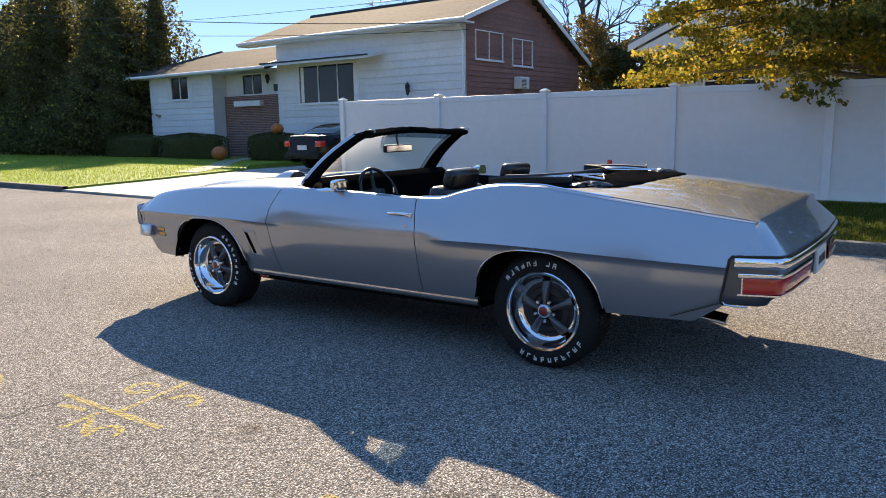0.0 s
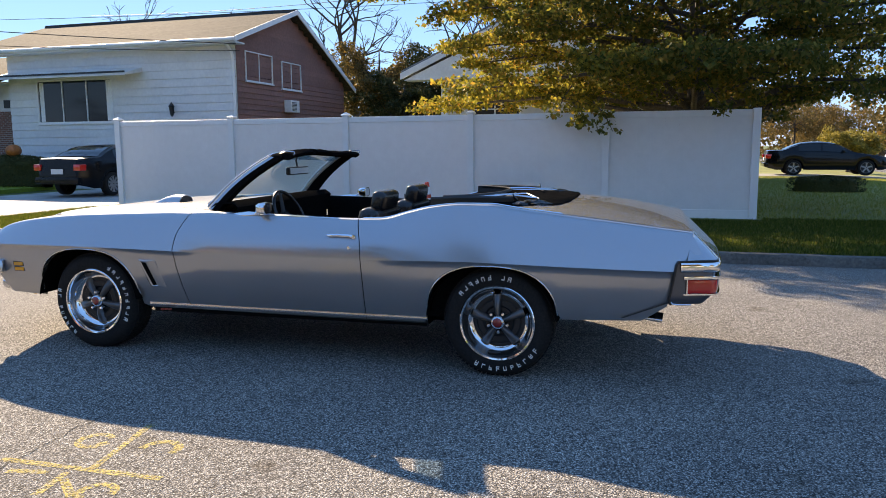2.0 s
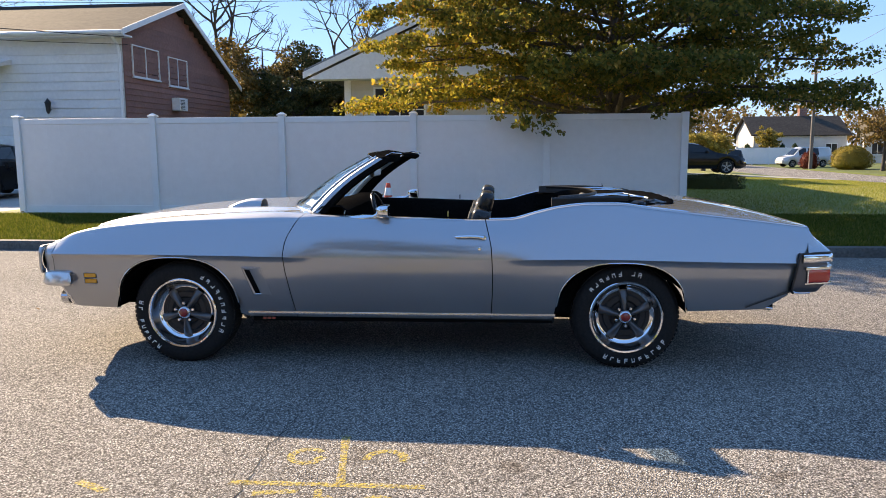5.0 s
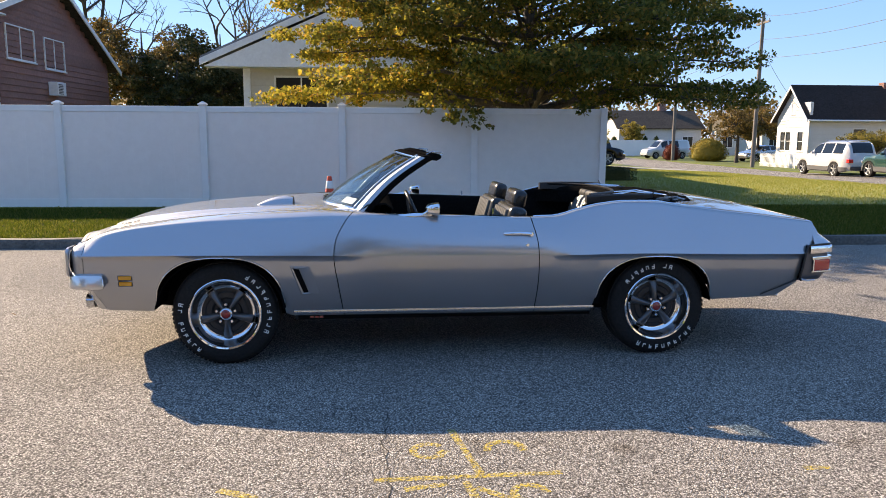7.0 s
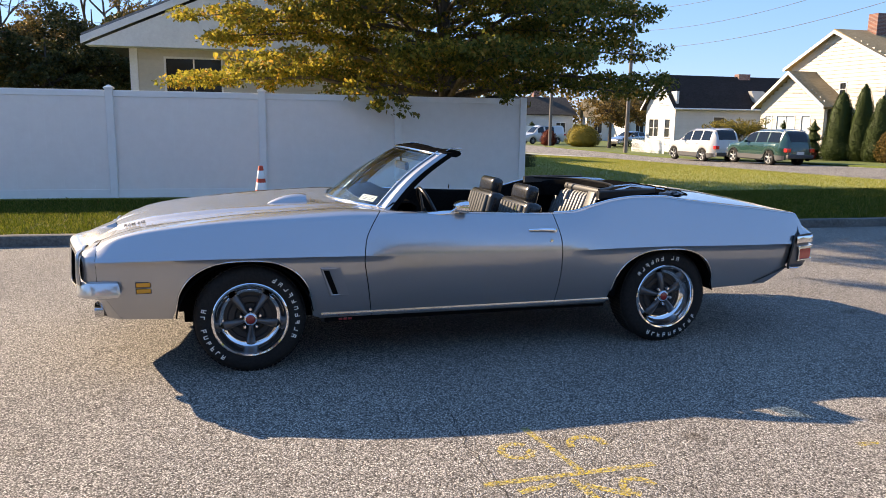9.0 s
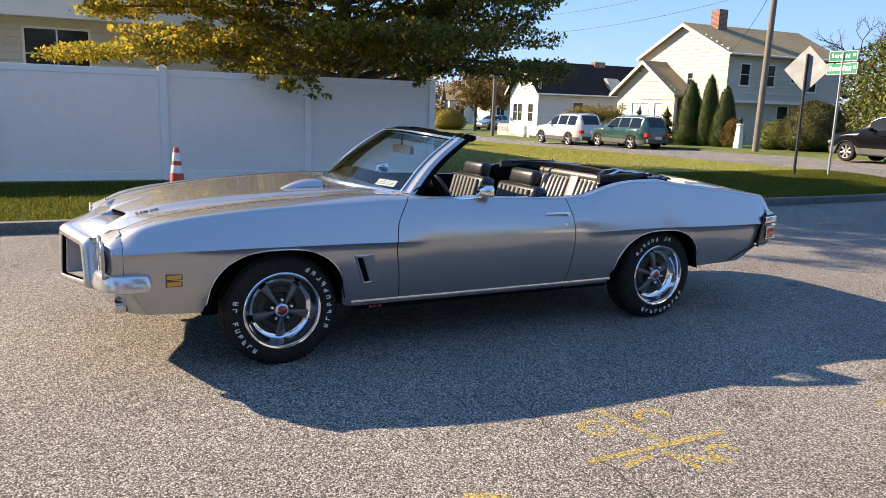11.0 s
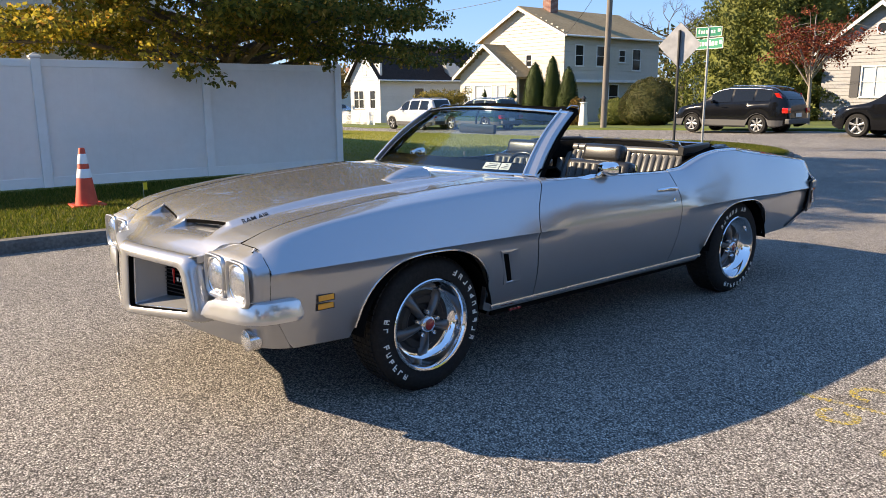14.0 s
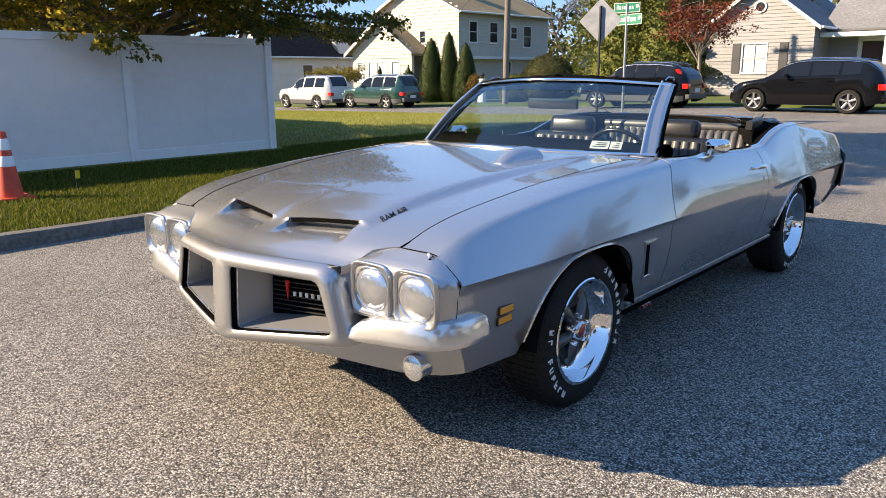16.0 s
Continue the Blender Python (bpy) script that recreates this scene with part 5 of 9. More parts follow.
for sign in (-1, 1):
    def loop(c, radii, dx):
        return [Vector((NOSE_X(p.x) + dx + 0.055 * max(0.0, p.y - 0.50), sign * p.x, p.y)) for p in outline(c, radii)]
    rim, face = loop(RIM, RIM_R, 0.0), loop(FACE, FACE_R, 0.0)
    back = [p + Vector((0.20, 0, 0.0)) for p in rim]
    arcs = [[p.lerp(q, f) + Vector((dx, 0, 0)) for p, q in zip(rim, face)] for dx, f in ((0.046, 0.0), (0.036, 0.07), (0.026, 0.18), (0.0165, 0.34), (0.009, 0.54), (0.0035, 0.77))]
    sheet(nose, [r[C_SHAPE] for r in [back] + arcs + [face]], flip=sign > 0)
    lips = loop(LIPS, LIPS_R, 0.0)
    sheet(nose, [face, lips, [p + Vector((0.006, 0, 0)) for p in loop(MOUTH, MOUTH_R, 0.0)], loop(MOUTH, MOUTH_R, 0.012)], closed=True, flip=sign > 0)
bmesh.ops.remove_doubles(nose, verts=nose.verts, dist=0.0015)
surround = part("grille_surround", normals(nose), SILVER, convertible, "body-coloured grille surround with a rounded central beak", smooth=50, solid=0.003)
for sign in (-1, 1):
    def loop(c, radii, dx):
        return [Vector((NOSE_X(p.x) + dx + 0.055 * max(0.0, p.y - 0.50), sign * p.x, p.y)) for p in outline(c, radii)]
    bm = B()
    inner = [p.lerp(q, 0.10) for p, q in zip(loop(MOUTH, MOUTH_R, 0.030), loop(BACK, (0.012,) * 4, 0.046))]
    sheet(bm, [inner, loop(BACK, (0.012,) * 4, 0.17)], closed=True)
    part("grille_tunnel", normals(bm), GREY_TUNNEL, surround, "grey tunnel walls of the grille opening", smooth=40, solid=0.003)
    # Black ring lines the groove, its shade put into the colour.
    bm = B()
    sheet(bm, [loop(MOUTH, MOUTH_R, 0.011), [p + Vector((0.020, 0, 0)) for p in loop(MOUTH, MOUTH_R, 0.012)], inner], closed=True)
    part("grille_groove_shade", normals(bm), DARK, surround, "black ring for the shaded groove inside the surround", solid=0.001)
    bm = B()
    rr = [p.lerp(q, 0.12) for p, q in zip(loop(MOUTH, MOUTH_R, 0.034), loop(BACK, (0.012,) * 4, 0.05))]
    tube(bm, rr + rr[:1], 0.0042, 6)
    part("grille_trim", bm, CHROME, surround, "thin bright bead", smooth=60)
    bm = B()
    bm.faces.new([bm.verts.new(p) for p in loop(BACK, (0.012,) * 4, 0.165)])
    part("grille_mesh", bm, DARK, surround, "black grille")
    for k in range(8):
        bm = B()
        z = 0.515 + 0.018 * k
        tube(bm, [(NOSE_X(y) + 0.158, sign * y, z) for y in np.linspace(0.10, 0.40, 6)], 0.003, 5)
        part("grille_bar", bm, BLACK_TRIM, surround)
# badge on the driver's side grille: a red arrowhead and a row of plain white bars
bm = B()
prism(bm, [(-0.190, 0.632), (-0.166, 0.632), (-0.178, 0.560)], NOSE_X(0.18) + 0.145, NOSE_X(0.18) + 0.150, "x")
part("red_badge", normals(bm), RED_LENS, convertible, "small red arrowhead badge")
for k in range(7):
    bm = B()
    y = -0.205 - 0.026 * k
    box(bm, NOSE_X(-y) + 0.142, NOSE_X(-y) + 0.147, y - 0.016, y - 0.004, 0.578, 0.594)
    part("white_badge", bm, WHITE_INK, convertible, "plain white grille mark")
# headlamp ends of the fenders: a flat-topped cap with a rounded brow over two lamps
for sign in (-1, 1):
    bm = B()
    rows = []
    front = lambda y: -0.936 + 0.03 * (y - 0.6)
    for z_low, back_ in ((None, 0.0), (None, 0.35), (None, 0.7), (0.763, None), (0.7575, None), (0.748, None), (0.735, None), (0.70, None), (0.66, None), (0.62, None), (0.585, None), (0.57, None)):
        row = []
        # straight front from the grille to the corner, a tight corner, then back to the side seam
        for y in [0.44] + list(np.linspace(0.475, 0.795, 13)):
            seam_x = float(np.interp(y + 0.012 * (y < 0.6), [0.44, 0.488, 0.574, 0.62, 0.66, 0.83], [-1.0, -0.974, -0.860, -0.840, -0.838, -0.836]))
            seam_z = float(np.interp(y, [0.44, 0.488, 0.574, 0.66, 0.77, 0.80], [0.728, 0.738, 0.793, 0.803, 0.803, 0.801]))
            fx = front(y)
            if z_low is None:
                f = back_
                brow_x, brow_z = fx + 0.022, min(0.766, seam_z)
                x = seam_x + (brow_x - seam_x) * f
                z = seam_z + (brow_z - seam_z) * f
                x, z = (x, z) if seam_x > brow_x else (seam_x + (fx - seam_x) * f, seam_z)
            else:
                z = min(z_low, seam_z - 0.001 * (0.77 - z_low))
                drop = max(0.0, (z_low - 0.735) / 0.031)
                x = fx + 0.020 * (1 - math.sqrt(max(0.0, 1 - drop * drop)))
            row.append(Vector((x, sign * y, z)))
        a = row[-1]
        side = Vector((-0.838, sign * side_y(-0.838, min(row[-1].z, CROWN(-0.838))), row[-1].z))
        if z_low is None:
            side.z = max(side.z, EDGE(-0.838) - 0.022 * back_)
            side.y = sign * side_y(-0.838, side.z)
        c = Vector((a.x, side.y - sign * 0.004, (a.z + side.z) / 2))
        for t in (0.12, 0.25, 0.4, 0.55, 0.7, 0.85, 1.0):
            row.append(a * (1 - t) ** 2 + c * 2 * t * (1 - t) + side * t * t)
        rows.append(row)
    sheet(bm, rows, flip=sign > 0)
    ext = part("headlamp_housing", normals(bm), SILVER, convertible, "flat-topped fender end over the headlamps", smooth=60, solid=0.004)
    bm = B()
    tube(bm, [Vector((-0.838, sign * side_y(-0.838, z), z)) + Vector((0.0, sign * 0.0008, 0)) for z in np.linspace(0.60, EDGE(-0.838) - 0.02, 8)], 0.0011, 5)
    tube(bm, [(-0.838, sign * y, float(np.interp(y, [0.66, 0.79, 0.815], [0.8035, 0.8035, 0.799]))) for y in (0.655, 0.70, 0.75, 0.79, 0.812)], 0.0020, 5)
    part("fender_seam", bm, DARK, ext, "thin dark seam of the fender end")
    for y in (0.605, 0.803):
        x = -0.944 + 0.03 * (y - 0.605)
        bm = B()
        sq = lambda r, p, dx: [Vector((x + dx, sign * y + r * math.copysign(abs(math.cos(a)) ** (2 / p), math.cos(a)), 0.672 + r * math.copysign(abs(math.sin(a)) ** (2 / p), math.sin(a)))) for a in [2 * math.pi * k / 36 for k in range(36)]]
        sheet(bm, [sq(0.093, 5, 0.012), sq(0.093, 5, -0.001), sq(0.090, 5, -0.004), sq(0.086, 4.5, -0.003), sq(0.083, 3.4, 0.006), sq(0.0775, 2.0, 0.010)], closed=True)
        part("bezel", normals(bm), BEZEL, ext, "bright headlamp bezel", smooth=40)
        bm = B()
        lathe(bm, [(0.0001, -0.016), (0.03, -0.014), (0.055, -0.008), (0.070, 0.002), (0.076, 0.008)], 32, "x", centre=(x + 0.006, sign * y, 0.672))
        part("headlamp", normals(bm), LAMP_GLASS, ext, "round clear headlamp", smooth=60)
        bm = B()
        for r in (0.0755,):
            tube(bm, [(x + 0.006, sign * y + r * math.cos(a), 0.672 + r * math.sin(a)) for a in [2 * math.pi * k / 28 for k in range(29)]], 0.0025, 5)
        part("lamp_ring", bm, CHROME, ext)
    # bumper wing, valance, round parking lamp
    bm = B()
    path = [(-0.982, 0.505, 0.502, 0.12), (-0.986, 0.535, 0.512, 0.5), (-0.986, 0.58, 0.527, 0.82), (-0.983, 0.66, 0.544, 1), (-0.975, 0.76, 0.553, 1), (-0.958, 0.835, 0.556, 1), (-0.930, 0.885, 0.557, 1), (-0.89, 0.918, 0.557, 1), (-0.84, 0.934, 0.557, 1), (-0.78, 0.941, 0.557, 1), (-0.735, 0.943, 0.557, 0.97), (-0.718, 0.942, 0.557, 0.85), (-0.711, 0.938, 0.557, 0.6)]
    rows = []
    for i, (x, y, z, k) in enumerate(path):
        a, b = path[max(i - 1, 0)], path[min(i + 1, len(path) - 1)]
        d = Vector((b[0] - a[0], b[1] - a[1], 0)).normalized()
        out = Vector((-d.y, d.x, 0))
        sec = [(-0.06, 0.047), (-0.026, 0.046), (-0.015, 0.040), (-0.010, 0.030), (0.001, -0.018), (0.001, -0.028), (-0.004, -0.038), (-0.014, -0.043), (-0.06, -0.043)]
        rows.append([Vector(((Vector((x, y, 0)) + out * u * 1.0).x, sign * (Vector((x, y, 0)) + out * u).y, z - 0.004 + v * k * 1.08)) for u, v in sec])
    sheet(bm, rows, closed=True)
    bm.verts.ensure_lookup_table()
    m = len(rows[0])
    bm.faces.new(list(bm.verts)[:m])
    bm.faces.new(list(bm.verts)[-m:][::-1])
    part("front_bumper", normals(bm), SILVER_BRIGHT, convertible, "bright silver bumper wing tapering to the grille", smooth=30)
    bm = B()
    rows = []
    for g, x, rake in ((0.0, -0.955, 0.01), (0.33, -0.945, 0.015), (0.60, -0.925, 0.03), (0.78, -0.905, 0.04), (0.88, -0.88, 0.05), (0.945, -0.85, 0.06), (0.98, -0.825, 0.07), (1.0, -0.803, 0.078)):
        high = float(np.interp(g, [0.50, 0.66], [0.400, 0.53]))
        row = [Vector((x + 0.03 * (1 - g), sign * g * (side_y(-0.803, 0.53) - 0.002), high))]
        for z in [0.364 + (high - 0.394) * q for q in (1.0, 0.7, 0.4, 0.15, 0.0)]:
            end = -0.803 + 0.078 * (0.50 - z) / 0.14
            row.append(Vector((x + rake * (0.50 - z) / 0.14, sign * g * (side_y(end, z) - 0.0005), z)))
        row.append(row[-1] + Vector((0.02, -sign * 0.012 * g, -0.002)))
        rows.append(row)
    sheet(bm, rows, flip=sign > 0)
    part("front_valance", normals(bm), SILVER, convertible, smooth=50, solid=0.004)
    bm = B()
    tube(bm, [(-0.880, sign * 0.735, 0.402), (-0.83, sign * 0.735, 0.402)], 0.046, 28)
    lamp = part("parking_lamp", bm, WORN_CHROME, convertible, "round clear parking lamp", smooth=40)
    bm = B()
    lathe(bm, [(0.0001, -0.010), (0.03, -0.006), (0.044, 0.002)], 24, "x", centre=(-0.881, sign * 0.735, 0.402))
    part("lens", normals(bm), LAMP_GLASS, lamp, smooth=60)
    # side marker lamp
    bm = B()
    for z in (0.578, 0.540):
        y = side_y(-0.59, z)
        box(bm, -0.634, -0.548, sign * y - 0.004, sign * y + 0.004, z - 0.016, z + 0.016)
    mark = part("marker_bezel", bm, BLACK_TRIM, convertible, "black side marker bezel")
    for z in (0.578, 0.540):
        bm = B()
        y = side_y(-0.59, z)
        box(bm, -0.629, -0.553, sign * y - 0.007, sign * y + 0.007, z - 0.012, z + 0.012)
        part("marker_lens", bevelled(bm, 0.002, 1), AMBER, mark, "amber side marker lens")
    # fender vent: a raised slanted frame round a dark slot
    bm = B()
    quad = [(0.414, 0.644), (0.540, 0.640), (0.594, 0.456), (0.474, 0.452)]
    hole = [(0.424, 0.634), (0.484, 0.632), (0.540, 0.463), (0.484, 0.461)]
    inn = [(0.436, 0.624), (0.466, 0.622), (0.522, 0.470), (0.496, 0.469)]
    on = lambda q, d: [Vector((x, sign * (side_y(x, z) + d), z)) for x, z in q]
    sheet(bm, [on(quad, -0.003), on(quad, 0.005), on(hole, 0.008), on(inn, 0.003)], closed=True)
    vent = part("fender_vent", normals(bm), SILVER, convertible, "slanted fender air vent", smooth=20)
    bm = B()
    bm.faces.new([bm.verts.new(p) for p in on([(0.430, 0.629), (0.470, 0.627), (0.528, 0.466), (0.491, 0.465)], 0.0042)])
    part("vent_slot", bm, DARK, vent, "black vent slot")
    # chrome door handle, lock and sill number plate
    bm = B()
    y = lambda x, z: sign * (side_y(x, z) + 0.018)
    tube(bm, [(1.772, sign * side_y(1.772, 0.838), 0.838), (1.787, y(1.787, 0.838), 0.839), (1.858, y(1.858, 0.838), 0.841), (1.918, y(1.918, 0.838), 0.839), (1.946, y(1.946, 0.836), 0.834)], [0.007, 0.009, 0.010, 0.011, 0.013], 8, flat=0.8)
    lathe(bm, [(0.0001, 0.0), (0.013, 0.001), (0.016, 0.012), (0.016, 0.02)], 16, "y", centre=(1.950, sign * (side_y(1.950, 0.832) + 0.015), 0.832))
    part("door_handle", normals(bm), CHROME, convertible, "chrome push-button door handle", smooth=50)
    bm = B()
    lathe(bm, [(0.0001, sign * 0.006), (0.010, sign * 0.005), (0.013, 0.0)], 16, "y", centre=(1.922, sign * side_y(1.922, 0.765), 0.765))
    part("door_lock", normals(bm), CHROME, convertible, smooth=50)
    bm = B()
    for k in range(3):
        box(bm, 0.53 + 0.030 * k, 0.552 + 0.030 * k, sign * 0.892 - 0.004, sign * 0.892 + 0.004, 0.298, 0.310)
    part("sill_decal", bm, RED_CAP, convertible, "small red decal marks on the sill")

# ---- tail ----
DECK_Z = curve([2.90, 3.05, 3.22, 3.4, 3.7, 3.92], [1.034, 1.030, 1.022, 1.008, 0.958, 0.902])
TAIL_HALF = [(0.0, 4.106), (0.2, 4.104), (0.4, 4.098), (0.6, 4.088), (0.70, 4.082), (0.78, 4.075), (0.84, 4.066), (0.872, 4.057), (0.890, 4.044), (0.900, 4.024), (0.908, 3.995), (0.922, 3.945), (0.938, 3.895), (0.953, 3.842)]
TAIL_FULL = [(x, -y) for y, x in TAIL_HALF[:0:-1]] + [(x, y) for y, x in TAIL_HALF]


def resample(pts, n):
    """n points at even steps along a line of points."""
    p = np.array(pts)
    d = np.concatenate([[0], np.cumsum(np.hypot(*np.diff(p, axis=0).T))])
    at_ = np.linspace(0, d[-1], n)
    return [(float(np.interp(a, d, p[:, 0])), float(np.interp(a, d, p[:, 1]))) for a in at_]


def wrap_path(inset, limit=1.0, n=49):
    pts = resample([q for q in TAIL_FULL if abs(q[1]) <= limit], n)
    out = []
    for i, (x, y) in enumerate(pts):
        a, b = pts[max(i - 1, 0)], pts[min(i + 1, len(pts) - 1)]
        d = Vector((b[0] - a[0], b[1] - a[1])).normalized()
        out.append((x - d.y * inset, y + d.x * inset))
    return out


bm = B()
rows = []
for t in np.linspace(0, 1, 24):
    row = []
    for k in np.linspace(-1, 1, 49):
        x = 3.22 - 0.30 * abs(k) ** 2.6
        x += (3.918 - x) * t
        half = side_y(x, CROWN(x)) - 0.001
        edge = CROWN(x) - 0.001
        row.append(Vector((x, k * half, DECK_Z(x) * (1 - abs(k) ** 3) + min(edge, DECK_Z(x)) * abs(k) ** 3)))
    rows.append(row)
end = [Vector((x, y, 0.742)) for x, y in wrap_path(0.010, 0.94)]
for t in (0.03, 0.08, 0.15, 0.3, 0.45, 0.6, 0.75, 0.9, 1.0):
    row = []
    for a, b in zip(rows[23], end):
        g = t - 0.03 * math.sin(math.pi * min(1, t / 0.3)) * (1 if t < 0.3 else 0)
        row.append(Vector((a.x + (b.x - a.x) * t, a.y + (b.y - a.y) * t, a.z + (b.z - a.z) * g)))
    rows.append(row)
sheet(bm, rows)
part("deck_lid", bm, SILVER, convertible, "silver deck lid with a sloping tail panel", smooth=35, solid=0.005)
def deck_height(x, y):
    k = abs(y) / side_y(x, CROWN(x))
    return DECK_Z(x) * (1 - k ** 3) + min(CROWN(x), DECK_Z(x)) * k ** 3


bm = B()
half_seam = resample([(3.395, 0), (3.40, 0.30), (3.412, 0.50), (3.425, 0.585), (3.45, 0.62), (3.50, 0.632), (3.7, 0.628), (3.90, 0.615)], 36)
for k in (-1, 1):
    tube(bm, [(x, k * y, deck_height(x, y)) for x, y in half_seam], 0.0020, 4)
part("deck_seam", bm, DARK, convertible)


# rear bumper that wraps round the lamps
def band(name, spec, mat, label="", lo=0, hi=121, parent=convertible, slant=False):
    """spec: rows of (inset from the bumper's outside, height, inset on the rear face)."""
    bm = B()
    paths = []
    for row_ in spec:
        inset, z, rear = (row_ + row_[:1])[:3] if len(row_) == 2 else row_
        near, far = wrap_path(inset, n=121), wrap_path(rear, n=121)
        path = []
        for (xa, ya), (xb, yb) in zip(near, far):
            w = min(1.0, max(0.0, (xa - 3.96) / 0.10))
            w = w * w * (3 - 2 * w)
            lead = min(1.0, max(0.0, (3.93 - xa) / 0.088)) * (0.735 - z) * 0.19 if slant else 0.0
            path.append(Vector((xa + (xb - xa) * w - lead, ya + (yb - ya) * w, z)))
        paths.append(path[lo:hi])
    sheet(bm, paths)
    return part(name, normals(bm), mat, parent, label, smooth=40, solid=0.004)


# The road's dark reflection in the bumper is put into this slate grey.
BUMPER_REFLECTION = material("bumper_metal_with_dark_reflection", (0.115, 0.125, 0.145), 0.30, 0.75)
bumper = band("rear_bumper", [(0.06, 0.738, 0.06), (0.016, 0.738, 0.010), (0.004, 0.734, 0.0), (0.0, 0.726, -0.006), (0.0, 0.694, -0.006), (0.003, 0.684, 0.0), (0.016, 0.679, 0.012)], CHROME, "chrome upper bumper bar", 1, 120)
band("bumper_body", [(0.03, 0.740, 0.04), (0.012, 0.740, 0.026), (0.011, 0.70, 0.026), (0.010, 0.645, 0.022), (0.009, 0.59, 0.020), (0.008, 0.555, 0.022), (0.010, 0.535, 0.045), (0.013, 0.515, 0.085), (0.024, 0.502, 0.13), (0.07, 0.496, 0.18)], BUMPER_REFLECTION, "bumper body round the lamps, dark road reflection put into its slate grey", 0, 121, bumper, slant=True)
for lo, hi in ((3, 43), (78, 118)):
    light = band("tail_light", [(0.012, 0.640, 0.020), (0.004, 0.638, 0.006), (0.001, 0.62, 0.003), (0.001, 0.58, 0.003), (0.004, 0.566, 0.006), (0.012, 0.563, 0.020)], RED_LENS, "wide red tail light lens", lo, hi)
    band("tail_light_trim", [(0.014, 0.661, 0.022), (-0.002, 0.661, -0.004), (-0.004, 0.652, -0.006), (-0.002, 0.641, -0.002), (0.012, 0.640, 0.02)], CHROME, "bright strip over the lens", lo - 1, hi, light)
    band("tail_light_trim", [(0.012, 0.564, 0.020), (-0.002, 0.563, -0.003), (-0.002, 0.555, -0.003), (0.012, 0.554, 0.020)], CHROME, "bright strip under the lens", lo - 1, hi, light)
    side_ = lo if lo < 40 else hi - 1
    x, y = wrap_path(0.002, n=121)[side_]
    bm = B()
    box(bm, x - 0.004, x + 0.004, y - 0.004, y + 0.004, 0.558, 0.655)
    part("tail_light_trim", bevelled(bm, 0.0015, 1), CHROME, light, "bright upright strip at the end of the lens")
for sign in (-1, 1):
    bm = B()
    rim = [(x, abs(y), 0.742) for x, y in wrap_path(0.012, n=121)[60:117]]
    rim += [(3.846, 0.943, 0.738), (3.836, 0.946, 0.724), (3.825, 0.947, 0.66), (3.812, 0.944, 0.58), (3.802, 0.941, 0.53), (3.803, 0.939, 0.511), (3.815, 0.935, 0.500)]
    tube(bm, [(x, sign * y, z) for x, y, z in rim], 0.0075, 7)
    part("lamp_gasket", bm, BLACK_TRIM, bumper, "black gasket round the lamp end", smooth=50)
    bm = B()
    tube(bm, [(3.812, sign * 0.938, 0.515), (3.822, sign * 0.938, 0.503), (3.86, sign * 0.930, 0.499), (3.92, sign * 0.914, 0.498)], 0.0045, 6)
    part("bumper_end_trim", bm, CHROME, bumper, smooth=50)
bm = B()
box(bm, 4.085, 4.103, -0.16, 0.16, 0.545, 0.675)
part("licence_plate", bevelled(bm, 0.004, 1), WHITE_PAPER, convertible, "pale plate with plain bars")
bm = B()
box(bm, 4.104, 4.106, -0.11, 0.11, 0.59, 0.635)
part("plate_bar", bm, GUNMETAL, convertible)
bm = B()
sheet(bm, [[(3.80 + 0.2 * (1 - (y / 0.93) ** 4), y, 0.505), (3.72, y * 0.985, 0.47), (3.55, y * 0.97, 0.40)] for y in np.linspace(-0.93, 0.93, 20)])
part("rear_valance", normals(bm), GUNMETAL, convertible, solid=0.004)
for sign in (-1, 1):
    bm = B()
    tube(bm, [(3.50, sign * 0.68, 0.40), (3.64, sign * 0.69, 0.388), (3.78, sign * 0.70, 0.37)], 0.034, 14, flat=0.45)
    part("exhaust_tip", bm, WORN_CHROME, convertible, "dull grey flattened exhaust tip", smooth=60)

# ---- windscreen: glass, bright frame, black inner trim and header ----
def screen(k, t):
    """k from -1 to 1 across, t from 0 at the cowl to 1 at the header."""
    y0, y1 = 0.745 * k, 0.635 * k
    x0, x1 = 0.585 + 0.275 * abs(k) ** 2.2, 1.125 + 0.13 * abs(k) ** 2.2
    z0, z1 = 0.992 - 0.018 * k * k, 1.335 - 0.030 * k * k
    b = 0.035 * math.sin(math.pi * t)
    return Vector((x0 + (x1 - x0) * t - b * 0.6, y0 + (y1 - y0) * t, z0 + (z1 - z0) * t + b * 0.45))
bm = B()
sheet(bm, [[screen(k, t) for k in np.linspace(-0.985, 0.985, 33)] for t in np.linspace(0.0, 0.985, 11)])
pane = part("windscreen", normals(bm), PANE, convertible, "clear curved windscreen glass", smooth=60)
pane.visible_shadow = False
bm = B()
sheet(bm, [[screen(k, t) + Vector((-0.002, 0, 0.002)) for k in np.linspace(-0.98, 0.98, 33)] for t in (0.82, 0.9, 0.98)])
part("shade_band", normals(bm), SHADE_BAND, convertible, "dark tinted band along the top of the glass", smooth=60)
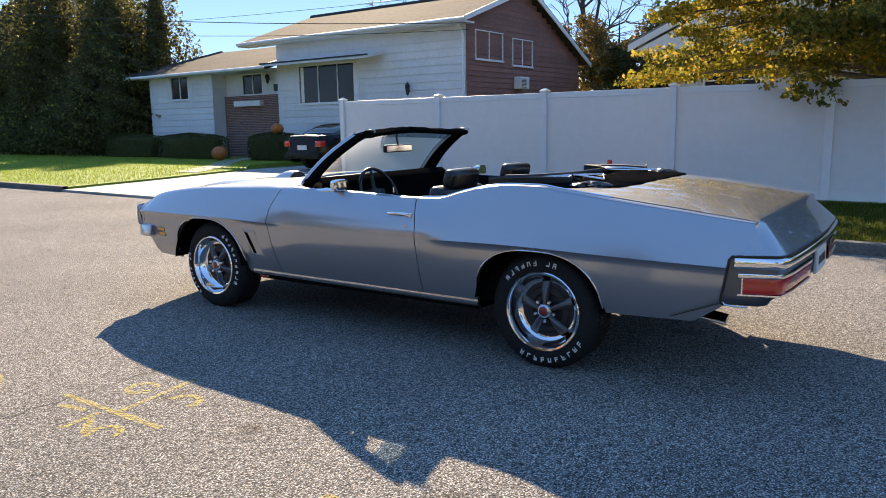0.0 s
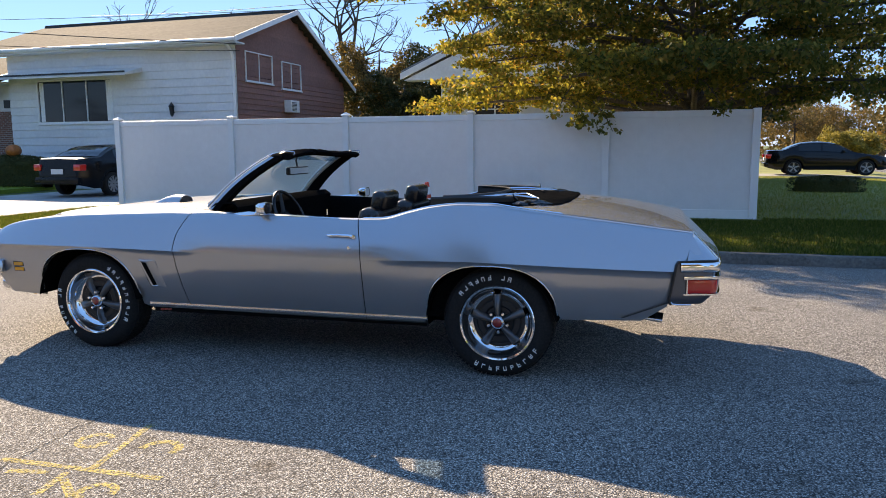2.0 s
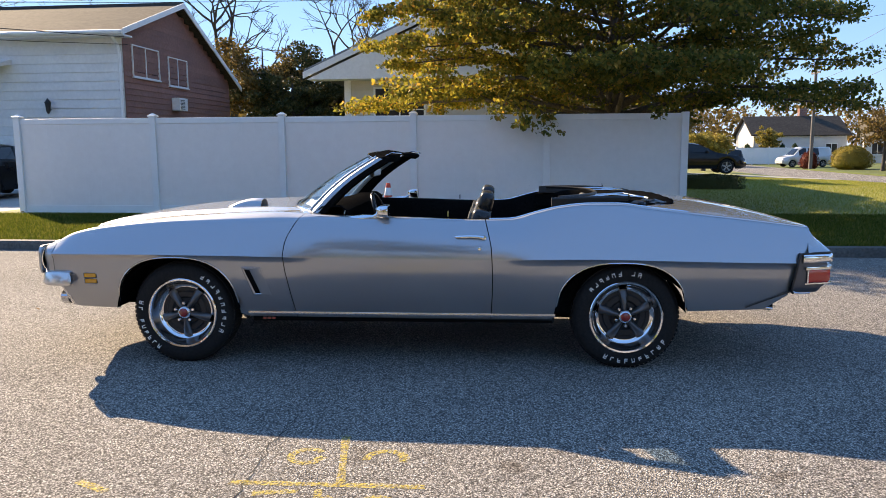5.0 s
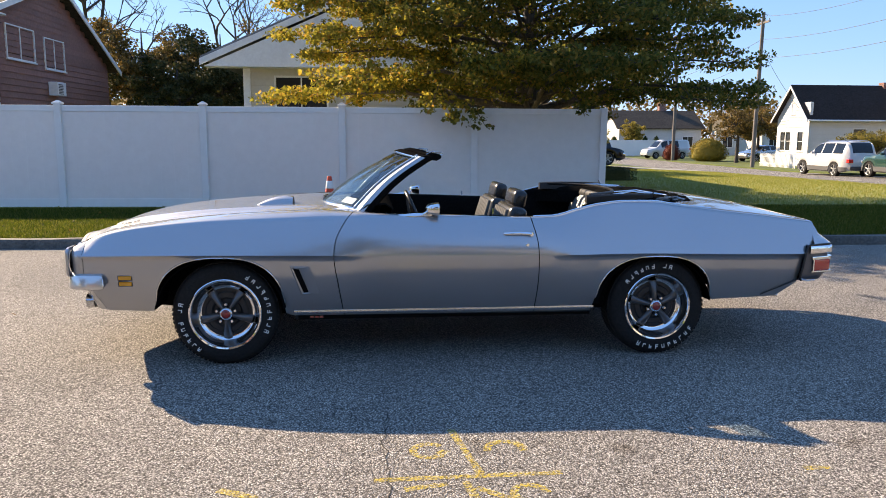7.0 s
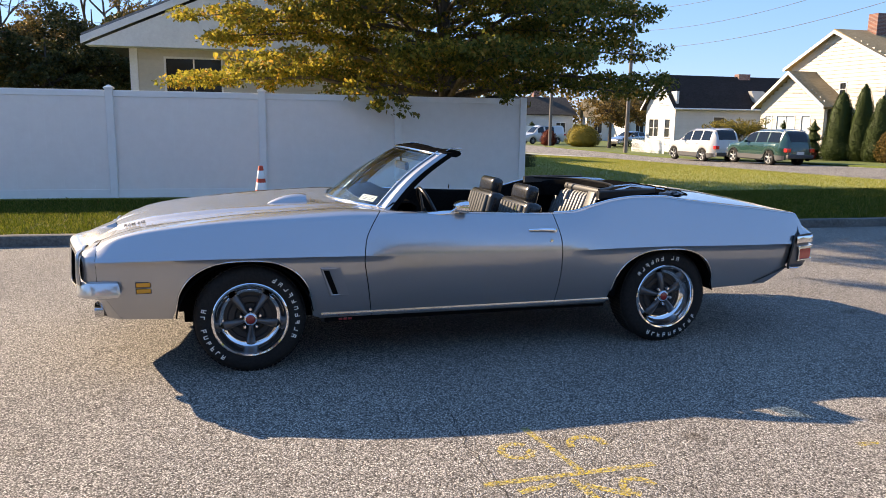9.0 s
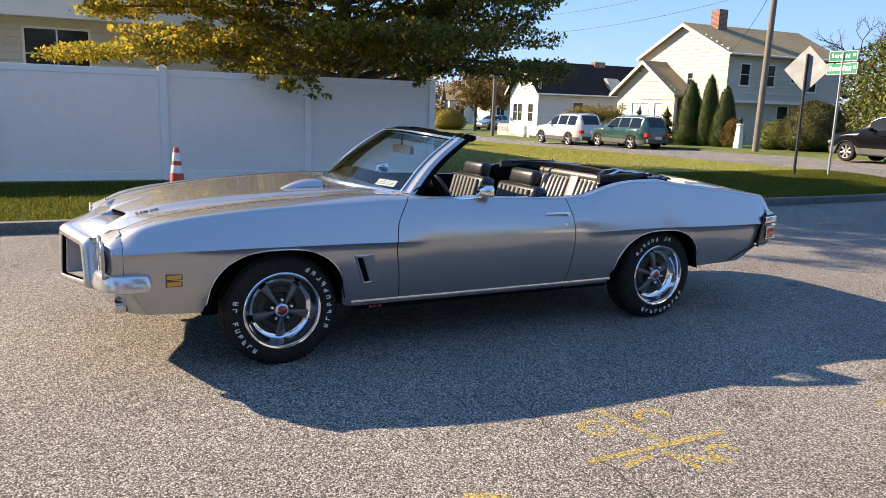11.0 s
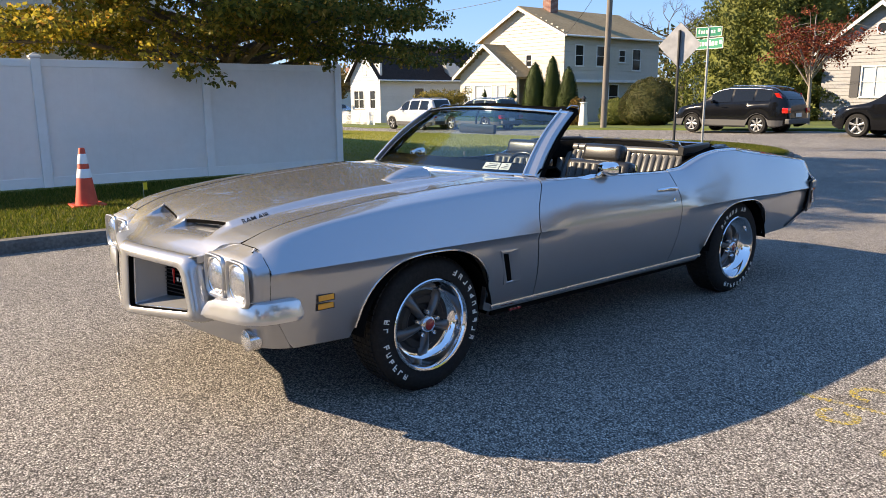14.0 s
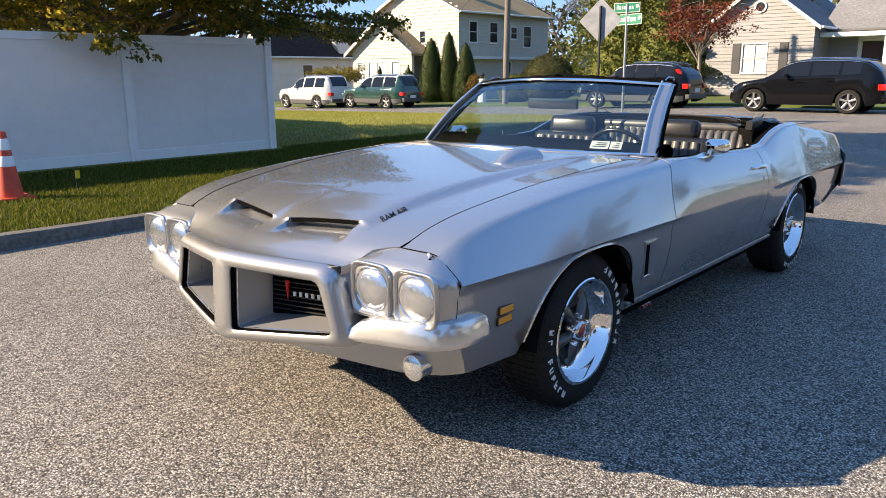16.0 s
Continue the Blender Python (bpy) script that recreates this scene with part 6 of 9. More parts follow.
for sign in (-1, 1):
    bm = B()
    rows = []
    for t in np.linspace(-0.02, 1.02, 10):
        p, q = screen(sign, t), screen(sign * 0.95, t)
        o = Vector((0.055, 0, 0.012))
        rows.append([q + Vector((-0.012, 0, 0.010)), p + Vector((-0.008, sign * 0.012, 0.008)), p + Vector((0.02, sign * 0.02, 0.0)), p + Vector((0.055, sign * 0.012, -0.008)), p + Vector((0.06, -sign * 0.02, -0.012)), q + Vector((0.0, 0, -0.006))])
    sheet(bm, rows, closed=True)
    post = part("windscreen_pillar", normals(bm), SILVER, convertible, "silver windscreen pillar", smooth=30)
    bm = B()
    sheet(bm, [[r[2] + Vector((0.003, sign * 0.003, 0)), r[3] + Vector((0.004, sign * 0.003, 0)), r[4] + Vector((0.006, -sign * 0.003, 0)), r[5] + Vector((0.004, -sign * 0.004, -0.004))] for r in rows])
    part("pillar_trim", normals(bm), BLACK_CLOTH, post, "black inner trim", solid=0.006)
    bm = B()
    tube(bm, [r[0] + Vector((-0.003, 0, 0.004)) for r in rows], 0.006, 6)
    part("pillar_moulding", bm, SILVER_BRIGHT, post, "bright moulding", smooth=60)
ks = np.linspace(-1.02, 1.02, 33)
bm = B()
rows = []
for k in ks:
    p = screen(k, 1.0)
    rows.append([p + Vector((-0.02, 0, -0.008)), p + Vector((-0.008, 0, 0.012)), p + Vector((0.03, 0, 0.020)), p + Vector((0.075, 0, 0.016)), p + Vector((0.08, 0, -0.006)), p + Vector((0.02, 0, -0.018))])
sheet(bm, rows, closed=True)
bm.faces.new([bm.verts.new(v) for v in rows[0]])
bm.faces.new([bm.verts.new(v) for v in rows[-1]])
part("header_rail", normals(bm), BLACK_CLOTH, convertible, "black vinyl header rail", smooth=40)
bm = B()
tube(bm, [screen(k, 1.0) + Vector((-0.020, 0, 0.004)) for k in ks], 0.008, 6)
part("header_moulding", bm, CHROME, convertible, "chrome header moulding", smooth=60)
bm = B()
tube(bm, [screen(k, 0.0) + Vector((-0.010, 0, 0.004)) for k in ks], 0.008, 6)
part("cowl_moulding", bm, CHROME, convertible, smooth=60)
for sign in (-1, 1):
    bm = B()
    rows = []
    for u in np.linspace(0.06, 0.94, 12):
        p = screen(sign * u, 1.0)
        wave = 0.006 * math.sin(9 * u) + 0.004 * math.sin(23 * u)
        rows.append([p + Vector((0.055, 0, 0.022)), p + Vector((0.10, 0, 0.024 + wave)), p + Vector((0.150, 0, 0.016 + wave)), p + Vector((0.163, 0, 0.006)), p + Vector((0.156, 0, -0.012 + wave)), p + Vector((0.130, 0, -0.020)), p + Vector((0.07, 0, -0.014))])
    sheet(bm, rows, closed=True)
    bm.faces.new([bm.verts.new(v) for v in rows[0]])
    bm.faces.new([bm.verts.new(v) for v in rows[-1]])
    visor = part("sun_visor", normals(bm), BLACK_CLOTH, convertible, "black sun visor", smooth=50)
    bm = B()
    p = screen(sign * 0.93, 1.0)
    tube(bm, [p + Vector((0.06, 0, 0.020)), p + Vector((0.10, 0, 0.040)), p + Vector((0.165, 0, 0.036)), p + Vector((0.172, 0, 0.026)), p + Vector((0.15, 0, 0.008)), p + Vector((0.09, 0, 0.004))], 0.004, 6)
    part("visor_rod", bm, WORN_CHROME, visor, "bent bright visor rod", smooth=60)
# inner mirror
bm = B()
box(bm, 1.115, 1.145, -0.155, 0.175, 1.172, 1.232)
im = part("inner_mirror", bevelled(bm, 0.012, 2), BLACK_TRIM, convertible, "rear-view mirror", smooth=40)
bm = B()
box(bm, 1.1455, 1.1475, -0.143, 0.163, 1.181, 1.223)
part("mirror_glass", bm, CHROME, im)
bm = B()
tube(bm, [(1.125, 0.02, 1.230), (1.12, 0.01, 1.28), (1.14, 0, 1.325)], 0.007, 6)
part("mirror_stalk", bm, BLACK_TRIM, im)
# labels stuck inside the glass, low on the driver's side
for k0, k1, label in ((-0.745, -0.635, "white paper label"), (-0.82, -0.752, "white paper label")):
    bm = B()
    sheet(bm, [[screen(k, t) + Vector((0.010, 0, -0.006)) for k in np.linspace(k0, k1, 4)] for t in (0.07, 0.16)])
    sticker = part("windscreen_label", normals(bm), WHITE_PAPER, convertible, label, solid=0.001)
    bm = B()
    for r in range(3):
        sheet(bm, [[screen(k, t) + Vector((0.0075, 0, -0.0045)) for k in np.linspace(k0 + 0.015, k1 - 0.015 - 0.01 * r, 3)] for t in (0.09 + 0.022 * r, 0.097 + 0.022 * r)])
    part("label_bar", normals(bm), GUNMETAL, sticker)
# door mirrors
for sign in (-1, 1):
    bm = B()
    y = -sign * 0.0 + sign * 0.815
    tube(bm, [(1.08, sign * 0.865, 0.948), (1.20, sign * 0.868, 0.952), (1.28, sign * 0.87, 0.956)], [0.010, 0.020, 0.012], 10, flat=0.6)
    tube(bm, [(1.25, sign * 0.87, 0.952), (1.285, sign * 0.875, 0.975), (1.30, sign * 0.878, 0.99)], 0.010, 8)
    mir = part("door_mirror", bm, CHROME, convertible, "chrome bullet door mirror", smooth=60)
    bm = B()
    oval = lambda dx, w, h: [Vector((1.325 + dx, sign * 0.885 + w * math.copysign(abs(math.cos(a)) ** 0.55, math.cos(a)), 0.992 + h * math.copysign(abs(math.sin(a)) ** 0.55, math.sin(a)))) for a in [2 * math.pi * k / 28 for k in range(28)]]
    sheet(bm, [oval(-0.055, 0.010, 0.008), oval(-0.048, 0.032, 0.022), oval(-0.025, 0.052, 0.034), oval(0.005, 0.060, 0.039), oval(0.028, 0.060, 0.039), oval(0.030, 0.052, 0.033)], closed=True)
    part("mirror_shell", normals(bm), CHROME, mir, smooth=50)
    bm = B()
    bm.faces.new([bm.verts.new(v) for v in oval(0.027, 0.053, 0.034)])
    part("mirror_glass", normals(bm), CHROME, mir)

# ---- wheels ----
def wheel(x, sign, front):
    w = thing_part("wheel", x, sign)
    # built with the outside towards -y, radius in x and z
    bm = B()
    R = 0.330
    prof = [(0.205, 0.10), (0.222, 0.112), (0.262, 0.118), (0.298, 0.112), (0.316, 0.098), (0.327, 0.075), (R, 0.05), (R, -0.05), (0.327, -0.075), (0.316, -0.098), (0.298, -0.112), (0.262, -0.118), (0.222, -0.112), (0.205, -0.10)]
    lathe(bm, [(r, -h) for r, h in prof], 56, "y")
    tyre = part("tyre", normals(bm), RUBBER, w, "black tyre with raised white sidewall marks", smooth=40)
    bm = B()
    for k in range(72):
        a = 2 * math.pi * k / 72
        for h in (-0.06, -0.02, 0.02, 0.06):
            m = Matrix.Rotation(-a, 4, "Y") @ Matrix.Translation((R, h, 0))
            box(bm, -0.004, 0.004, -0.017, 0.017, -0.010, 0.010, m)
    tagged(part("tread_block", bm, RUBBER, tyre), kind="stuff")
    # plain raised bars where the sidewall lettering runs
    bm = B()
    rnd = random.Random(4)
    for start, count, r, size in ((-24, 10, 0.277, 0.026), (166, 9, 0.277, 0.026)):
        for k in range(count):
            if count == 9 and k == 2:
                continue
            a = radians(start + TYRE_TURN[front] + k * (9.2 if count == 10 else 8.4))
            m = Matrix.Rotation(-a, 4, "Y") @ Matrix.Translation((r, -0.1175, 0))
            tall = size * (0.5 if k % 3 else 0.58)
            t = 0.0022
            box(bm, -tall, tall, -0.0025, 0.001, -0.0105, -0.0065, m)
            if k % 2:
                box(bm, -tall, -tall + 0.006, -0.0025, 0.001, -0.0065, 0.009, m)
            else:
                box(bm, tall - 0.006, tall, -0.0025, 0.001, -0.0065, 0.009, m)
            if k % 3 != 1:
                box(bm, -0.003, 0.003, -0.0025, 0.001, -0.0065, 0.008, m)
            if k % 4 == 0:
                box(bm, -tall, tall, -0.0025, 0.001, 0.0055, 0.009, m)
    tagged(part("sidewall_mark", bm, WHITE_INK, tyre, "raised white sidewall marks"), kind="stuff")
    bm = B()
    lathe(bm, [(0.224, -0.108), (0.228, -0.117), (0.223, -0.121), (0.214, -0.119), (0.208, -0.110), (0.202, -0.090), (0.188, -0.055), (0.172, -0.040), (0.160, -0.038)], 56, "y")
    part("trim_ring", normals(bm), CHROME, w, "chrome trim ring", smooth=40)
    bm = B()
    lathe(bm, [(0.0001, -0.036), (0.085, -0.036), (0.098, -0.048), (0.128, -0.048), (0.138, -0.036), (0.165, -0.036), (0.205, 0.0), (0.205, 0.10), (0.0001, 0.10)], 40, "y")
    part("rim", normals(bm), GUNMETAL, w, "dark grey rim", smooth=40)
    for k in range(5):
        a = math.radians(90 + 72 * k + SPOKE_TURN[front])
        bm = B()
        rows = []
        for r, hw, h in ((0.030, 0.010, -0.080), (0.06, 0.011, -0.082), (0.10, 0.016, -0.077), (0.14, 0.022, -0.064), (0.166, 0.026, -0.050)):
            rows.append([Vector((r, h + 0.03, -hw - 0.008)), Vector((r, h + 0.006, -hw)), Vector((r, h, -hw * 0.55)), Vector((r, h - 0.002, 0)), Vector((r, h, hw * 0.55)), Vector((r, h + 0.006, hw)), Vector((r, h + 0.03, hw + 0.008))])
        sheet(bm, rows)
        for v in bm.verts:
            v.co = Matrix.Rotation(-a, 4, "Y") @ v.co
        part("spoke", normals(bm), SPOKE, w, "silver-grey wheel spoke", smooth=40, solid=0.004)
        b2 = a + math.radians(36)
        bm = B()
        c = Vector((0.060 * math.cos(b2), 0, 0.060 * math.sin(b2)))
        tube(bm, [c + Vector((0, -0.05, 0)), c + Vector((0, -0.092, 0)), c + Vector((0, -0.098, 0))], [0.011, 0.011, 0.007], 8)
        part("wheel_nut", bm, CHROME, w, "chrome wheel nut", smooth=40)
    bm = B()
    lathe(bm, [(0.042, -0.05), (0.042, -0.088), (0.034, -0.098), (0.028, -0.100)], 28, "y")
    cap = part("hub_cap", normals(bm), WORN_CHROME, w, smooth=40)
    bm = B()
    lathe(bm, [(0.0001, -0.104), (0.024, -0.102), (0.029, -0.098)], 24, "y")
    part("cap_centre", normals(bm), RED_CAP, cap, "red hub centre", smooth=60)
    return w


def thing_part(name, x, sign):
    ob = new(name)
    ob.parent = convertible
    ob.empty_display_size = 0.05
    ob.matrix_basis = pose(x, sign * 0.782, 0.330, 0, 0, 0 if sign < 0 else 180)
    return ob


TYRE_TURN = {True: 0.0, False: 268.0}
SPOKE_TURN = {True: 180.0, False: 4.0}
for x, front in ((0.0, True), (2.83, False)):
    for sign in (-1, 1):
        wheel(x, sign, front)

# ---- cabin ----
bm = B()
box(bm, 0.62, 2.75, -0.80, 0.80, 0.33, 0.38)
part("cabin_floor", bm, BLACK_CLOTH, convertible, "black carpet")
for sign in (-1, 1):
    bm = B()
    rows = []
    for x in np.linspace(0.78, 2.95, 26):
        z = CROWN(x) - 0.004
        yo = side_y(x, CROWN(x)) - 0.006
        rows.append([Vector((x, sign * yo, z)), Vector((x, sign * (yo - 0.03), z + 0.004)), Vector((x, sign * (yo - 0.05), z - 0.02)), Vector((x, sign * (yo - 0.055), z - 0.25)), Vector((x, sign * (yo - 0.04), 0.38))])
    sheet(bm, rows, flip=sign < 0)
    part("door_card", normals(bm), BLACK_CLOTH, convertible, "black vinyl door and side trim", smooth=40, solid=0.01)
    bm = B()
    tube(bm, [(x, sign * (side_y(x, CROWN(x)) - 0.002), CROWN(x) + 0.001) for x in np.linspace(1.98, 3.2, 30)], 0.006, 6)
    part("belt_moulding", bm, CHROME, convertible, "bright belt moulding", smooth=60)
    bm = B()
    tube(bm, [(1.72, sign * 0.80, 0.95), (1.72, sign * 0.80, 0.985)], 0.005, 6)
    part("lock_knob", bm, CHROME, convertible)
# dashboard with round dials
bm = B()
rows = []
for y in np.linspace(-0.76, 0.76, 21):
    k = (y / 0.76) ** 2
    rows.append([Vector((0.72 + 0.14 * k, y, 0.978)), Vector((0.90, y, 1.012)), Vector((1.02, y, 1.018)), Vector((1.07, y, 0.985)), Vector((1.045, y, 0.90)), Vector((1.02, y, 0.80)), Vector((1.0, y, 0.66))])
sheet(bm, rows)
dash = part("dashboard", normals(bm), BLACK_CLOTH, convertible, "black padded dashboard", smooth=50, solid=0.01)
for y in (-0.56, -0.40, -0.24, -0.10):
    bm = B()
    tube(bm, [(1.035, y, 0.868), (1.052, y, 0.872)], 0.055 if y in (-0.40, -0.24) else 0.04, 22)
    part("dial", bm, GUNMETAL, dash, "round grey-rimmed dial", smooth=40)
# steering wheel
bm = B()
sc, sn = Vector((1.25, -0.37, 0.895)), Vector((0.90, 0, 0.42)).normalized()
su, sv = Vector((0, 1, 0)), sn.cross(Vector((0, 1, 0)))
tube(bm, [sc + (su * math.cos(a) + sv * math.sin(a)) * 0.188 for a in [2 * math.pi * k / 36 for k in range(37)]], 0.013, 8)
steer = part("steering_wheel", bm, BLACK_VINYL, convertible, "black steering wheel", smooth=60)
bm = B()
for a in (radians(90), radians(210), radians(330)):
    tube(bm, [sc - sn * 0.05, sc + (su * math.cos(a) + sv * math.sin(a)) * 0.185], [0.018, 0.010], 8, flat=0.4)
part("steering_spoke", bm, GUNMETAL, steer, "dark steering wheel spokes", smooth=60)
bm = B()
tube(bm, [sc - sn * 0.30, sc - sn * 0.04, sc - sn * 0.02], [0.03, 0.035, 0.05], 14)
part("steering_column", bm, BLACK_VINYL, steer, smooth=40)


def cushion(bm, x0, x1, y0, y1, z0, z1, r=0.03, m=None):
    b = B()
    box(b, x0, x1, y0, y1, z0, z1)
    bevelled(b, r, 3)
    if m is not None:
        for v in b.verts:
            v.co = m @ v.co
    tmp = bpy.data.meshes.new("tmp")
    b.to_mesh(tmp)
    b.free()
    bm.from_mesh(tmp)
    bpy.data.meshes.remove(tmp)
    return bm


for sign in (-1, 1):
    seat = new("front_seat")
    seat.parent = convertible
    seat.matrix_basis = pose(0, sign * 0.37, 0)
    seat["label"] = "black vinyl bucket seat with pleated cushions"
    bm = cushion(B(), 1.35, 1.90, -0.27, 0.27, 0.42, 0.58, 0.05)
    part("seat_cushion", bm, BLACK_VINYL, seat, smooth=60)
    lean = pose(1.82, 0, 0.52, 0, 14, 0)
    bm = cushion(B(), -0.06, 0.07, -0.27, 0.27, 0.0, 0.47, 0.05, lean)
    part("seat_back", bm, BLACK_VINYL, seat, smooth=60)
    bm = B()
    for k in range(7):
        y = -0.18 + 0.06 * k
        tube(bm, [lean @ Vector((-0.050, y, 0.05)), lean @ Vector((-0.058, y, 0.25)), lean @ Vector((-0.050, y, 0.43))], 0.032, 10)
    part("seat_pleat", bm, PLEAT_VINYL, seat, "pleats with their sheen put into the grey", smooth=60)
    head = pose(1.945, 0, 0.96, 0, 12, 0)
    bm = cushion(B(), -0.050, 0.050, -0.165, 0.165, -0.012, 0.126, 0.044, head)
    rest = part("headrest", bm, BLACK_VINYL, seat, "padded black headrest", smooth=60)
    bm = B()
    tube(bm, [head @ Vector((0, 0, 0.02)), head @ Vector((0, 0, -0.05))], 0.008, 8)
    part("headrest_post", bm, CHROME, rest)
bm = cushion(B(), 2.22, 2.60, -0.66, 0.66, 0.45, 0.62, 0.05)
part("rear_seat", bm, BLACK_VINYL, convertible, "black vinyl rear bench", smooth=60)
lean = pose(2.60, 0, 0.58, 0, 20, 0)
bm = cushion(B(), -0.05, 0.08, -0.66, 0.66, 0.0, 0.44, 0.04, lean)
rear_back = part("rear_backrest", bm, BLACK_VINYL, convertible, "black vinyl rear backrest", smooth=60)
for side_, count in ((-1, 9), (1, 9)):
    for k in range(count):
        bm = B()
        y = side_ * (0.10 + 0.45 * k / (count - 1))
        tube(bm, [lean @ Vector((-0.036, y, 0.02)), lean @ Vector((-0.046, y, 0.2)), lean @ Vector((-0.040, y, 0.36)), lean @ Vector((-0.022, y, 0.395))], 0.031, 8)
        part("pleat", bm, PLEAT_VINYL, rear_back, smooth=60)
for y0, y1 in ((-0.655, -0.585), (-0.065, 0.065), (0.585, 0.655)):
    bm = cushion(B(), -0.068, -0.02, y0, y1, 0.02, 0.42, 0.02, lean)
    part("plain_bolster", bm, PLEAT_VINYL, rear_back, "plain bolster between the pleats, its sheen put into the grey", smooth=60)
bm = cushion(B(), -0.066, 0.09, -0.655, 0.655, 0.395, 0.452, 0.024, lean)
part("top_roll", bm, PLEAT_VINYL, rear_back, "plain rolled top edge", smooth=60)
bm = B()
box(bm, 1.05, 2.0, -0.09, 0.09, 0.38, 0.56)
part("centre_console", bevelled(bm, 0.02, 2), BLACK_VINYL, convertible, "black console", smooth=40)

# ---- folded top ----
bm = B()
rnd = random.Random(7)
rows = []
for k in range(61):
    u = -1 + 2 * k / 60
    y = 0.725 * math.copysign(abs(u) ** 0.8, u)
    drop = 0.030 * abs(u) ** 5
    bow = 0.42 * abs(u) ** 3.5
    x0, x1 = 2.80 - bow * 1.05, 3.23 - 0.02 * u * u - 0.14 * abs(u)**4
    j = lambda s: s * (noise.noise((u * 7, s * 90, 3)) * 1.0)
    rows.append([Vector((x0, y, 0.90)), Vector((x0 - 0.02 + j(0.01), y, 1.00 + j(0.012))), Vector((x0 + 0.03, y, 1.044 - drop + j(0.014))), Vector((x0 + 0.14, y, 1.040 - drop + j(0.018))), Vector((x0 * 0.5 + x1 * 0.5, y, 1.038 - drop + j(0.02))), Vector((x1 - 0.1, y, 1.034 - drop + j(0.014))), Vector((x1 - 0.02, y, 1.032 - drop + j(0.008))), Vector((x1, y, 1.01))])
sheet(bm, rows)
fold = part("folded_top", normals(bm), BLACK_CLOTH, convertible, "black cloth top folded down behind the seats", smooth=50, solid=0.01)
for sign in (-1, 1):
    bm = B()
    # deep black side rail, slightly bowed, lying on the body's edge
    rows = []
    for t in np.linspace(0, 1, 12):
        x, y, sag = 2.375 + 0.50 * t, sign * (0.692 - 0.10 * t * t), 0.006 * math.sin(math.pi * t)
        top_ = 1.062 + 0.004 * t + sag
        rows.append([Vector((x, y + sign * 0.016, 1.005)), Vector((x, y + sign * 0.020, top_ - 0.010)), Vector((x, y + sign * 0.012, top_)), Vector((x, y - sign * 0.020, top_ - 0.002)), Vector((x, y - sign * 0.026, 1.01))])
    sheet(bm, rows, closed=True)
    for end_ in (rows[0], rows[-1]):
        bm.faces.new([bm.verts.new(v) for v in end_])
    part("top_rail", normals(bm), BLACK_TRIM, fold, "black folded roof side rail", smooth=40)
    bm = B()
    tube(bm, [(2.885, sign * 0.55, 1.045), (2.879, sign * 0.60, 1.060), (2.876, sign * 0.62, 1.084)], [0.010, 0.006, 0.003], 6)
    part("rail_latch", bm, BLACK_TRIM, fold, "small upright latch pin", smooth=60)
    # crumpled cloth at the corner of the well
    bm = B()
    rows = []
    for a in range(15):
        row = []
        for b in range(25):
            u, v = a / 14, 2 * math.pi * b / 24
            r = math.sin(math.pi * min(0.97, max(0.03, u))) ** 0.55
            crease = 0.40 * noise.noise((u * 5.5, math.cos(v) * 2.2, math.sin(v) * 2.2 + sign)) + 0.22 * noise.noise((u * 13, math.cos(v) * 5, math.sin(v) * 5))
            r *= 1 + crease
            row.append(Vector((2.87 + 0.25 * u, sign * (0.645 - 0.05 * u + 0.062 * r * math.cos(v)), 1.018 + 0.030 * r * math.sin(v))))
        rows.append(row)
    sheet(bm, rows)
    part("crumpled_cloth", normals(bm), SHINY_CLOTH, fold, "crumpled shiny black cloth", smooth=25)
    bm = B()
    tube(bm, [(2.58, sign * 0.56, 1.050), (2.80, sign * 0.40, 1.066), (3.00, sign * 0.46, 1.050)], [0.009, 0.007, 0.007], 6, flat=0.6)
    tube(bm, [(2.70, sign * 0.30, 1.056), (2.90, sign * 0.22, 1.062), (3.02, sign * 0.50, 1.046)], 0.006, 6, flat=0.6)
    part("top_linkage", bm, WORN_CHROME, fold, "bright metal linkage bars", smooth=60)
bm = B()
tube(bm, [(2.73 - 0.30 * abs(k) ** 3, 0.60 * k, 1.058 + 0.006 * (1 - k * k)) for k in np.linspace(-1, 1, 21)], 0.012, 8, flat=0.7)
part("roof_bow", bm, BLACK_TRIM, fold, "black roof bow lying across the folded cloth", smooth=60)

# ---- houses across the side street ----
h3 = street_house("white_bungalow", 30.0, 45.8, -0.75, 12.0, 4.3, 3.45, 2.25, (SIDING_PLAIN, SHINGLE_DARK), "white bungalow with a dark brown roof and gable front",
                  windows=((0.55, 0.65, 1.25, 1.3), (1.3, 0.65, 1.25, 1.3), (2.9, 0.7, 1.25, 1.3), (1.9, 0.45, 3.85, 0.75)), side_windows=((3.2, 0.9, 1.3, 1.45), (7.6, 0.8, 1.6, 1.0), (9.2, 0.8, 1.6, 1.0)), row=0.24)
bm = B()
prism(bm, [(6.9, 3.45), (9.4, 3.45), (7.2, 4.75), (6.2, 4.75)], -0.05, 0.35)
part("roof_valley", normals(bm), SIDING_PLAIN, h3, "pale triangular cheek of the cross gable")
bm = B()
box(bm, 6.4, 7.4, 1.9, 2.5, 5.3, 6.1)
part("chimney", bm, BRICK, h3, "low brick chimney")

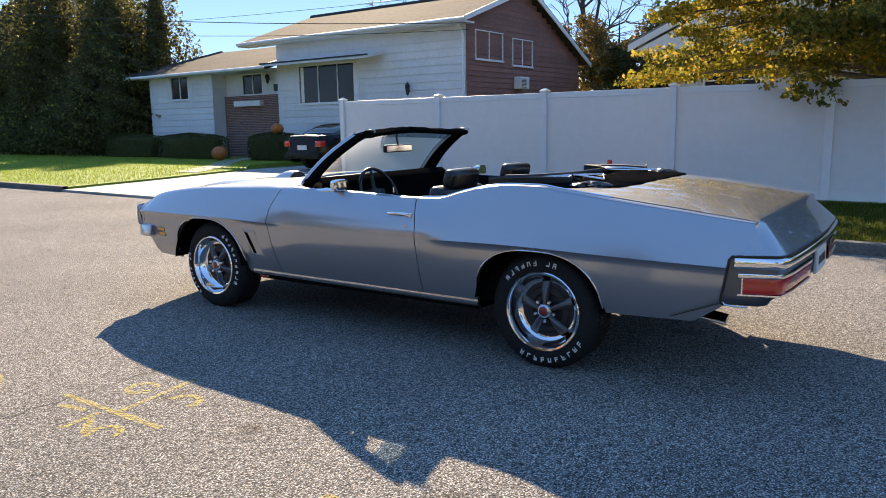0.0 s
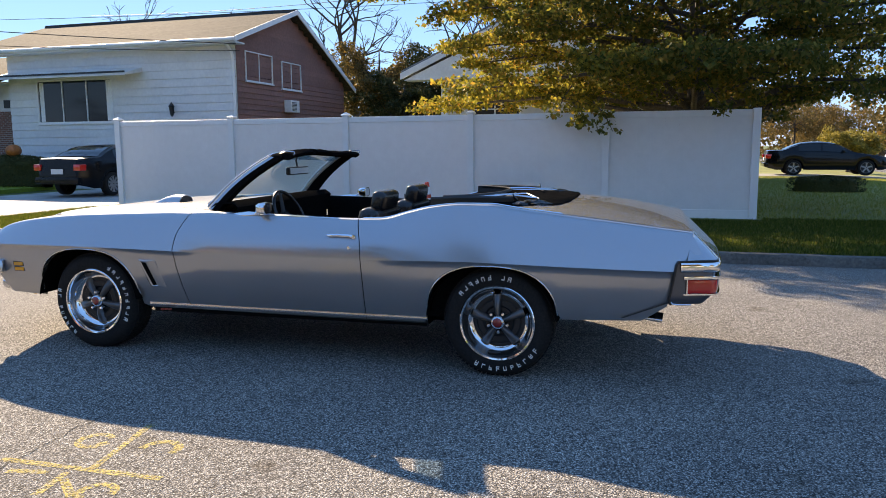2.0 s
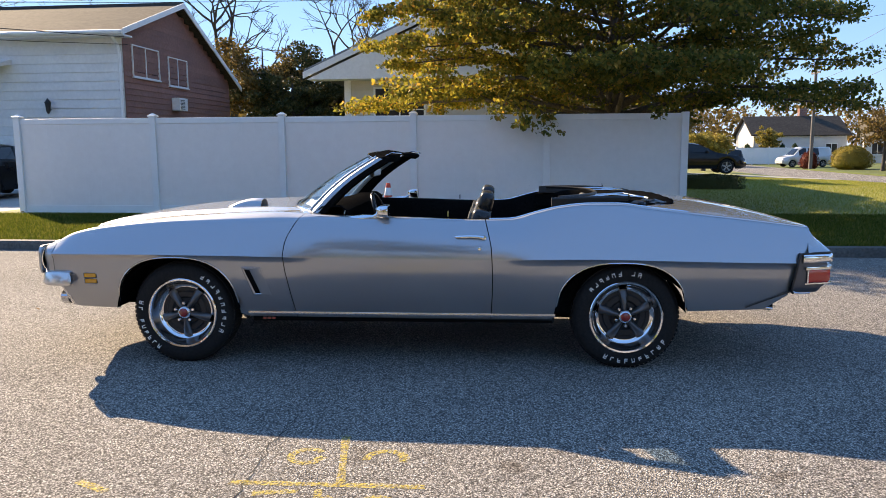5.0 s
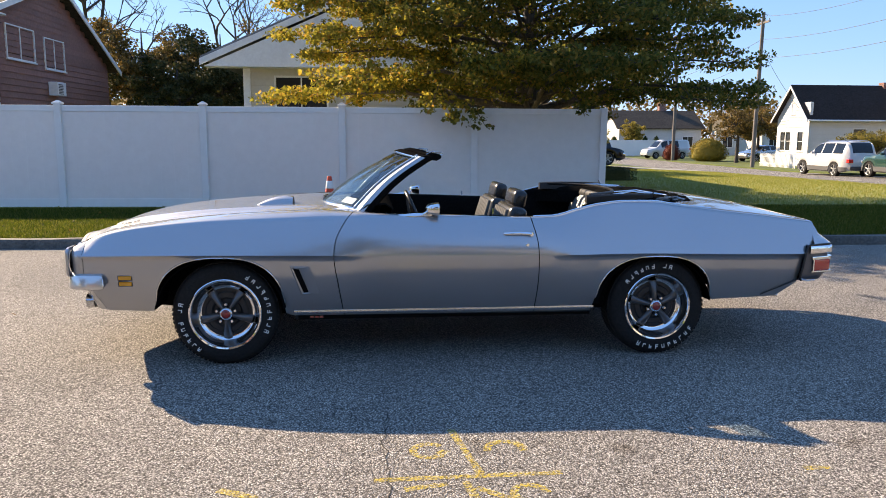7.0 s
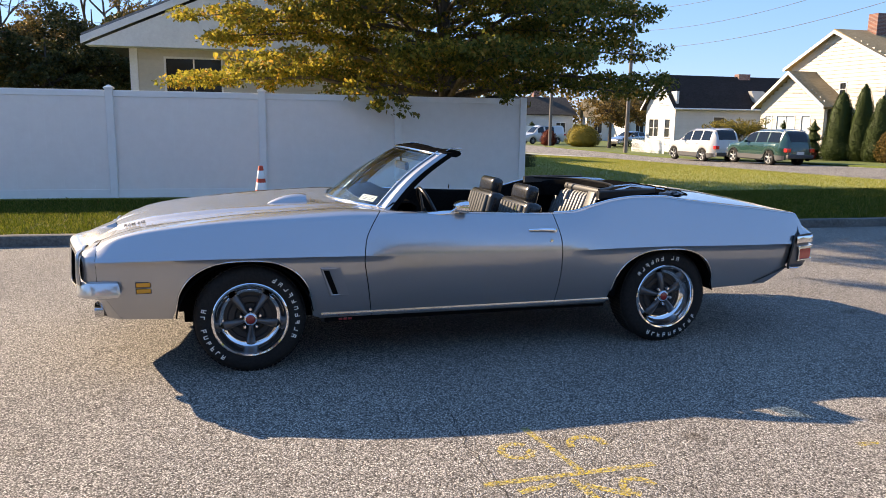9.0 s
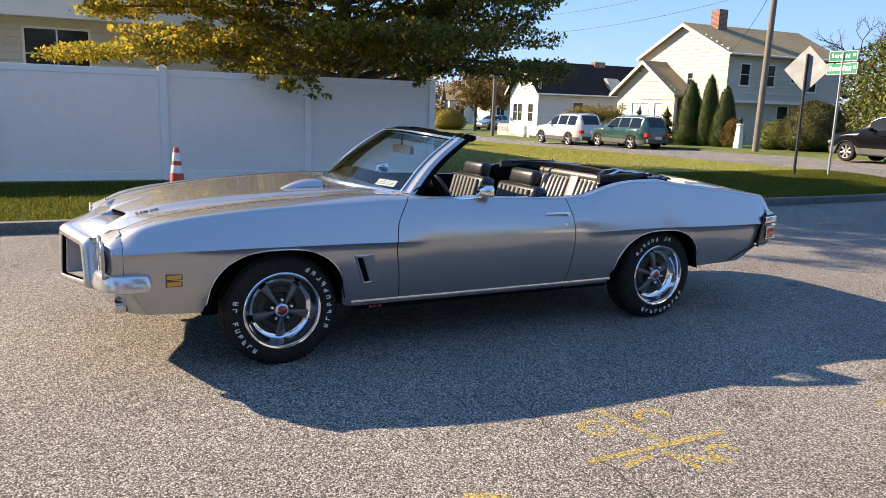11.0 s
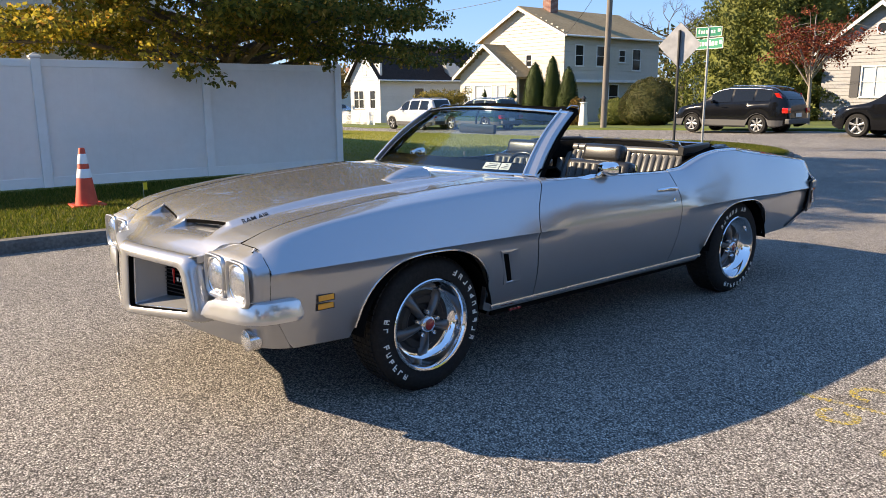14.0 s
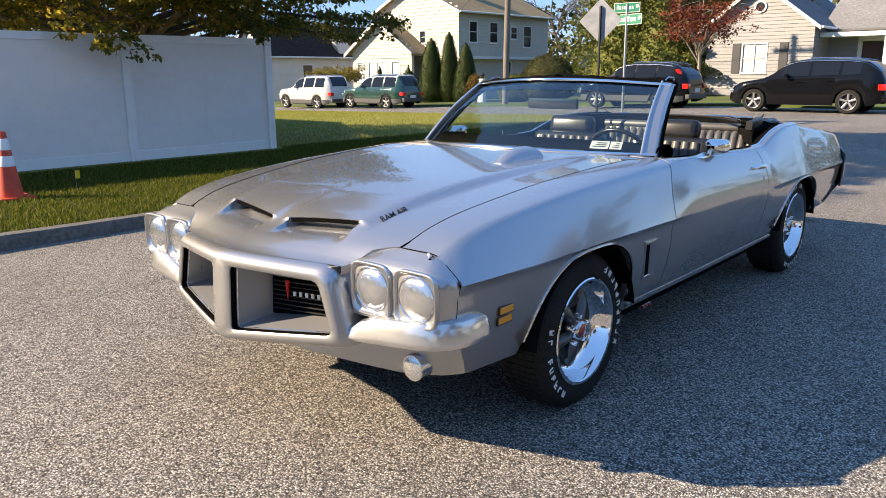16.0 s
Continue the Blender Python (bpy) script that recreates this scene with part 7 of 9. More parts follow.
h4 = street_house("cream_two_storey_house", 33.0, 29.8, -0.35, 9.4, 7.6, 5.45, 1.75, (SIDING_CREAM, SHINGLE_TAN), "two-storey house, cream gable front and shaded grey flank",
                  windows=((0.6, 1.5, 3.6, 1.0), (4.3, 0.45, 3.6, 0.7)), side_windows=((1.0, 0.7, 3.6, 1.2), (3.0, 0.75, 3.6, 1.2), (5.2, 0.6, 3.9, 0.7), (6.6, 0.8, 3.4, 1.3), (4.3, 0.9, 0.9, 1.5)), row=0.22)
bm = B()
box(bm, -0.02, 9.4, -0.35, 0.05, 2.55, 2.72)
part("overhang", bm, TRIM_WHITE, h4, "white band under the upper storey")
bm = B()
box(bm, 1.9, 2.6, 3.1, 3.8, 6.2, 8.3)
part("chimney", bm, BRICK, h4, "red brick chimney")
porch = new("front_porch")
porch.parent = h4
siding_wall(porch, pose(-1.6, 8.1, 0, 0, 0, -90), 5.6, 0, 3.05, SIDING_CREAM, "porch_wall", [(0.5, 1.1, 1.2, 2.4), (1.6, 3.2, 0.9, 2.4), (3.8, 4.5, 1.2, 2.4)], 0.22, gable=1.7)
for a, w in ((0.5, 0.6), (1.6, 1.6), (3.8, 0.7)):
    window(porch, pose(-1.6, 8.1 - a, 0.9 if w > 1 else 1.2, 0, 0, -90), w, 1.5 if w > 1 else 1.2, mullions=1 if w > 1 else 0)
# Pale blue-grey panes for the porch and the grey house.
PALE_PANE = material("pale_blue_grey_glass", (0.40, 0.46, 0.50), 0.12, 0.0, 0.0, 0.4)
for win in [c for c in porch.children if c.name.startswith("window")]:
    for pn in win.children:
        if pn.name.startswith("pane"):
            pn.data.materials[0] = PALE_PANE
for y0, y1 in ((2.15, 5.3), (8.45, 5.3)):
    roof(porch, "porch_roof", [[(-2.0, y0, 2.9), (0.3, y0, 2.9)], [(-2.0, y1, 4.95), (0.3, y1, 4.95)]], SHINGLE_TAN, 0.14)
bm = B()
for (y0, z0), (y1, z1) in (((2.1, 2.75), (5.3, 4.85)), ((5.3, 4.85), (8.5, 2.75))):
    v = [bm.verts.new((x, y, z)) for x in (-2.05, -2.0) for y, z in ((y0, z0), (y1, z1), (y1, z1 + 0.2), (y0, z0 + 0.2))]
    for f in ((0, 1, 2, 3), (7, 6, 5, 4), (0, 4, 5, 1), (3, 2, 6, 7), (1, 5, 6, 2), (0, 3, 7, 4)):
        bm.faces.new([v[i] for i in f])
part("barge_board", normals(bm), TRIM_WHITE, porch)

h5 = street_house("grey_house", 36.0, 10.2, 0.15, 8.0, 5.2, 3.3, 2.0, (SIDING_GREY, SHINGLE_GREY), "grey clapboard house with a white-trimmed gable and grey roof",
                  windows=((1.9, 1.15, 1.15, 1.35),), side_windows=(), row=0.17)
for win in [c for c in h5.children if c.name.startswith("window")]:
    for pn in win.children:
        if pn.name.startswith("pane"):
            pn.data.materials[0] = PALE_PANE
win_shutter = material("dark_shutter_paint", (0.05, 0.05, 0.055), 0.5)
for y in (2.30 - 1.15 - 0.42 + 0.6, 3.62):
    bm = B()
    box(bm, -0.05, -0.02, y - 0.2, y + 0.2, 1.1, 2.55)
    part("shutter", bm, win_shutter, h5, "dark louvred shutter")
bm = B()
lathe(bm, [(0.30, 0.0), (0.30, -0.05), (0.22, -0.05), (0.22, 0.0)], 28, "x", centre=(-0.02, 2.6, 4.25))
part("round_window_frame", normals(bm), TRIM_WHITE, h5, "white round gable window frame")
bm = B()
lathe(bm, [(0.0001, -0.02), (0.225, -0.02)], 28, "x", centre=(-0.02, 2.6, 4.25))
part("round_pane", normals(bm), WINDOW_DARK, h5)
wing = new("main_wing")
wing.parent = h5
siding_wall(wing, pose(2.2, 0.0, 0, 0, 0, -90), 9.0, 0, 3.2, SIDING_GREY, "wing_wall", [(1.5, 2.55, 0.4, 2.55), (4.0, 4.9, 1.1, 2.5)], 0.17)
window(wing, pose(2.2, -4.0, 1.1, 0, 0, -90), 0.9, 1.4, mullions=0, bars=1)
bm = B()
box(bm, 2.14, 2.24, -2.5, -1.55, 0.4, 2.5)
part("front_door", bm, material("dark_brown_door", (0.06, 0.025, 0.018), 0.5), wing, "dark brown front door")
bm = B()
for y0, y1, z0, z1 in ((-2.68, -2.5, 0.4, 2.72), (-1.55, -1.37, 0.4, 2.72), (-2.68, -1.37, 2.55, 2.75)):
    box(bm, 2.05, 2.2, y0, y1, z0, z1)
part("door_frame", bm, TRIM_WHITE, wing, "white door frame")
bm = B()
box(bm, 0.6, 2.3, -3.0, -0.05, 2.75, 2.95)
box(bm, 0.65, 0.8, -2.95, -2.8, 0.1, 2.75)
part("door_canopy", bm, TRIM_WHITE, wing, "white porch canopy and post")
roof(wing, "wing_roof", [[(1.8, -9.3, 3.15), (1.8, 0.3, 3.15)], [(6.0, -9.3, 5.6), (6.0, 0.3, 5.6)]], SHINGLE_GREY)
bm = B()
box(bm, 2.5, 8.0, -9.0, 0.0, 0, 3.1)
part("inner_walls", bm, SIDING_GREY, wing)


def far_house(s, n, yaw, w, d, h, rise, wall, rf, label):
    """A distant house: walls, gable roof and a few windows."""
    o = thing("far_house", at(s, n, level(s, n) - 0.1, yaw), label, "house", "houses down the side street")
    siding_wall(o, pose(0, 0, 0), w, 0, h, wall, "front_wall", [(0.8, 1.8, 1.0, 2.2), (w - 2.2, w - 1.0, 1.0, 2.2)], 0)
    window(o, pose(0.8, 0, 1.0), 1.0, 1.2)
    window(o, pose(w - 2.2, 0, 1.0), 1.2, 1.2)
    siding_wall(o, pose(0, d, 0, 0, 0, -90), d, 0, h, wall, "side_wall", [], 0, gable=rise)
    roof(o, "roof", [[(-0.4, -0.4, h - 0.1), (w + 0.4, -0.4, h - 0.1)], [(-0.4, d / 2, h + rise), (w + 0.4, d / 2, h + rise)], [(-0.4, d + 0.4, h - 0.1), (w + 0.4, d + 0.4, h - 0.1)]], rf)
    bm = B()
    box(bm, w * 0.6, w * 0.6 + 0.8, d / 2, d / 2 + 0.7, h + rise - 0.5, h + rise + 0.9)
    part("chimney", bm, BRICK, o)
    bm = B()
    box(bm, 0.25, w, 0.25, d, 0, h - 0.05)
    part("inner_walls", bm, wall, o)
    return o


far_house(28.2, 83.5, 0, 10.0, 7, 3.3, 2.1, SIDING_PLAIN, SHINGLE_BROWN, "distant white house with a brown roof")
far_house(41.0, 74, 0, 9, 7, 2.9, 1.8, SIDING_PLAIN, SHINGLE_BROWN, "distant white house with a brown roof")
far_house(47.0, 24, 0, 7, 6, 3.2, 1.6, SIDING_PLAIN, SHINGLE_BROWN, "distant white house behind the round bush")
far_house(38.5, 80.0, -20, 8, 7, 3.0, 2.0, SIDING_PLAIN, SHINGLE_TAN, "distant white gabled house beside the road")

# the row of homes on the other side of the street, mirrored in the car's paint
for s_, w_, h_, wall_, rf_, label_ in ((13.5, 12.0, 2.9, SIDING_GREY, SHINGLE_GREY, "grey clapboard house across the street"), (-5.0, 11.0, 2.8, BRICK, SHINGLE_BROWN, "red brick house across the street"), (34.0, 11.0, 3.6, SIDING_CREAM, SHINGLE_BROWN, "cream house across the street"), (-24.0, 12.0, 3.2, SIDING_GREY, SHINGLE_GREY, "grey clapboard house across the street")):
    home = far_house(s_, -22.0, 180, w_, 8.0, h_, 2.2, wall_, rf_, label_)
    tagged(home, label_, "house", "houses across the street")


# ---- parked vehicles; own axes: x from the front bumper to the tail, left side towards -y ----
CAR_BLACK = paint("black_car_paint", (0.005, 0.0055, 0.007), 0.1, 0.12, 0.0, 0.0)
CAR_BLACK.node_tree.nodes["Principled BSDF"].inputs["Specular IOR Level"].default_value = 0.32
CAR_NAVY = paint("dark_blue_car_paint", (0.006, 0.0065, 0.008), 0.1, 0.3, 0.0, 0.1)
CAR_NAVY.node_tree.nodes["Principled BSDF"].inputs["Specular IOR Level"].default_value = 0.15
CAR_WHITE = material("white_car_paint", (0.50, 0.49, 0.475), 0.3, 0.0, 1.0)
CAR_GREEN = paint("dark_green_car_paint", (0.015, 0.06, 0.05), 0.1, 0.2, 0.2)
CAR_SILVER = paint("silver_car_paint", (0.45, 0.46, 0.47), 0.05, 0.25)
GREY_PLASTIC = material("grey_plastic", (0.055, 0.056, 0.058), 0.6)
ALLOY = material("alloy_wheel", (0.34, 0.35, 0.36), 0.35, 0.8)


def vehicle(name, m, label, L, W, base, front, wheel_r, top, belt, windows, colour, cladding=None, spokes=5, group="parked vehicles", shield=None, back=None, rails=False, tall_lamp=False):
    """top and belt: (x, z) outlines. windows: x-ranges of the side glass. shield, back: x-ranges of windscreen and rear glass."""
    v = thing(name, m, label, "car", group)
    zt = curve([a for a, _ in top], [b for _, b in top])
    zb = curve([a for a, _ in belt], [b for _, b in belt])
    axles = (front, front + base)

    def low(x):
        z = 0.24 + 0.10 * max(0, (0.3 - x) / 0.3) + 0.12 * max(0, (x - L + 0.4) / 0.4)
        for a in axles:
            d = abs(x - a) / (wheel_r + 0.06)
            if d < 1:
                z = max(z, wheel_r + (wheel_r + 0.05) * math.sqrt(1 - d * d) * 0.98 - 0.02)
        return z

    def half(x):
        e = min(x, L - x)
        return W / 2 - 0.28 * max(0, 1 - e / 0.55) ** 2

    def section(x):
        w, b, t, z0 = half(x), zb(x), zt(x), low(x)
        b = min(b, t - 0.005)
        z0 = min(z0, b - 0.05)
        side = [(w - 0.05, z0), (w - 0.015, z0 + (b - z0) * 0.12), (w, z0 + (b - z0) * 0.4), (w - 0.005, z0 + (b - z0) * 0.7), (w - 0.035, b - 0.03), (w - 0.065, b)]
        g = t - b
        inn = 0.10 + 0.34 * g if g > 0.06 else 0.12
        side += [(w - 0.065 - 0.34 * g * 0.5, b + g * 0.5), (w - 0.075 - 0.34 * g * 0.88, b + g * 0.86), (w - inn - 0.10, b + g * 0.97), (w * 0.5, t), (0, t + 0.012)]
        return side

    xs = sorted(set([round(x, 3) for x in np.linspace(0.0, L, 72)]))
    bm = B()
    rows = []
    for x in xs:
        s = section(x)
        rows.append([Vector((x, -y, z)) for y, z in s] + [Vector((x, y, z)) for y, z in s[-2::-1]])
    vs = sheet(bm, rows)
    bm.faces.new(vs[0])
    bm.faces.new(vs[-1][::-1])
    part("body", normals(bm), colour, v, smooth=35)
    for sign in (-1, 1):
        for a, b in windows:
            bm = B()
            rows = []
            for x in np.linspace(a, b, 12):
                s = section(x)
                q = [(s[5][0] * (1 - k) + s[7][0] * k, s[5][1] * (1 - k) + s[7][1] * k) for k in (0.08, 0.5, 0.97)]
                rows.append([Vector((x, sign * (y + 0.012), z)) for y, z in q])
            sheet(bm, rows)
            part("side_window", normals(bm), TINTED, v, "dark tinted side window")
        for a in axles:
            wl = new("wheel")
            wl.parent = v
            wl.matrix_basis = pose(a, sign * (W / 2 - 0.125), wheel_r, 0, 0, 0 if sign < 0 else 180)
            r = wheel_r
            bm = B()
            lathe(bm, [(r * 0.66, 0.10), (r * 0.9, 0.105), (r, 0.08), (r, -0.08), (r * 0.93, -0.108), (r * 0.70, -0.115), (r * 0.66, -0.10)], 32, "y")
            part("tyre", normals(bm), RUBBER, wl, smooth=40)
            bm = B()
            lathe(bm, [(r * 0.69, -0.110), (r * 0.66, -0.118), (r * 0.62, -0.105), (r * 0.58, -0.05), (0.001, -0.04)], 32, "y")
            rim = part("rim", normals(bm), GUNMETAL, wl, smooth=40)
            bm = B()
            lathe(bm, [(r * 0.70, -0.108), (r * 0.685, -0.120), (r * 0.64, -0.112)], 32, "y")
            for k in range(spokes):
                q = 2 * math.pi * k / spokes + math.pi / 2
                mm = Matrix.Rotation(-q, 4, "Y")
                rows = [[mm @ Vector((rr, -0.10 + dd, -hw)), mm @ Vector((rr, -0.112 + dd, 0)), mm @ Vector((rr, -0.10 + dd, hw))] for rr, hw, dd in ((0.02, 0.03, 0.005), (r * 0.3, 0.03, 0), (r * 0.66, 0.038, -0.004))]
                sheet(bm, rows)
            part("spokes", normals(bm), ALLOY, rim, "bright alloy spokes", smooth=50)
        if cladding:
            bm = B()
            rows = [[Vector((x, sign * (half(x) - 0.02), max(low(x), 0.26))), Vector((x, sign * (half(x) + 0.008), max(low(x) + 0.01, 0.30))), Vector((x, sign * (half(x) + 0.008), max(low(x) + 0.02, 0.50)))] for x in np.linspace(0.15, L - 0.15, 40)]
            sheet(bm, rows)
            part("lower_trim", normals(bm), cladding, v, "grey lower body trim")
        bm = B()
        z = zb(L - 0.05) - 0.16
        box(bm, L - 0.24, L + 0.012, sign * (W / 2 - 0.24) - 0.12, sign * (W / 2 - 0.24) + 0.12, z - 0.09, z + 0.09)
        if tall_lamp:
            bm = B()
            rows_ = [[Vector((x_ + dx_, sign * (half(x_) - ins_), z_)) for dx_, ins_ in ((-0.14, 0.055), (0.0, 0.09), (0.03, 0.16))] for x_, z_ in ((L - 0.10, zb(L) - 0.05), (L - 0.16, zb(L) + 0.12), (L - 0.28, zb(L) + 0.34), (L - 0.36, zb(L) + 0.48))]
            sheet(bm, rows_)
            part("tail_lamp_column", normals(bm), RED_LENS, v, "tall red rear pillar lamp", solid=0.03)
            bm = B()
            box(bm, L - 0.24, L + 0.012, sign * (W / 2 - 0.24) - 0.12, sign * (W / 2 - 0.24) + 0.12, z - 0.09, z + 0.09)
        part("tail_lamp", bevelled(bm, 0.03, 2), RED_LENS, v, "red tail lamp", smooth=40)
        bm = B()
        z = zb(0.2) - 0.12
        box(bm, 0.03, 0.35, sign * (W / 2 - 0.30) - 0.12, sign * (W / 2 - 0.30) + 0.13, z - 0.06, z + 0.05)
        part("head_lamp", bevelled(bm, 0.025, 2), LAMP_GLASS, v, "clear head lamp", smooth=40)
        bm = B()
        x = windows[0][0] + 0.12
        box(bm, x, x + 0.10, sign * (W / 2 - 0.03), sign * (W / 2 + 0.14), zb(x) + 0.01, zb(x) + 0.13)
        part("door_mirror", bevelled(bm, 0.02, 2), colour, v, smooth=40)
        for a, b in windows[:2]:
            bm = B()
            z = zb((a + b) / 2) - 0.13
            tube(bm, [(b - 0.32, sign * (half(b) + 0.005), z), (b - 0.10, sign * (half(b) + 0.008), z)], 0.012, 6)
            part("door_handle", bm, colour, v)
        if rails:
            bm = B()
            pts = [(x, sign * (half(x) - 0.36), zt(x) + 0.03) for x in np.linspace(windows[0][0] + 0.7, windows[-1][1] + 0.1, 8)]
            tube(bm, pts, 0.018, 6)
            part("roof_rail", bm, WORN_CHROME, v, "roof rail", smooth=50)
        bm = B()
        pts = []
        for a in np.linspace(windows[0][0], windows[-1][1], 14):
            s = section(a)
            pts.append((a, sign * (s[7][0] + 0.02), s[7][1] + 0.012))
        tube(bm, pts, 0.010, 5)
        part("window_trim", bm, WORN_CHROME if rails else BLACK_TRIM, v, smooth=50)
    for rng, nm in ((shield, "windscreen"), (back, "rear_window")):
        if rng:
            bm = B()
            rows = []
            for x in np.linspace(rng[0], rng[1], 7):
                s = section(x)
                w = s[8][0] + 0.02
                up = Vector((-0.006 if nm == "windscreen" else 0.006, 0, 0.010))
                rows.append([Vector((x, k * w, zt(x) - 0.02 * abs(k) ** 3 + 0.008)) + up for k in np.linspace(-1, 1, 9)])
            sheet(bm, rows)
            part(nm, normals(bm), TINTED, v, "dark glass")
    bm = B()
    box(bm, L + 0.002, L + 0.014, -0.2, 0.2, zb(L) - 0.34, zb(L) - 0.20)
    part("licence_plate", bm, WHITE_PAPER, v, "pale plate")
    bm = B()
    box(bm, L - 0.10, L + 0.06, -W / 2 + 0.18, W / 2 - 0.18, 0.38, 0.55)
    part("rear_bumper", bevelled(bm, 0.03, 2), cladding or colour, v, smooth=40)
    return v


def parked(s_side, n_front_axle, front, W, yaw=-90):
    """Pose for a vehicle that heads up the side street with its left wheels at s_side."""
    s, n = s_side + W / 2 - 0.02, n_front_axle + front
    return at(s, n, level(s, n_front_axle - 1.4), yaw)


SUV_TOP = [(0, 0.72), (0.12, 0.92), (0.5, 1.02), (1.25, 1.10), (1.45, 1.16), (2.05, 1.66), (2.4, 1.74), (3.4, 1.77), (4.25, 1.74), (4.45, 1.62), (4.72, 1.02), (4.8, 0.6)]
SUV_BELT = [(0, 0.70), (0.4, 0.98), (1.4, 1.08), (4.3, 1.12), (4.8, 0.95)]
vehicle("white_suv", parked(23.2, 34.3, 0.9, 1.83), "white boxy SUV parked at the far edge of the side street", 4.8, 1.83, 2.84, 0.9, 0.365, SUV_TOP, SUV_BELT, ((1.75, 2.45), (2.55, 3.4), (3.5, 4.3)), CAR_WHITE, GREY_PLASTIC, shield=(1.5, 2.0), back=(4.35, 4.66), rails=True)
vehicle("green_suv", parked(23.2, 28.7, 0.85, 1.72), "dark green SUV with grey lower trim parked behind the white one", 4.65, 1.72, 2.72, 0.85, 0.35, [(x * 0.97, z * 0.93) for x, z in SUV_TOP], [(x * 0.97, z * 0.93) for x, z in SUV_BELT], ((1.7, 2.4), (2.5, 3.25), (3.35, 4.15)), CAR_GREEN, GREY_PLASTIC, shield=(1.45, 1.95), back=(4.22, 4.52), rails=True)
CUV_TOP = [(0, 0.62), (0.10, 0.80), (0.5, 0.96), (1.05, 1.06), (1.2, 1.12), (1.95, 1.60), (2.4, 1.665), (3.2, 1.66), (3.95, 1.58), (4.25, 1.40), (4.5, 1.05), (4.57, 0.6)]
CUV_BELT = [(0, 0.60), (0.4, 0.90), (1.3, 1.04), (3.6, 1.12), (4.3, 1.16), (4.57, 0.95)]
vehicle("black_crossover", parked(23.1, 14.0, 0.92, 1.82), "black crossover with bright alloy wheels parked across the side street", 4.57, 1.82, 2.62, 0.92, 0.345, CUV_TOP, CUV_BELT, ((1.65, 2.45), (2.53, 3.3), (3.38, 3.95)), CAR_BLACK, GREY_PLASTIC, spokes=7, shield=(1.25, 1.9), back=(4.0, 4.42), rails=True, tall_lamp=True)
vehicle("black_wagon", parked(22.5, 7.75, 0.88, 1.88), "black crossover with five-spoke alloy wheels parked by the grey house", 4.63, 1.88, 2.81, 0.88, 0.36, [(x * 1.012, z * 0.985) for x, z in CUV_TOP], CUV_BELT, ((1.7, 2.5), (2.58, 3.35), (3.43, 3.95)), CAR_BLACK, None, spokes=5, shield=(1.27, 1.92), back=(4.05, 4.45), rails=True)
SEDAN_TOP = [(0, 0.58), (0.08, 0.72), (0.6, 0.86), (1.25, 0.96), (1.45, 1.02), (2.2, 1.38), (2.7, 1.445), (3.3, 1.42), (3.8, 1.28), (4.2, 1.10), (4.75, 1.08), (4.86, 0.98), (4.88, 0.6)]
SEDAN_BELT = [(0, 0.56), (0.5, 0.82), (1.5, 0.95), (4.0, 1.03), (4.88, 0.98)]
vehicle("black_sedan", at(-12.4, 17.35, 0.05, -90), "dark sedan parked in the driveway in front of the house", 4.88, 1.84, 2.82, 0.95, 0.335, SEDAN_TOP, SEDAN_BELT, ((1.7, 2.65), (2.73, 3.6)), CAR_NAVY, None, spokes=10, shield=(1.5, 2.15), back=(3.45, 4.12))
vehicle("dark_sedan", at(12.6, 32.3, level(10.2, 32.3) + 0.125, 180), "dark sedan with silver wheels parked behind the lawn", 4.88, 1.84, 2.82, 0.95, 0.335, SEDAN_TOP, SEDAN_BELT, ((1.7, 2.65), (2.73, 3.6)), CAR_BLACK, None, spokes=5, shield=(1.5, 2.15), back=(3.45, 4.12))
vehicle("white_van", at(26.0, 68.2, level(26, 68), 10), "white van parked far down the side street", 4.8, 1.85, 2.9, 0.9, 0.33, [(0, 0.6), (0.1, 0.85), (0.9, 1.05), (1.6, 1.68), (2.0, 1.85), (4.5, 1.85), (4.75, 1.7), (4.8, 0.6)], [(0, 0.6), (0.9, 1.0), (4.8, 1.1)], ((1.5, 2.2), (2.4, 3.4)), CAR_WHITE, None, shield=(1.0, 1.6), back=(4.6, 4.78))
vehicle("silver_hatchback", at(30.9, 57.5, level(31, 57.5), 20), "silver car parked far down the side street", 4.3, 1.75, 2.6, 0.85, 0.32, [(x * 0.9, z) for x, z in SEDAN_TOP], [(x * 0.9, z) for x, z in SEDAN_BELT], ((1.5, 2.4), (2.5, 3.2)), CAR_SILVER, None, shield=(1.35, 1.9), back=(3.1, 3.7))

vehicle("far_dark_suv", at(22.0, 72.5, level(22, 70), -90), "dark SUV parked far down beside a white fence", 4.6, 1.8, 2.72, 0.85, 0.35, [(x * 0.96, z * 0.95) for x, z in SUV_TOP], [(x * 0.96, z * 0.95) for x, z in SUV_BELT], ((1.7, 2.4), (2.5, 3.25), (3.35, 4.15)), CAR_BLACK, None, shield=(1.45, 1.95), back=(4.2, 4.5))
far_fence = thing("far_fence", at(24.8, 78.0, level(25, 78)), "distant tall white vinyl fence before the house", "fence")
for k in range(5):
    bm = B()
    box(bm, 1.7 * k + 0.06, 1.7 * k + 1.64, -0.02, 0.02, 0.03, 1.75)
    part("panel", bm, WHITE_VINYL, far_fence)
    bm = B()
    box(bm, 1.7 * k - 0.06, 1.7 * k + 0.06, -0.06, 0.06, -0.05, 1.85)
    part("post", bm, WHITE_VINYL, far_fence)

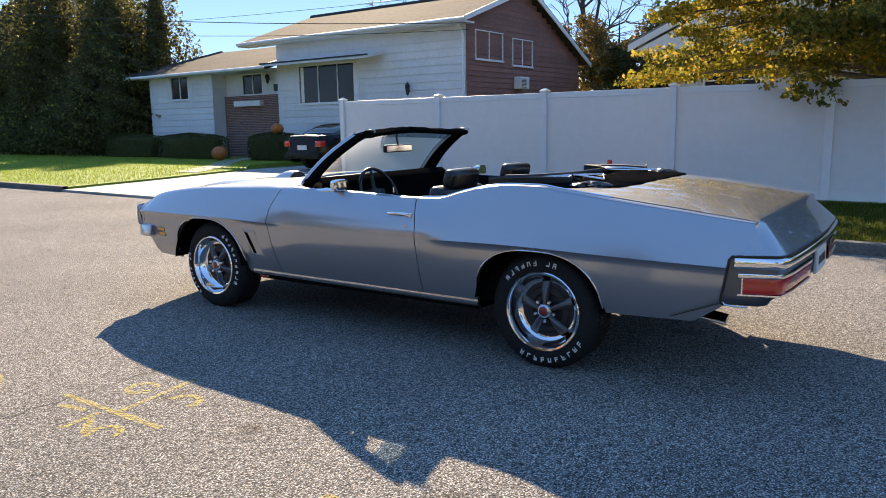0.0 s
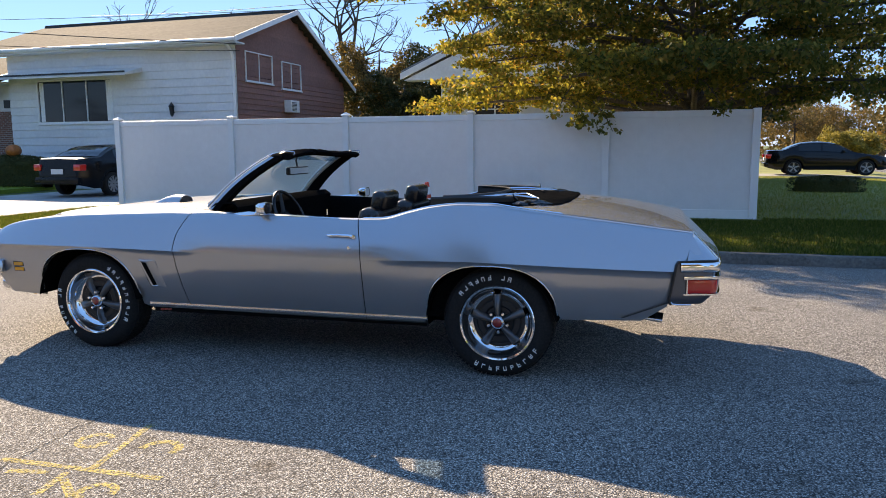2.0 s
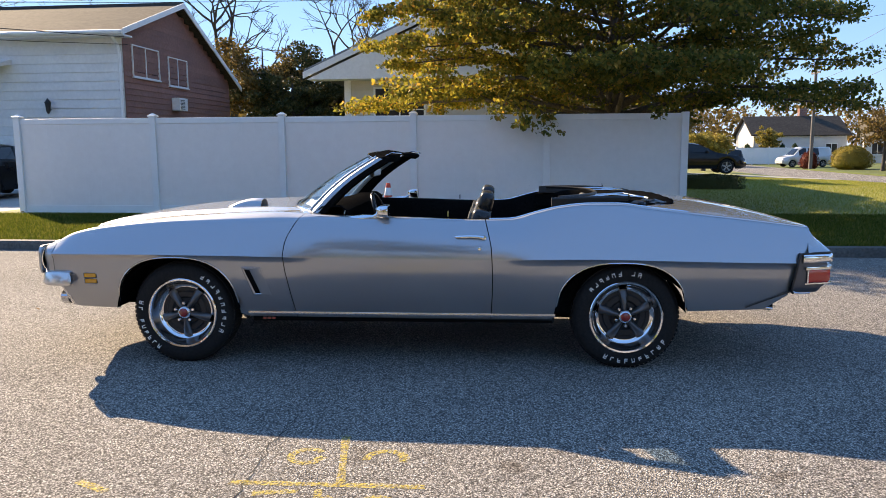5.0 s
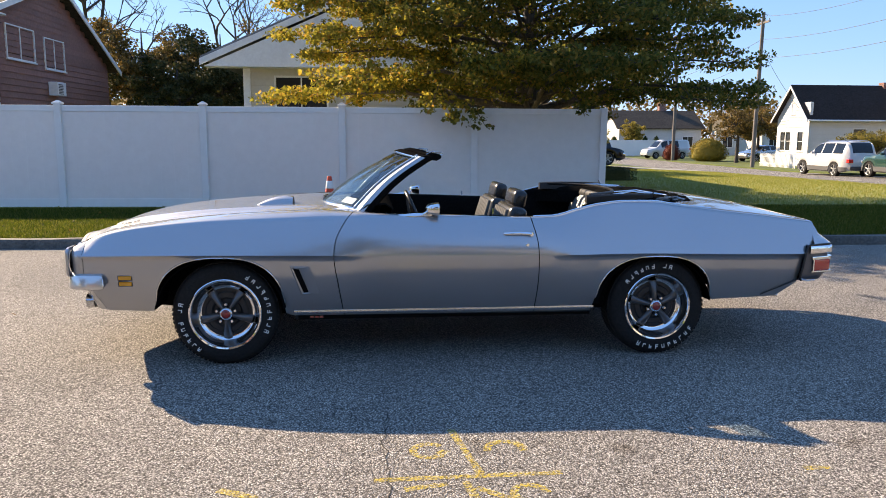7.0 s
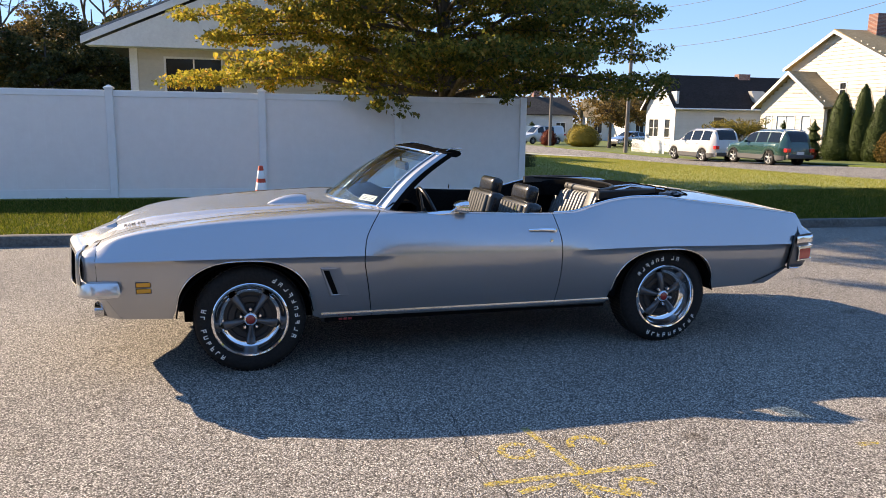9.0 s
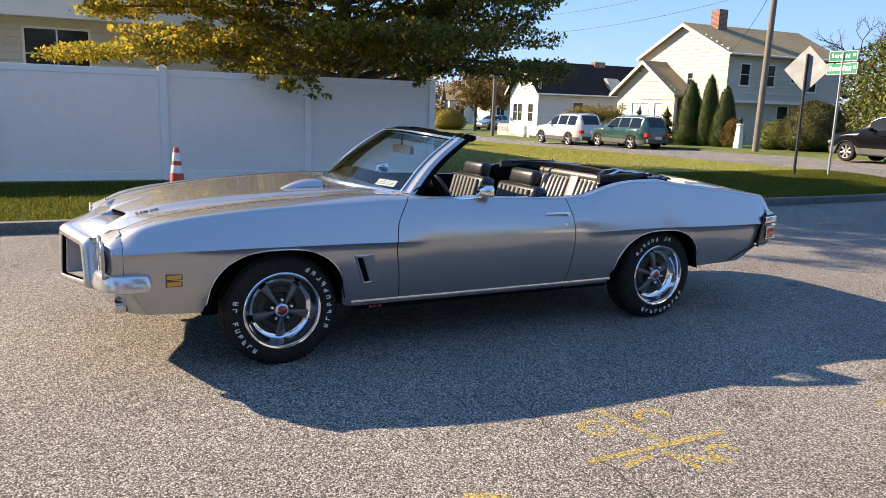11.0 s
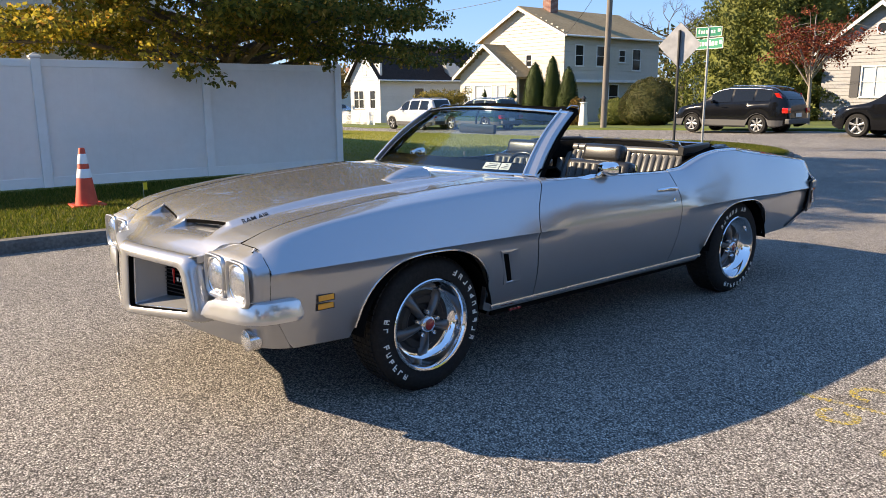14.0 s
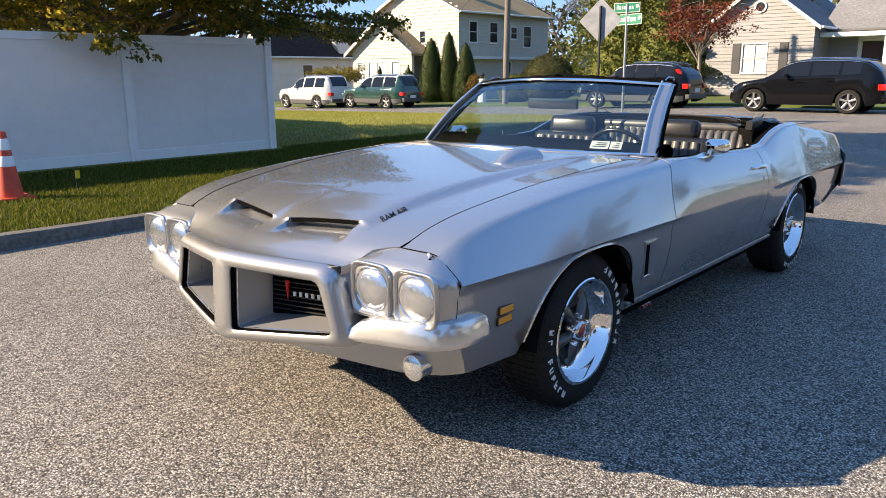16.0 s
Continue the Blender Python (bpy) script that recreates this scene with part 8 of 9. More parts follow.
bm = B()
sheet(bm, flat_grid([5.5, 8, 10, 12, 14, 16.62], [30.6, 31.5, 32.5, 33.6], 0.118))
single("neighbour_driveway", normals(bm), CONCRETE, SETTING, "pale concrete driveway under the dark sedan", "driveway", kind="structure", solid=0.08)

# ---- utility poles, wires, signs ----
POLE = speckled("weathered_pole_wood", (0.14, 0.12, 0.10), (0.26, 0.23, 0.20), 18, 0.9, 0.5, 0.01, 0.3, 1.5, (1, 1, 0.1))
WIRE = material("black_cable", (0.02, 0.02, 0.02), 0.6)
GALV = material("galvanised_steel", (0.42, 0.43, 0.44), 0.45, 0.8)


def utility_pole(s, n, h, lean, label):
    p = thing("utility_pole", at(s, n, level(s, n)), label, "utility pole", "utility poles")
    bm = B()
    tube(bm, [(0, 0, -0.2), (lean * 0.5, 0, h * 0.5), (lean, 0, h)], [0.15, 0.135, 0.11], 12)
    part("pole", bm, POLE, p, smooth=60)
    bm = B()
    box(bm, lean - 0.05, lean + 0.05, -0.9, 0.9, h - 0.75, h - 0.63)
    part("cross_arm", bm, POLE, p)
    for y in (-0.8, -0.3, 0.3, 0.8):
        bm = B()
        tube(bm, [(lean, y, h - 0.63), (lean, y, h - 0.50)], [0.03, 0.045], 8)
        part("insulator", bm, GALV, p)
    return p


utility_pole(26.0, 20.7, 10.5, 0.25, "leaning weathered wooden utility pole by the side street")
utility_pole(25.8, 45.2, 10.4, 0.1, "weathered wooden utility pole with cross arm")
utility_pole(25.85, 60.0, 8.5, 0.0, "distant wooden utility pole")


def wire(a, b, sag, r=0.012):
    pts = []
    for k in range(15):
        t = k / 14
        p = Vector(a).lerp(Vector(b), t)
        p.z -= sag * 4 * t * (1 - t)
        pts.append(p)
    return single("overhead_wire", tube(B(), pts, r, 5), WIRE, STREET, "thin black overhead wire", "wire", "overhead wires")


for dz, sg in ((9.7, 0.9), (8.2, 0.7), (7.0, 0.6)):
    wire((26.2, 20.7, dz), (25.9, 45.2, dz - 0.3), sg)
    wire((26.2, 20.7, dz), (27.0, -16.0, dz + 0.4), sg)
    wire((25.9, 45.2, dz - 0.3), (25.85, 60.0, dz - 1.8), 0.2)
wire((26.2, 20.7, 7.2), (33.3, 30.2, 5.0), 0.3)
wire((25.9, 45.2, 7.4), (30.3, 47.5, 3.3), 0.3)
wire((25.9, 45.2, 9.5), (-6.0, 60.0, 9.0), 0.9)
wire((26.2, 20.7, 9.4), (-30.0, 34.0, 9.3), 1.2)
wire((-45, 6.0, 8.6), (-9.95, 17.8, 4.75), 0.6, 0.014)
wire((-45, 6.0, 8.2), (-9.95, 18.0, 4.55), 0.9, 0.010)
wire((-60, 26, 9.5), (20, 30, 8.2), 1.0)

sign = thing("diamond_sign", at(14.2, 8.55, level(14, 8.5) + 0.08), "back of a bare metal diamond road sign on a steel post", "road sign")
bm = B()
box(bm, -0.03, 0.03, -0.02, 0.02, 0, 2.85)
part("post", bm, GUNMETAL, sign, "dark steel channel post", bevel=0.004)
bm = B()
r = 0.54
prism(bm, [(-r, 2.50), (0, 2.50 - r), (r, 2.50), (0, 2.50 + r)], 0.031, 0.036, "x")
plate = part("plate", normals(bm), speckled("bare_aluminium", (0.40, 0.42, 0.46), (0.54, 0.56, 0.60), 5, 0.5, 0.05, 0.002, 0.25, 2.0, metal=0.85), sign, "dull aluminium back of the sign")
plate.matrix_basis = pose(0, 0, 0, 0, 0, 15)
name_sign = thing("street_name_sign", at(15.15, 8.36, level(15, 8.4) + 0.08), "steel post with two green street name blades", "road sign")
bm = B()
tube(bm, [(0, 0, 0), (0, 0, 2.93)], 0.03, 10)
part("post", bm, GALV, name_sign, "galvanised post", smooth=60)
GREEN_SIGN = material("green_reflective_sign", (0.0, 0.20, 0.12), 0.4)
for z0, z1, w, yaw, dark in ((2.72, 2.96, 0.34, 20, True), (2.42, 2.68, 0.46, -75, False)):
    bm = B()
    box(bm, -w, w, -0.006, 0.006, z0, z1)
    bl = part("blade", bm, GREEN_SIGN, name_sign, "green name blade with plain white bars")
    yaw = -82 if dark else -98
    bl.matrix_basis = pose(0, 0, 0, 0, 0, yaw)
    for y in (-0.0085, 0.0085):
        for q in range(7):
            bm = B()
            box(bm, -w + 0.07 + q * (2 * w - 0.22) / 7, -w + 0.045 + (q + 1) * (2 * w - 0.22) / 7, y - 0.001, y + 0.001, z0 + 0.08, z1 - (0.055 if q in (0, 4) else 0.085))
            part("blade_bar", bm, WHITE_INK, bl, "plain white bar")
        bm = B()
        box(bm, w - 0.11, w - 0.04, y - 0.001, y + 0.001, z0 + 0.11, z1 - 0.06)
        part("blade_bar", bm, WHITE_INK, bl, "plain white bar")
    bm = B()
    for a, b, c, d in ((-w, w, z0, z0 + 0.012), (-w, w, z1 - 0.012, z1), (-w, -w + 0.012, z0, z1), (w - 0.012, w, z0, z1)):
        box(bm, a, b, -0.008, 0.008, c, d)
    part("blade_border", bm, WHITE_INK, bl)

# traffic cone, utility flag, manhole-side stain and leaves
ORANGE = speckled("orange_plastic", (0.62, 0.045, 0.012), (0.78, 0.072, 0.018), 10, 0.5, 0.05, 0.002, 0.15, 3)
cone = thing("traffic_cone", at(0.09, 7.08, 0.105), "orange traffic cone with two white reflective bands on the grass", "traffic cone")
bm = B()
box(bm, -0.19, 0.19, -0.19, 0.19, 0.0, 0.035)
part("base", bm, ORANGE, cone, bevel=0.012)
bm = B()
lathe(bm, [(0.135, 0.03), (0.128, 0.05), (0.035, 0.70), (0.030, 0.71), (0.022, 0.712), (0.02, 0.66)], 32, "z")
part("cone_body", normals(bm), ORANGE, cone, smooth=40)
for a, b in ((0.35, 0.46), (0.52, 0.64)):
    rr = lambda z: 0.128 + (0.035 - 0.128) * (z - 0.05) / 0.65 + 0.0025
    bm = B()
    lathe(bm, [(rr(a) - 0.002, a), (rr(a), a + 0.002), (rr(b), b - 0.002), (rr(b) - 0.002, b)], 32, "z")
    part("reflective_band", normals(bm), WHITE_INK, cone, "white reflective band", smooth=40)
flag = thing("marker_flag", at(0.78, 7.1, 0.1), "small yellow utility marker flag in the grass", "flag")
bm = B()
tube(bm, [(0, 0, 0), (0, 0, 0.24)], 0.003, 5)
part("wire", bm, GALV, flag)
bm = B()
box(bm, 0, 0.05, -0.002, 0.002, 0.15, 0.24)
part("flag", bm, material("yellow_plastic", (0.65, 0.50, 0.02), 0.5), flag, "yellow flag")

# ---- trees, hedges, bushes ----
def lumpy(bm, rings, seed, amount):
    """A closed lumpy body of revolution from (radius, height) rings."""
    rows = []
    for r, z in rings:
        rows.append([Vector((r * math.cos(a) * (1 + amount * noise.noise((math.cos(a) * 1.7 + seed, math.sin(a) * 1.7, z * 1.6))), r * math.sin(a) * (1 + amount * noise.noise((math.cos(a) * 1.7 + seed, math.sin(a) * 1.7, z * 1.6 + 9))), z)) for a in [2 * math.pi * q / 20 for q in range(20)]])
    sheet(bm, rows, closed=True)
    return normals(bm)


def shell_leaves(name, rings, sx, sy, count, size, mat, parent, seed, depth, narrow=0.4, rough=0.12):
    """Leaves over a body of revolution, from its skin inwards to the given depth."""
    rng = np.random.default_rng(seed)
    r = np.array([a for a, b in rings])
    z = np.array([b for a, b in rings])
    seg = np.hypot(np.diff(r), np.diff(z)) * (r[1:] + r[:-1] + 0.02)
    cum = np.concatenate([[0], np.cumsum(seg)]) / seg.sum()
    u = np.interp(rng.random(count), cum, np.arange(len(r)))
    rr, zz = np.interp(u, np.arange(len(r)), r), np.interp(u, np.arange(len(r)), z)
    a = rng.random(count) * 2 * math.pi
    lump = 1 + rough * np.sin(a * 3 + zz * 2.3 + seed) * np.sin(zz * 3.1 + a * 2) + 0.6 * rough * np.sin(a * 7 + zz * 6)
    rr = np.maximum(0.01, rr * lump - depth * rng.random(count) ** 1.6 + 0.02)
    spots = [(float(x), float(y), float(h), size * 0.7) for x, y, h in zip(rr * np.cos(a) * sx, rr * np.sin(a) * sy, zz)]
    return leaf_mesh(name, spots, count, size, mat, parent, seed=seed, droop=-0.4, narrow=narrow)


def cone_rings(h, r, tiers=None, foot=0.05, power=0.75):
    rings = []
    for k in range(25):
        f = k / 24
        q = r * (1 - f) ** power * min(1.0, 0.72 + f * 3.0)
        if tiers:
            g = (f * tiers) % 1
            q *= 1.05 - 0.70 * g
        rings.append((max(0.012, q), foot + (h - foot) * f))
    return rings


def cone_tree(s, n, h, r, mat, label, count=5000, size=0.05, seed=1, tiers=None, group="", cat="shrub", power=0.6, rough=0.10, core=0.80):
    t = thing("evergreen", at(s, n, level(s, n) + 0.06), label, cat, group)
    bm = B()
    tube(bm, [(0, 0, -0.1), (0, 0, h * 0.9)], [r * 0.14, 0.02], 8)
    part("trunk", bm, BARK, t)
    rings = cone_rings(h, r, tiers, power=power)
    if core:
        part("inner_foliage", lumpy(B(), [(a * core, z * 0.98 + 0.02) for a, z in rings], seed, 0.2), mat, t, smooth=60)
    shell_leaves("foliage", rings, 1, 1, count, size, mat, t, seed, r * 0.25, rough=rough)
    return t


def bush(s, n, rx, ry, h, mat, label, count=6000, size=0.045, seed=1, lift=0.06, group="", flat=False, open_=False):
    t = thing("bush", at(s, n, level(s, n) + lift), label, "bush", group)
    rings = []
    for k in range(15):
        f = k / 14
        q = min(1, f * 9 + 0.55) * min(1, (1 - f) * 6) ** 0.5 if flat else math.sqrt(max(0.0, 1 - (1.45 * f - 0.45) ** 2)) * min(1, 0.6 + f * 2.5)
        rings.append((max(0.01, q), 0.02 + h * f))
    bm = B()
    rnd = random.Random(seed)
    for k in range(7):
        a = k * 0.9
        tube(bm, [(0, 0, -0.1), (rx * 0.3 * math.cos(a), ry * 0.3 * math.sin(a), h * 0.4), (rx * 0.7 * math.cos(a), ry * 0.7 * math.sin(a), h * 0.75)], [0.03, 0.02, 0.008], 5)
    part("stems", bm, BARK, t)
    if not open_:
        body = lumpy(B(), [(a * 0.86, z * 0.95) for a, z in rings], seed, 0.16)
        bmesh.ops.scale(body, vec=(rx, ry, 1), verts=body.verts)
        part("inner_foliage", body, mat, t, smooth=60)
    shell_leaves("foliage", rings, rx, ry, count, size, mat, t, seed, 0.9 if open_ else 0.16, rough=0.09 if flat else 0.14)
    return t


cone_tree(29.5, 28.8, 3.6, 0.92, LEAF_DARK, "tall dark clipped arborvitae before the cream house", 22000, 0.038, 2, group="clipped evergreens", power=0.5, core=0.90, rough=0.06)
cone_tree(29.9, 27.8, 3.9, 0.74, LEAF_DARK, "tall dark clipped arborvitae before the cream house", 17000, 0.038, 3, group="clipped evergreens", power=0.5, core=0.90, rough=0.06)
cone_tree(29.5, 26.2, 3.2, 0.76, LEAF_DARK, "tall dark clipped arborvitae before the cream house", 17000, 0.038, 4, group="clipped evergreens", power=0.5, core=0.90, rough=0.06)
cone_tree(29.5, 33.2, 2.2, 0.55, LEAF_DARK, "small tiered topiary evergreen", 6000, 0.04, 5, tiers=5)
cone_tree(29.5, 30.7, 2.2, 0.68, LEAF_DARK, "small tiered topiary evergreen", 7000, 0.04, 6, tiers=4)
bush(28.9, 31.3, 0.8, 1.4, 0.8, LEAF_RED, "low dark red barberry bush", 6000, 0.04, 3)
bush(29.5, 20.7, 1.35, 1.45, 2.35, LEAF_HEDGE, "large rounded brown-green bush", 16000, 0.05, 4)
bush(29.6, 22.8, 0.9, 0.85, 1.4, LEAF_PINE, "rounded green shrub beside the pole", 8000, 0.045, 5)
bush(29.3, 25.4, 0.5, 0.6, 1.5, LEAF_RUST, "dry feathery ornamental grass clump", 5000, 0.06, 6, open_=True)
flat_shrub = tree(at(28.0, 35.5, level(28.0, 35.5) + 0.06), "flat-topped clipped shrub on a gnarled stem", 2.4, 0.08, (0, 0, 1.95, 1.5, 0.32), [(LEAF_GOLD, 9000, 0.05, None), (LEAF_HEDGE, 6000, 0.05, None)], seed=9, limbs=16, fork=0.3, clump=0.2)
tree(at(30.6, 13.3, level(30.6, 13.3) + 0.06), "small dark red ornamental tree with pale forked stems", 4.6, 0.10, (0, 0, 3.9, 1.9, 1.15), [(LEAF_RED, 5200, 0.07, None)], seed=11, limbs=15, fork=0.2, bark=speckled("pale_bark", (0.24, 0.20, 0.17), (0.40, 0.34, 0.29), 20, 0.9, 0.4, 0.01, 0.3, 2))
for i, (s, n, h, r, mat) in enumerate(((37.0, 20.4, 10.5, 3.5, LEAF_PINE), (38.5, 17.0, 11.5, 3.4, LEAF_PINE), (36.4, 18.0, 9.0, 2.8, LEAF_PINE), (41.0, 22.8, 13.0, 1.9, LEAF_DARK), (41, 14.4, 12, 3.0, LEAF_PINE))):
    cone_tree(s, n, h, r, mat, "tall broad evergreen tree between the houses", 26000, 0.12, 20 + i, group="tall evergreens", cat="tree", rough=0.3, core=0.62, power=0.7)
# screen of cedars left of the split-level house
rnd = random.Random(3)
for i in range(24):
    s = -31.9 - 1.45 * i + rnd.uniform(-0.4, 0.4)
    n = 20.0 + rnd.uniform(-1.5, 2.5)
    cone_tree(s, n, rnd.uniform(8.6, 11.0), rnd.uniform(2.0, 3.1), LEAF_CEDAR, "tall brown-green cedar in a dense screen", 20000 if i < 14 else 7000, 0.12, 40 + i, group="cedar screen", cat="tree", rough=0.5, core=0.36, power=0.55)
# autumn trees behind the houses
for i, (s, n, h, r, mat, cnt) in enumerate(((-10.2, 31.0, 7.6, 2.6, LEAF_RUST, 20000), (-6.8, 31.5, 7.4, 2.7, LEAF_HEDGE, 24000), (-8.0, 28.5, 5.6, 2.0, LEAF_HEDGE, 14000), (-4.6, 36.0, 8.5, 3.0, LEAF_RUST, 14000), (5.2, 30.0, 6.5, 2.6, LEAF_HEDGE, 22000), (13.3, 43.0, 2.9, 1.75, LEAF_GOLD, 9000), (28.8, 54.0, 5.6, 2.0, LEAF_RUST, 5000), (32.5, 58.0, 5.8, 2.4, LEAF_RUST, 6000), (34.5, 52.5, 6.5, 2.6, LEAF_HEDGE, 7000), (28.6, 79.5, 4.6, 1.4, LEAF_GOLD, 5000), (17.0, 90.0, 8.0, 5.0, LEAF_RUST, 14000), (22.0, 96.0, 8.0, 5.0, LEAF_RUST, 14000))):
    tree(at(s, n, level(s, n)), "leafy garden tree in autumn colour behind the houses", h, 0.14, (0, 0, h * 0.62, r, h * 0.34), [(mat, cnt, 0.09 if n < 50 else 0.12, None)], seed=60 + i, limbs=16, group="garden trees")
bush(28.2, 58.0, 1.5, 1.4, 1.9, LEAF_GOLD, "rounded golden shrub beside the far road", 7000, 0.07, 31)
bush(26.0, 60.8, 0.7, 0.7, 1.4, LEAF_RED, "purple-red shrub by the distant pole", 3000, 0.07, 32)
for i, s in enumerate((26.3, 29.9, 31.2)):
    cone_tree(s, 79.2, 2.1, 0.9, LEAF_DARK, "small dark clipped conifer behind the far white fence", 3000, 0.08, 33 + i, group="far conifers")
bush(7.85, 18.6, 0.95, 0.45, 0.45, LEAF_HEDGE, "low dark clipped hedge behind the end of the fence", 5000, 0.035, 37, flat=True)


def bare_tree(s, n, h, seed, label="bare tree with spreading grey branches"):
    t = thing("tree", at(s, n, level(s, n)), label, "tree", "bare trees")
    rnd = random.Random(seed)
    bm = B()

    def grow(p, d, length, r, depth):
        q = p + d * length
        mid = p.lerp(q, 0.5) + Vector((rnd.gauss(0, 1), rnd.gauss(0, 1), rnd.gauss(0, 0.5))) * length * 0.06
        tube(bm, [p, mid, q], [r, r * 0.85, r * 0.65], 6 if depth > 2 else 4, cap=False)
        if depth == 0:
            return
        for k in range(rnd.choice((2, 3, 3))):
            e = (d + Vector((rnd.gauss(0, 1), rnd.gauss(0, 1), rnd.gauss(0.15, 0.6))) * 0.62).normalized()
            grow(q, e, length * rnd.uniform(0.62, 0.85), r * 0.6, depth - 1)
    grow(Vector((0, 0, -0.2)), Vector((rnd.uniform(-0.1, 0.1), 0, 1)).normalized(), h * 0.27, h * 0.024, 6)
    tagged(part("branch", bm, BARK, t), kind="stuff")
    return t


for i, (s, n, h) in enumerate(((-13.5, 36, 13), (-8.5, 40, 12.5), (-30, 38, 12), (-24, 40, 11), (46, 14, 12), (52, 30, 11), (60, 40, 12))):
    bare_tree(s, n, h, 80 + i)
for i, (s, n, h, r, mat) in enumerate(((17.5, -14.5, 8.5, 3.0, LEAF_RUST), (-0.5, -15.5, 9.5, 3.4, LEAF_HEDGE), (-14.5, -14.0, 8.0, 3.0, LEAF_RUST), (24.5, -15.0, 9.0, 3.2, LEAF_HEDGE), (7.5, -29.0, 11.0, 4.2, LEAF_HEDGE), (-9.0, -30.0, 11.0, 4.0, LEAF_RUST))):
    tree(at(s, n, 0.05), "leafy front garden tree across the street", h, 0.17, (0, 0, h * 0.62, r, h * 0.32), [(mat, 11000, 0.13, None)], seed=140 + i, limbs=14, group="trees across the street")
# far wood along the horizon
for k, (s0, s1, n0, n1, h, seed) in enumerate(((-120, -5, 60, 85, 8.5, 1), (-5, 110, 100, 130, 8.0, 2), (70, 110, -30, 100, 9.0, 3), (-120, -80, -40, 60, 9, 4), (-90, 90, -75, -55, 9.5, 5))):
    rnd = random.Random(seed)
    cl = []
    for i in range(170):
        s, n = rnd.uniform(s0, s1), rnd.uniform(n0, n1)
        hh = h * rnd.uniform(0.5, 1.05)
        for q in range(4):
            cl.append((s + rnd.gauss(0, 1.4), n + rnd.gauss(0, 1.4), level(min(s, 60), min(max(n, 0), 70)) + hh * (0.12 + 0.27 * q), rnd.uniform(1.2, 2.3)))
    o = leaf_mesh("far_wood", cl, 26000, 0.45, LEAF_RUST if k in (0, 1) else LEAF_HEDGE, None, seed=seed)
    o.matrix_basis = STREET
    tagged(o, "distant belt of autumn trees along the horizon", "woods", kind="stuff")

# hedges, pumpkins and path things at the split-level house
for i, (s, w, n) in enumerate(((-24.4, 2.5, 16.9), (-18.6, 1.6, 16.8), (-29.6, 2.6, 17.2))):
    bush(s, n, w, 0.55, 1.15, LEAF_HEDGE, "clipped dark hedge before the house", 12000, 0.04, 100 + i, group="clipped hedges", flat=True)
PUMPKIN = speckled("pumpkin_skin", (0.42, 0.10, 0.02), (0.60, 0.17, 0.03), 8, 0.5, 0.1, 0.004, 0.2, 4)
for s, n, z, r in ((-21.15, 16.0, 0.20, 0.34), (-18.45, 16.8, 1.24, 0.26)):
    p = thing("pumpkin", at(s, n, level(s, n) + z - 0.1), "orange pumpkin decoration by the hedge", "pumpkin", "pumpkins")
    bm = B()
    rows = []
    for i in range(13):
        a = math.pi * i / 12
        rows.append([Vector((r * math.sin(a) * (1 - 0.08 * abs(math.sin(4 * b))) * math.cos(b), r * math.sin(a) * (1 - 0.08 * abs(math.sin(4 * b))) * math.sin(b), r * 0.85 * (1 - math.cos(a)))) for b in [2 * math.pi * k / 32 for k in range(32)]])
    sheet(bm, rows, closed=True)
    part("rind", normals(bm), PUMPKIN, p, smooth=60)
    bm = B()
    tube(bm, [(0, 0, r * 1.65), (0.03, 0, r * 1.95)], [0.03, 0.02], 7)
    part("stalk", bm, BARK, p)
# picket fence by the bungalow and garden ornament
picket = thing("picket_fence", at(27.6, 43.0, level(27.6, 45)), "low white picket fence before the bungalow", "fence")
for k in range(30):
    bm = B()
    y = 0.16 * k
    prism(bm, [(y - 0.035, 0.05), (y + 0.035, 0.05), (y + 0.035, 0.95), (y, 1.05), (y - 0.035, 0.95)], -0.012, 0.012, "x")
    part("picket", normals(bm), TRIM_WHITE, picket)
for z in (0.3, 0.75):
    bm = B()
    box(bm, 0.012, 0.05, -0.1, 4.8, z, z + 0.08)
    part("rail", bm, TRIM_WHITE, picket)
lantern = thing("garden_lighthouse", at(29.0, 24.6, level(29, 24.6) + 0.08), "small white garden lighthouse ornament", "ornament")
bm = B()
lathe(bm, [(0.26, 0.0), (0.15, 1.15), (0.20, 1.17), (0.20, 1.22), (0.10, 1.24)], 8, "z")
part("tower", normals(bm), TRIM_WHITE, lantern)
bm = B()
lathe(bm, [(0.09, 1.24), (0.09, 1.40), (0.15, 1.42), (0.01, 1.58)], 8, "z")
part("lamp_room", normals(bm), GUNMETAL, lantern)

# ---- marks on the road ----
YELLOW = material("yellow_marking_paint", (0.62, 0.45, 0.05), 0.8)
yt = YELLOW.node_tree
yv = coords(YELLOW)
yn = node(YELLOW, "ShaderNodeTexNoise", Scale=70.0, Detail=4.0, Roughness=0.7)
link(YELLOW, yv, yn.inputs[0])
ya = ramp(YELLOW, yn.outputs[0], [(0.41, (0, 0, 0)), (0.64, (0.74, 0.74, 0.74))])
link(YELLOW, ya, yt.nodes["Principled BSDF"].inputs["Alpha"])


def road_strokes(name, strokes, width, mat, label, lift=0.003):
    bm = B()
    for pts in strokes:
        rows = []
        pts = [Vector((*p, 0)) for p in pts]
        for i, p in enumerate(pts):
            d = (pts[min(i + 1, len(pts) - 1)] - pts[max(i - 1, 0)]).normalized()
            o = Vector((-d.y, d.x, 0)) * width * (0.8 + 0.35 * noise.noise((p.x * 9, p.y * 9, 1)))
            rows.append([Vector((q.x, q.y, lift)) for q in (p + o, p, p - o)])
        sheet(bm, rows)
    return single(name, normals(bm), mat, STREET, label, "road marking", kind="structure")


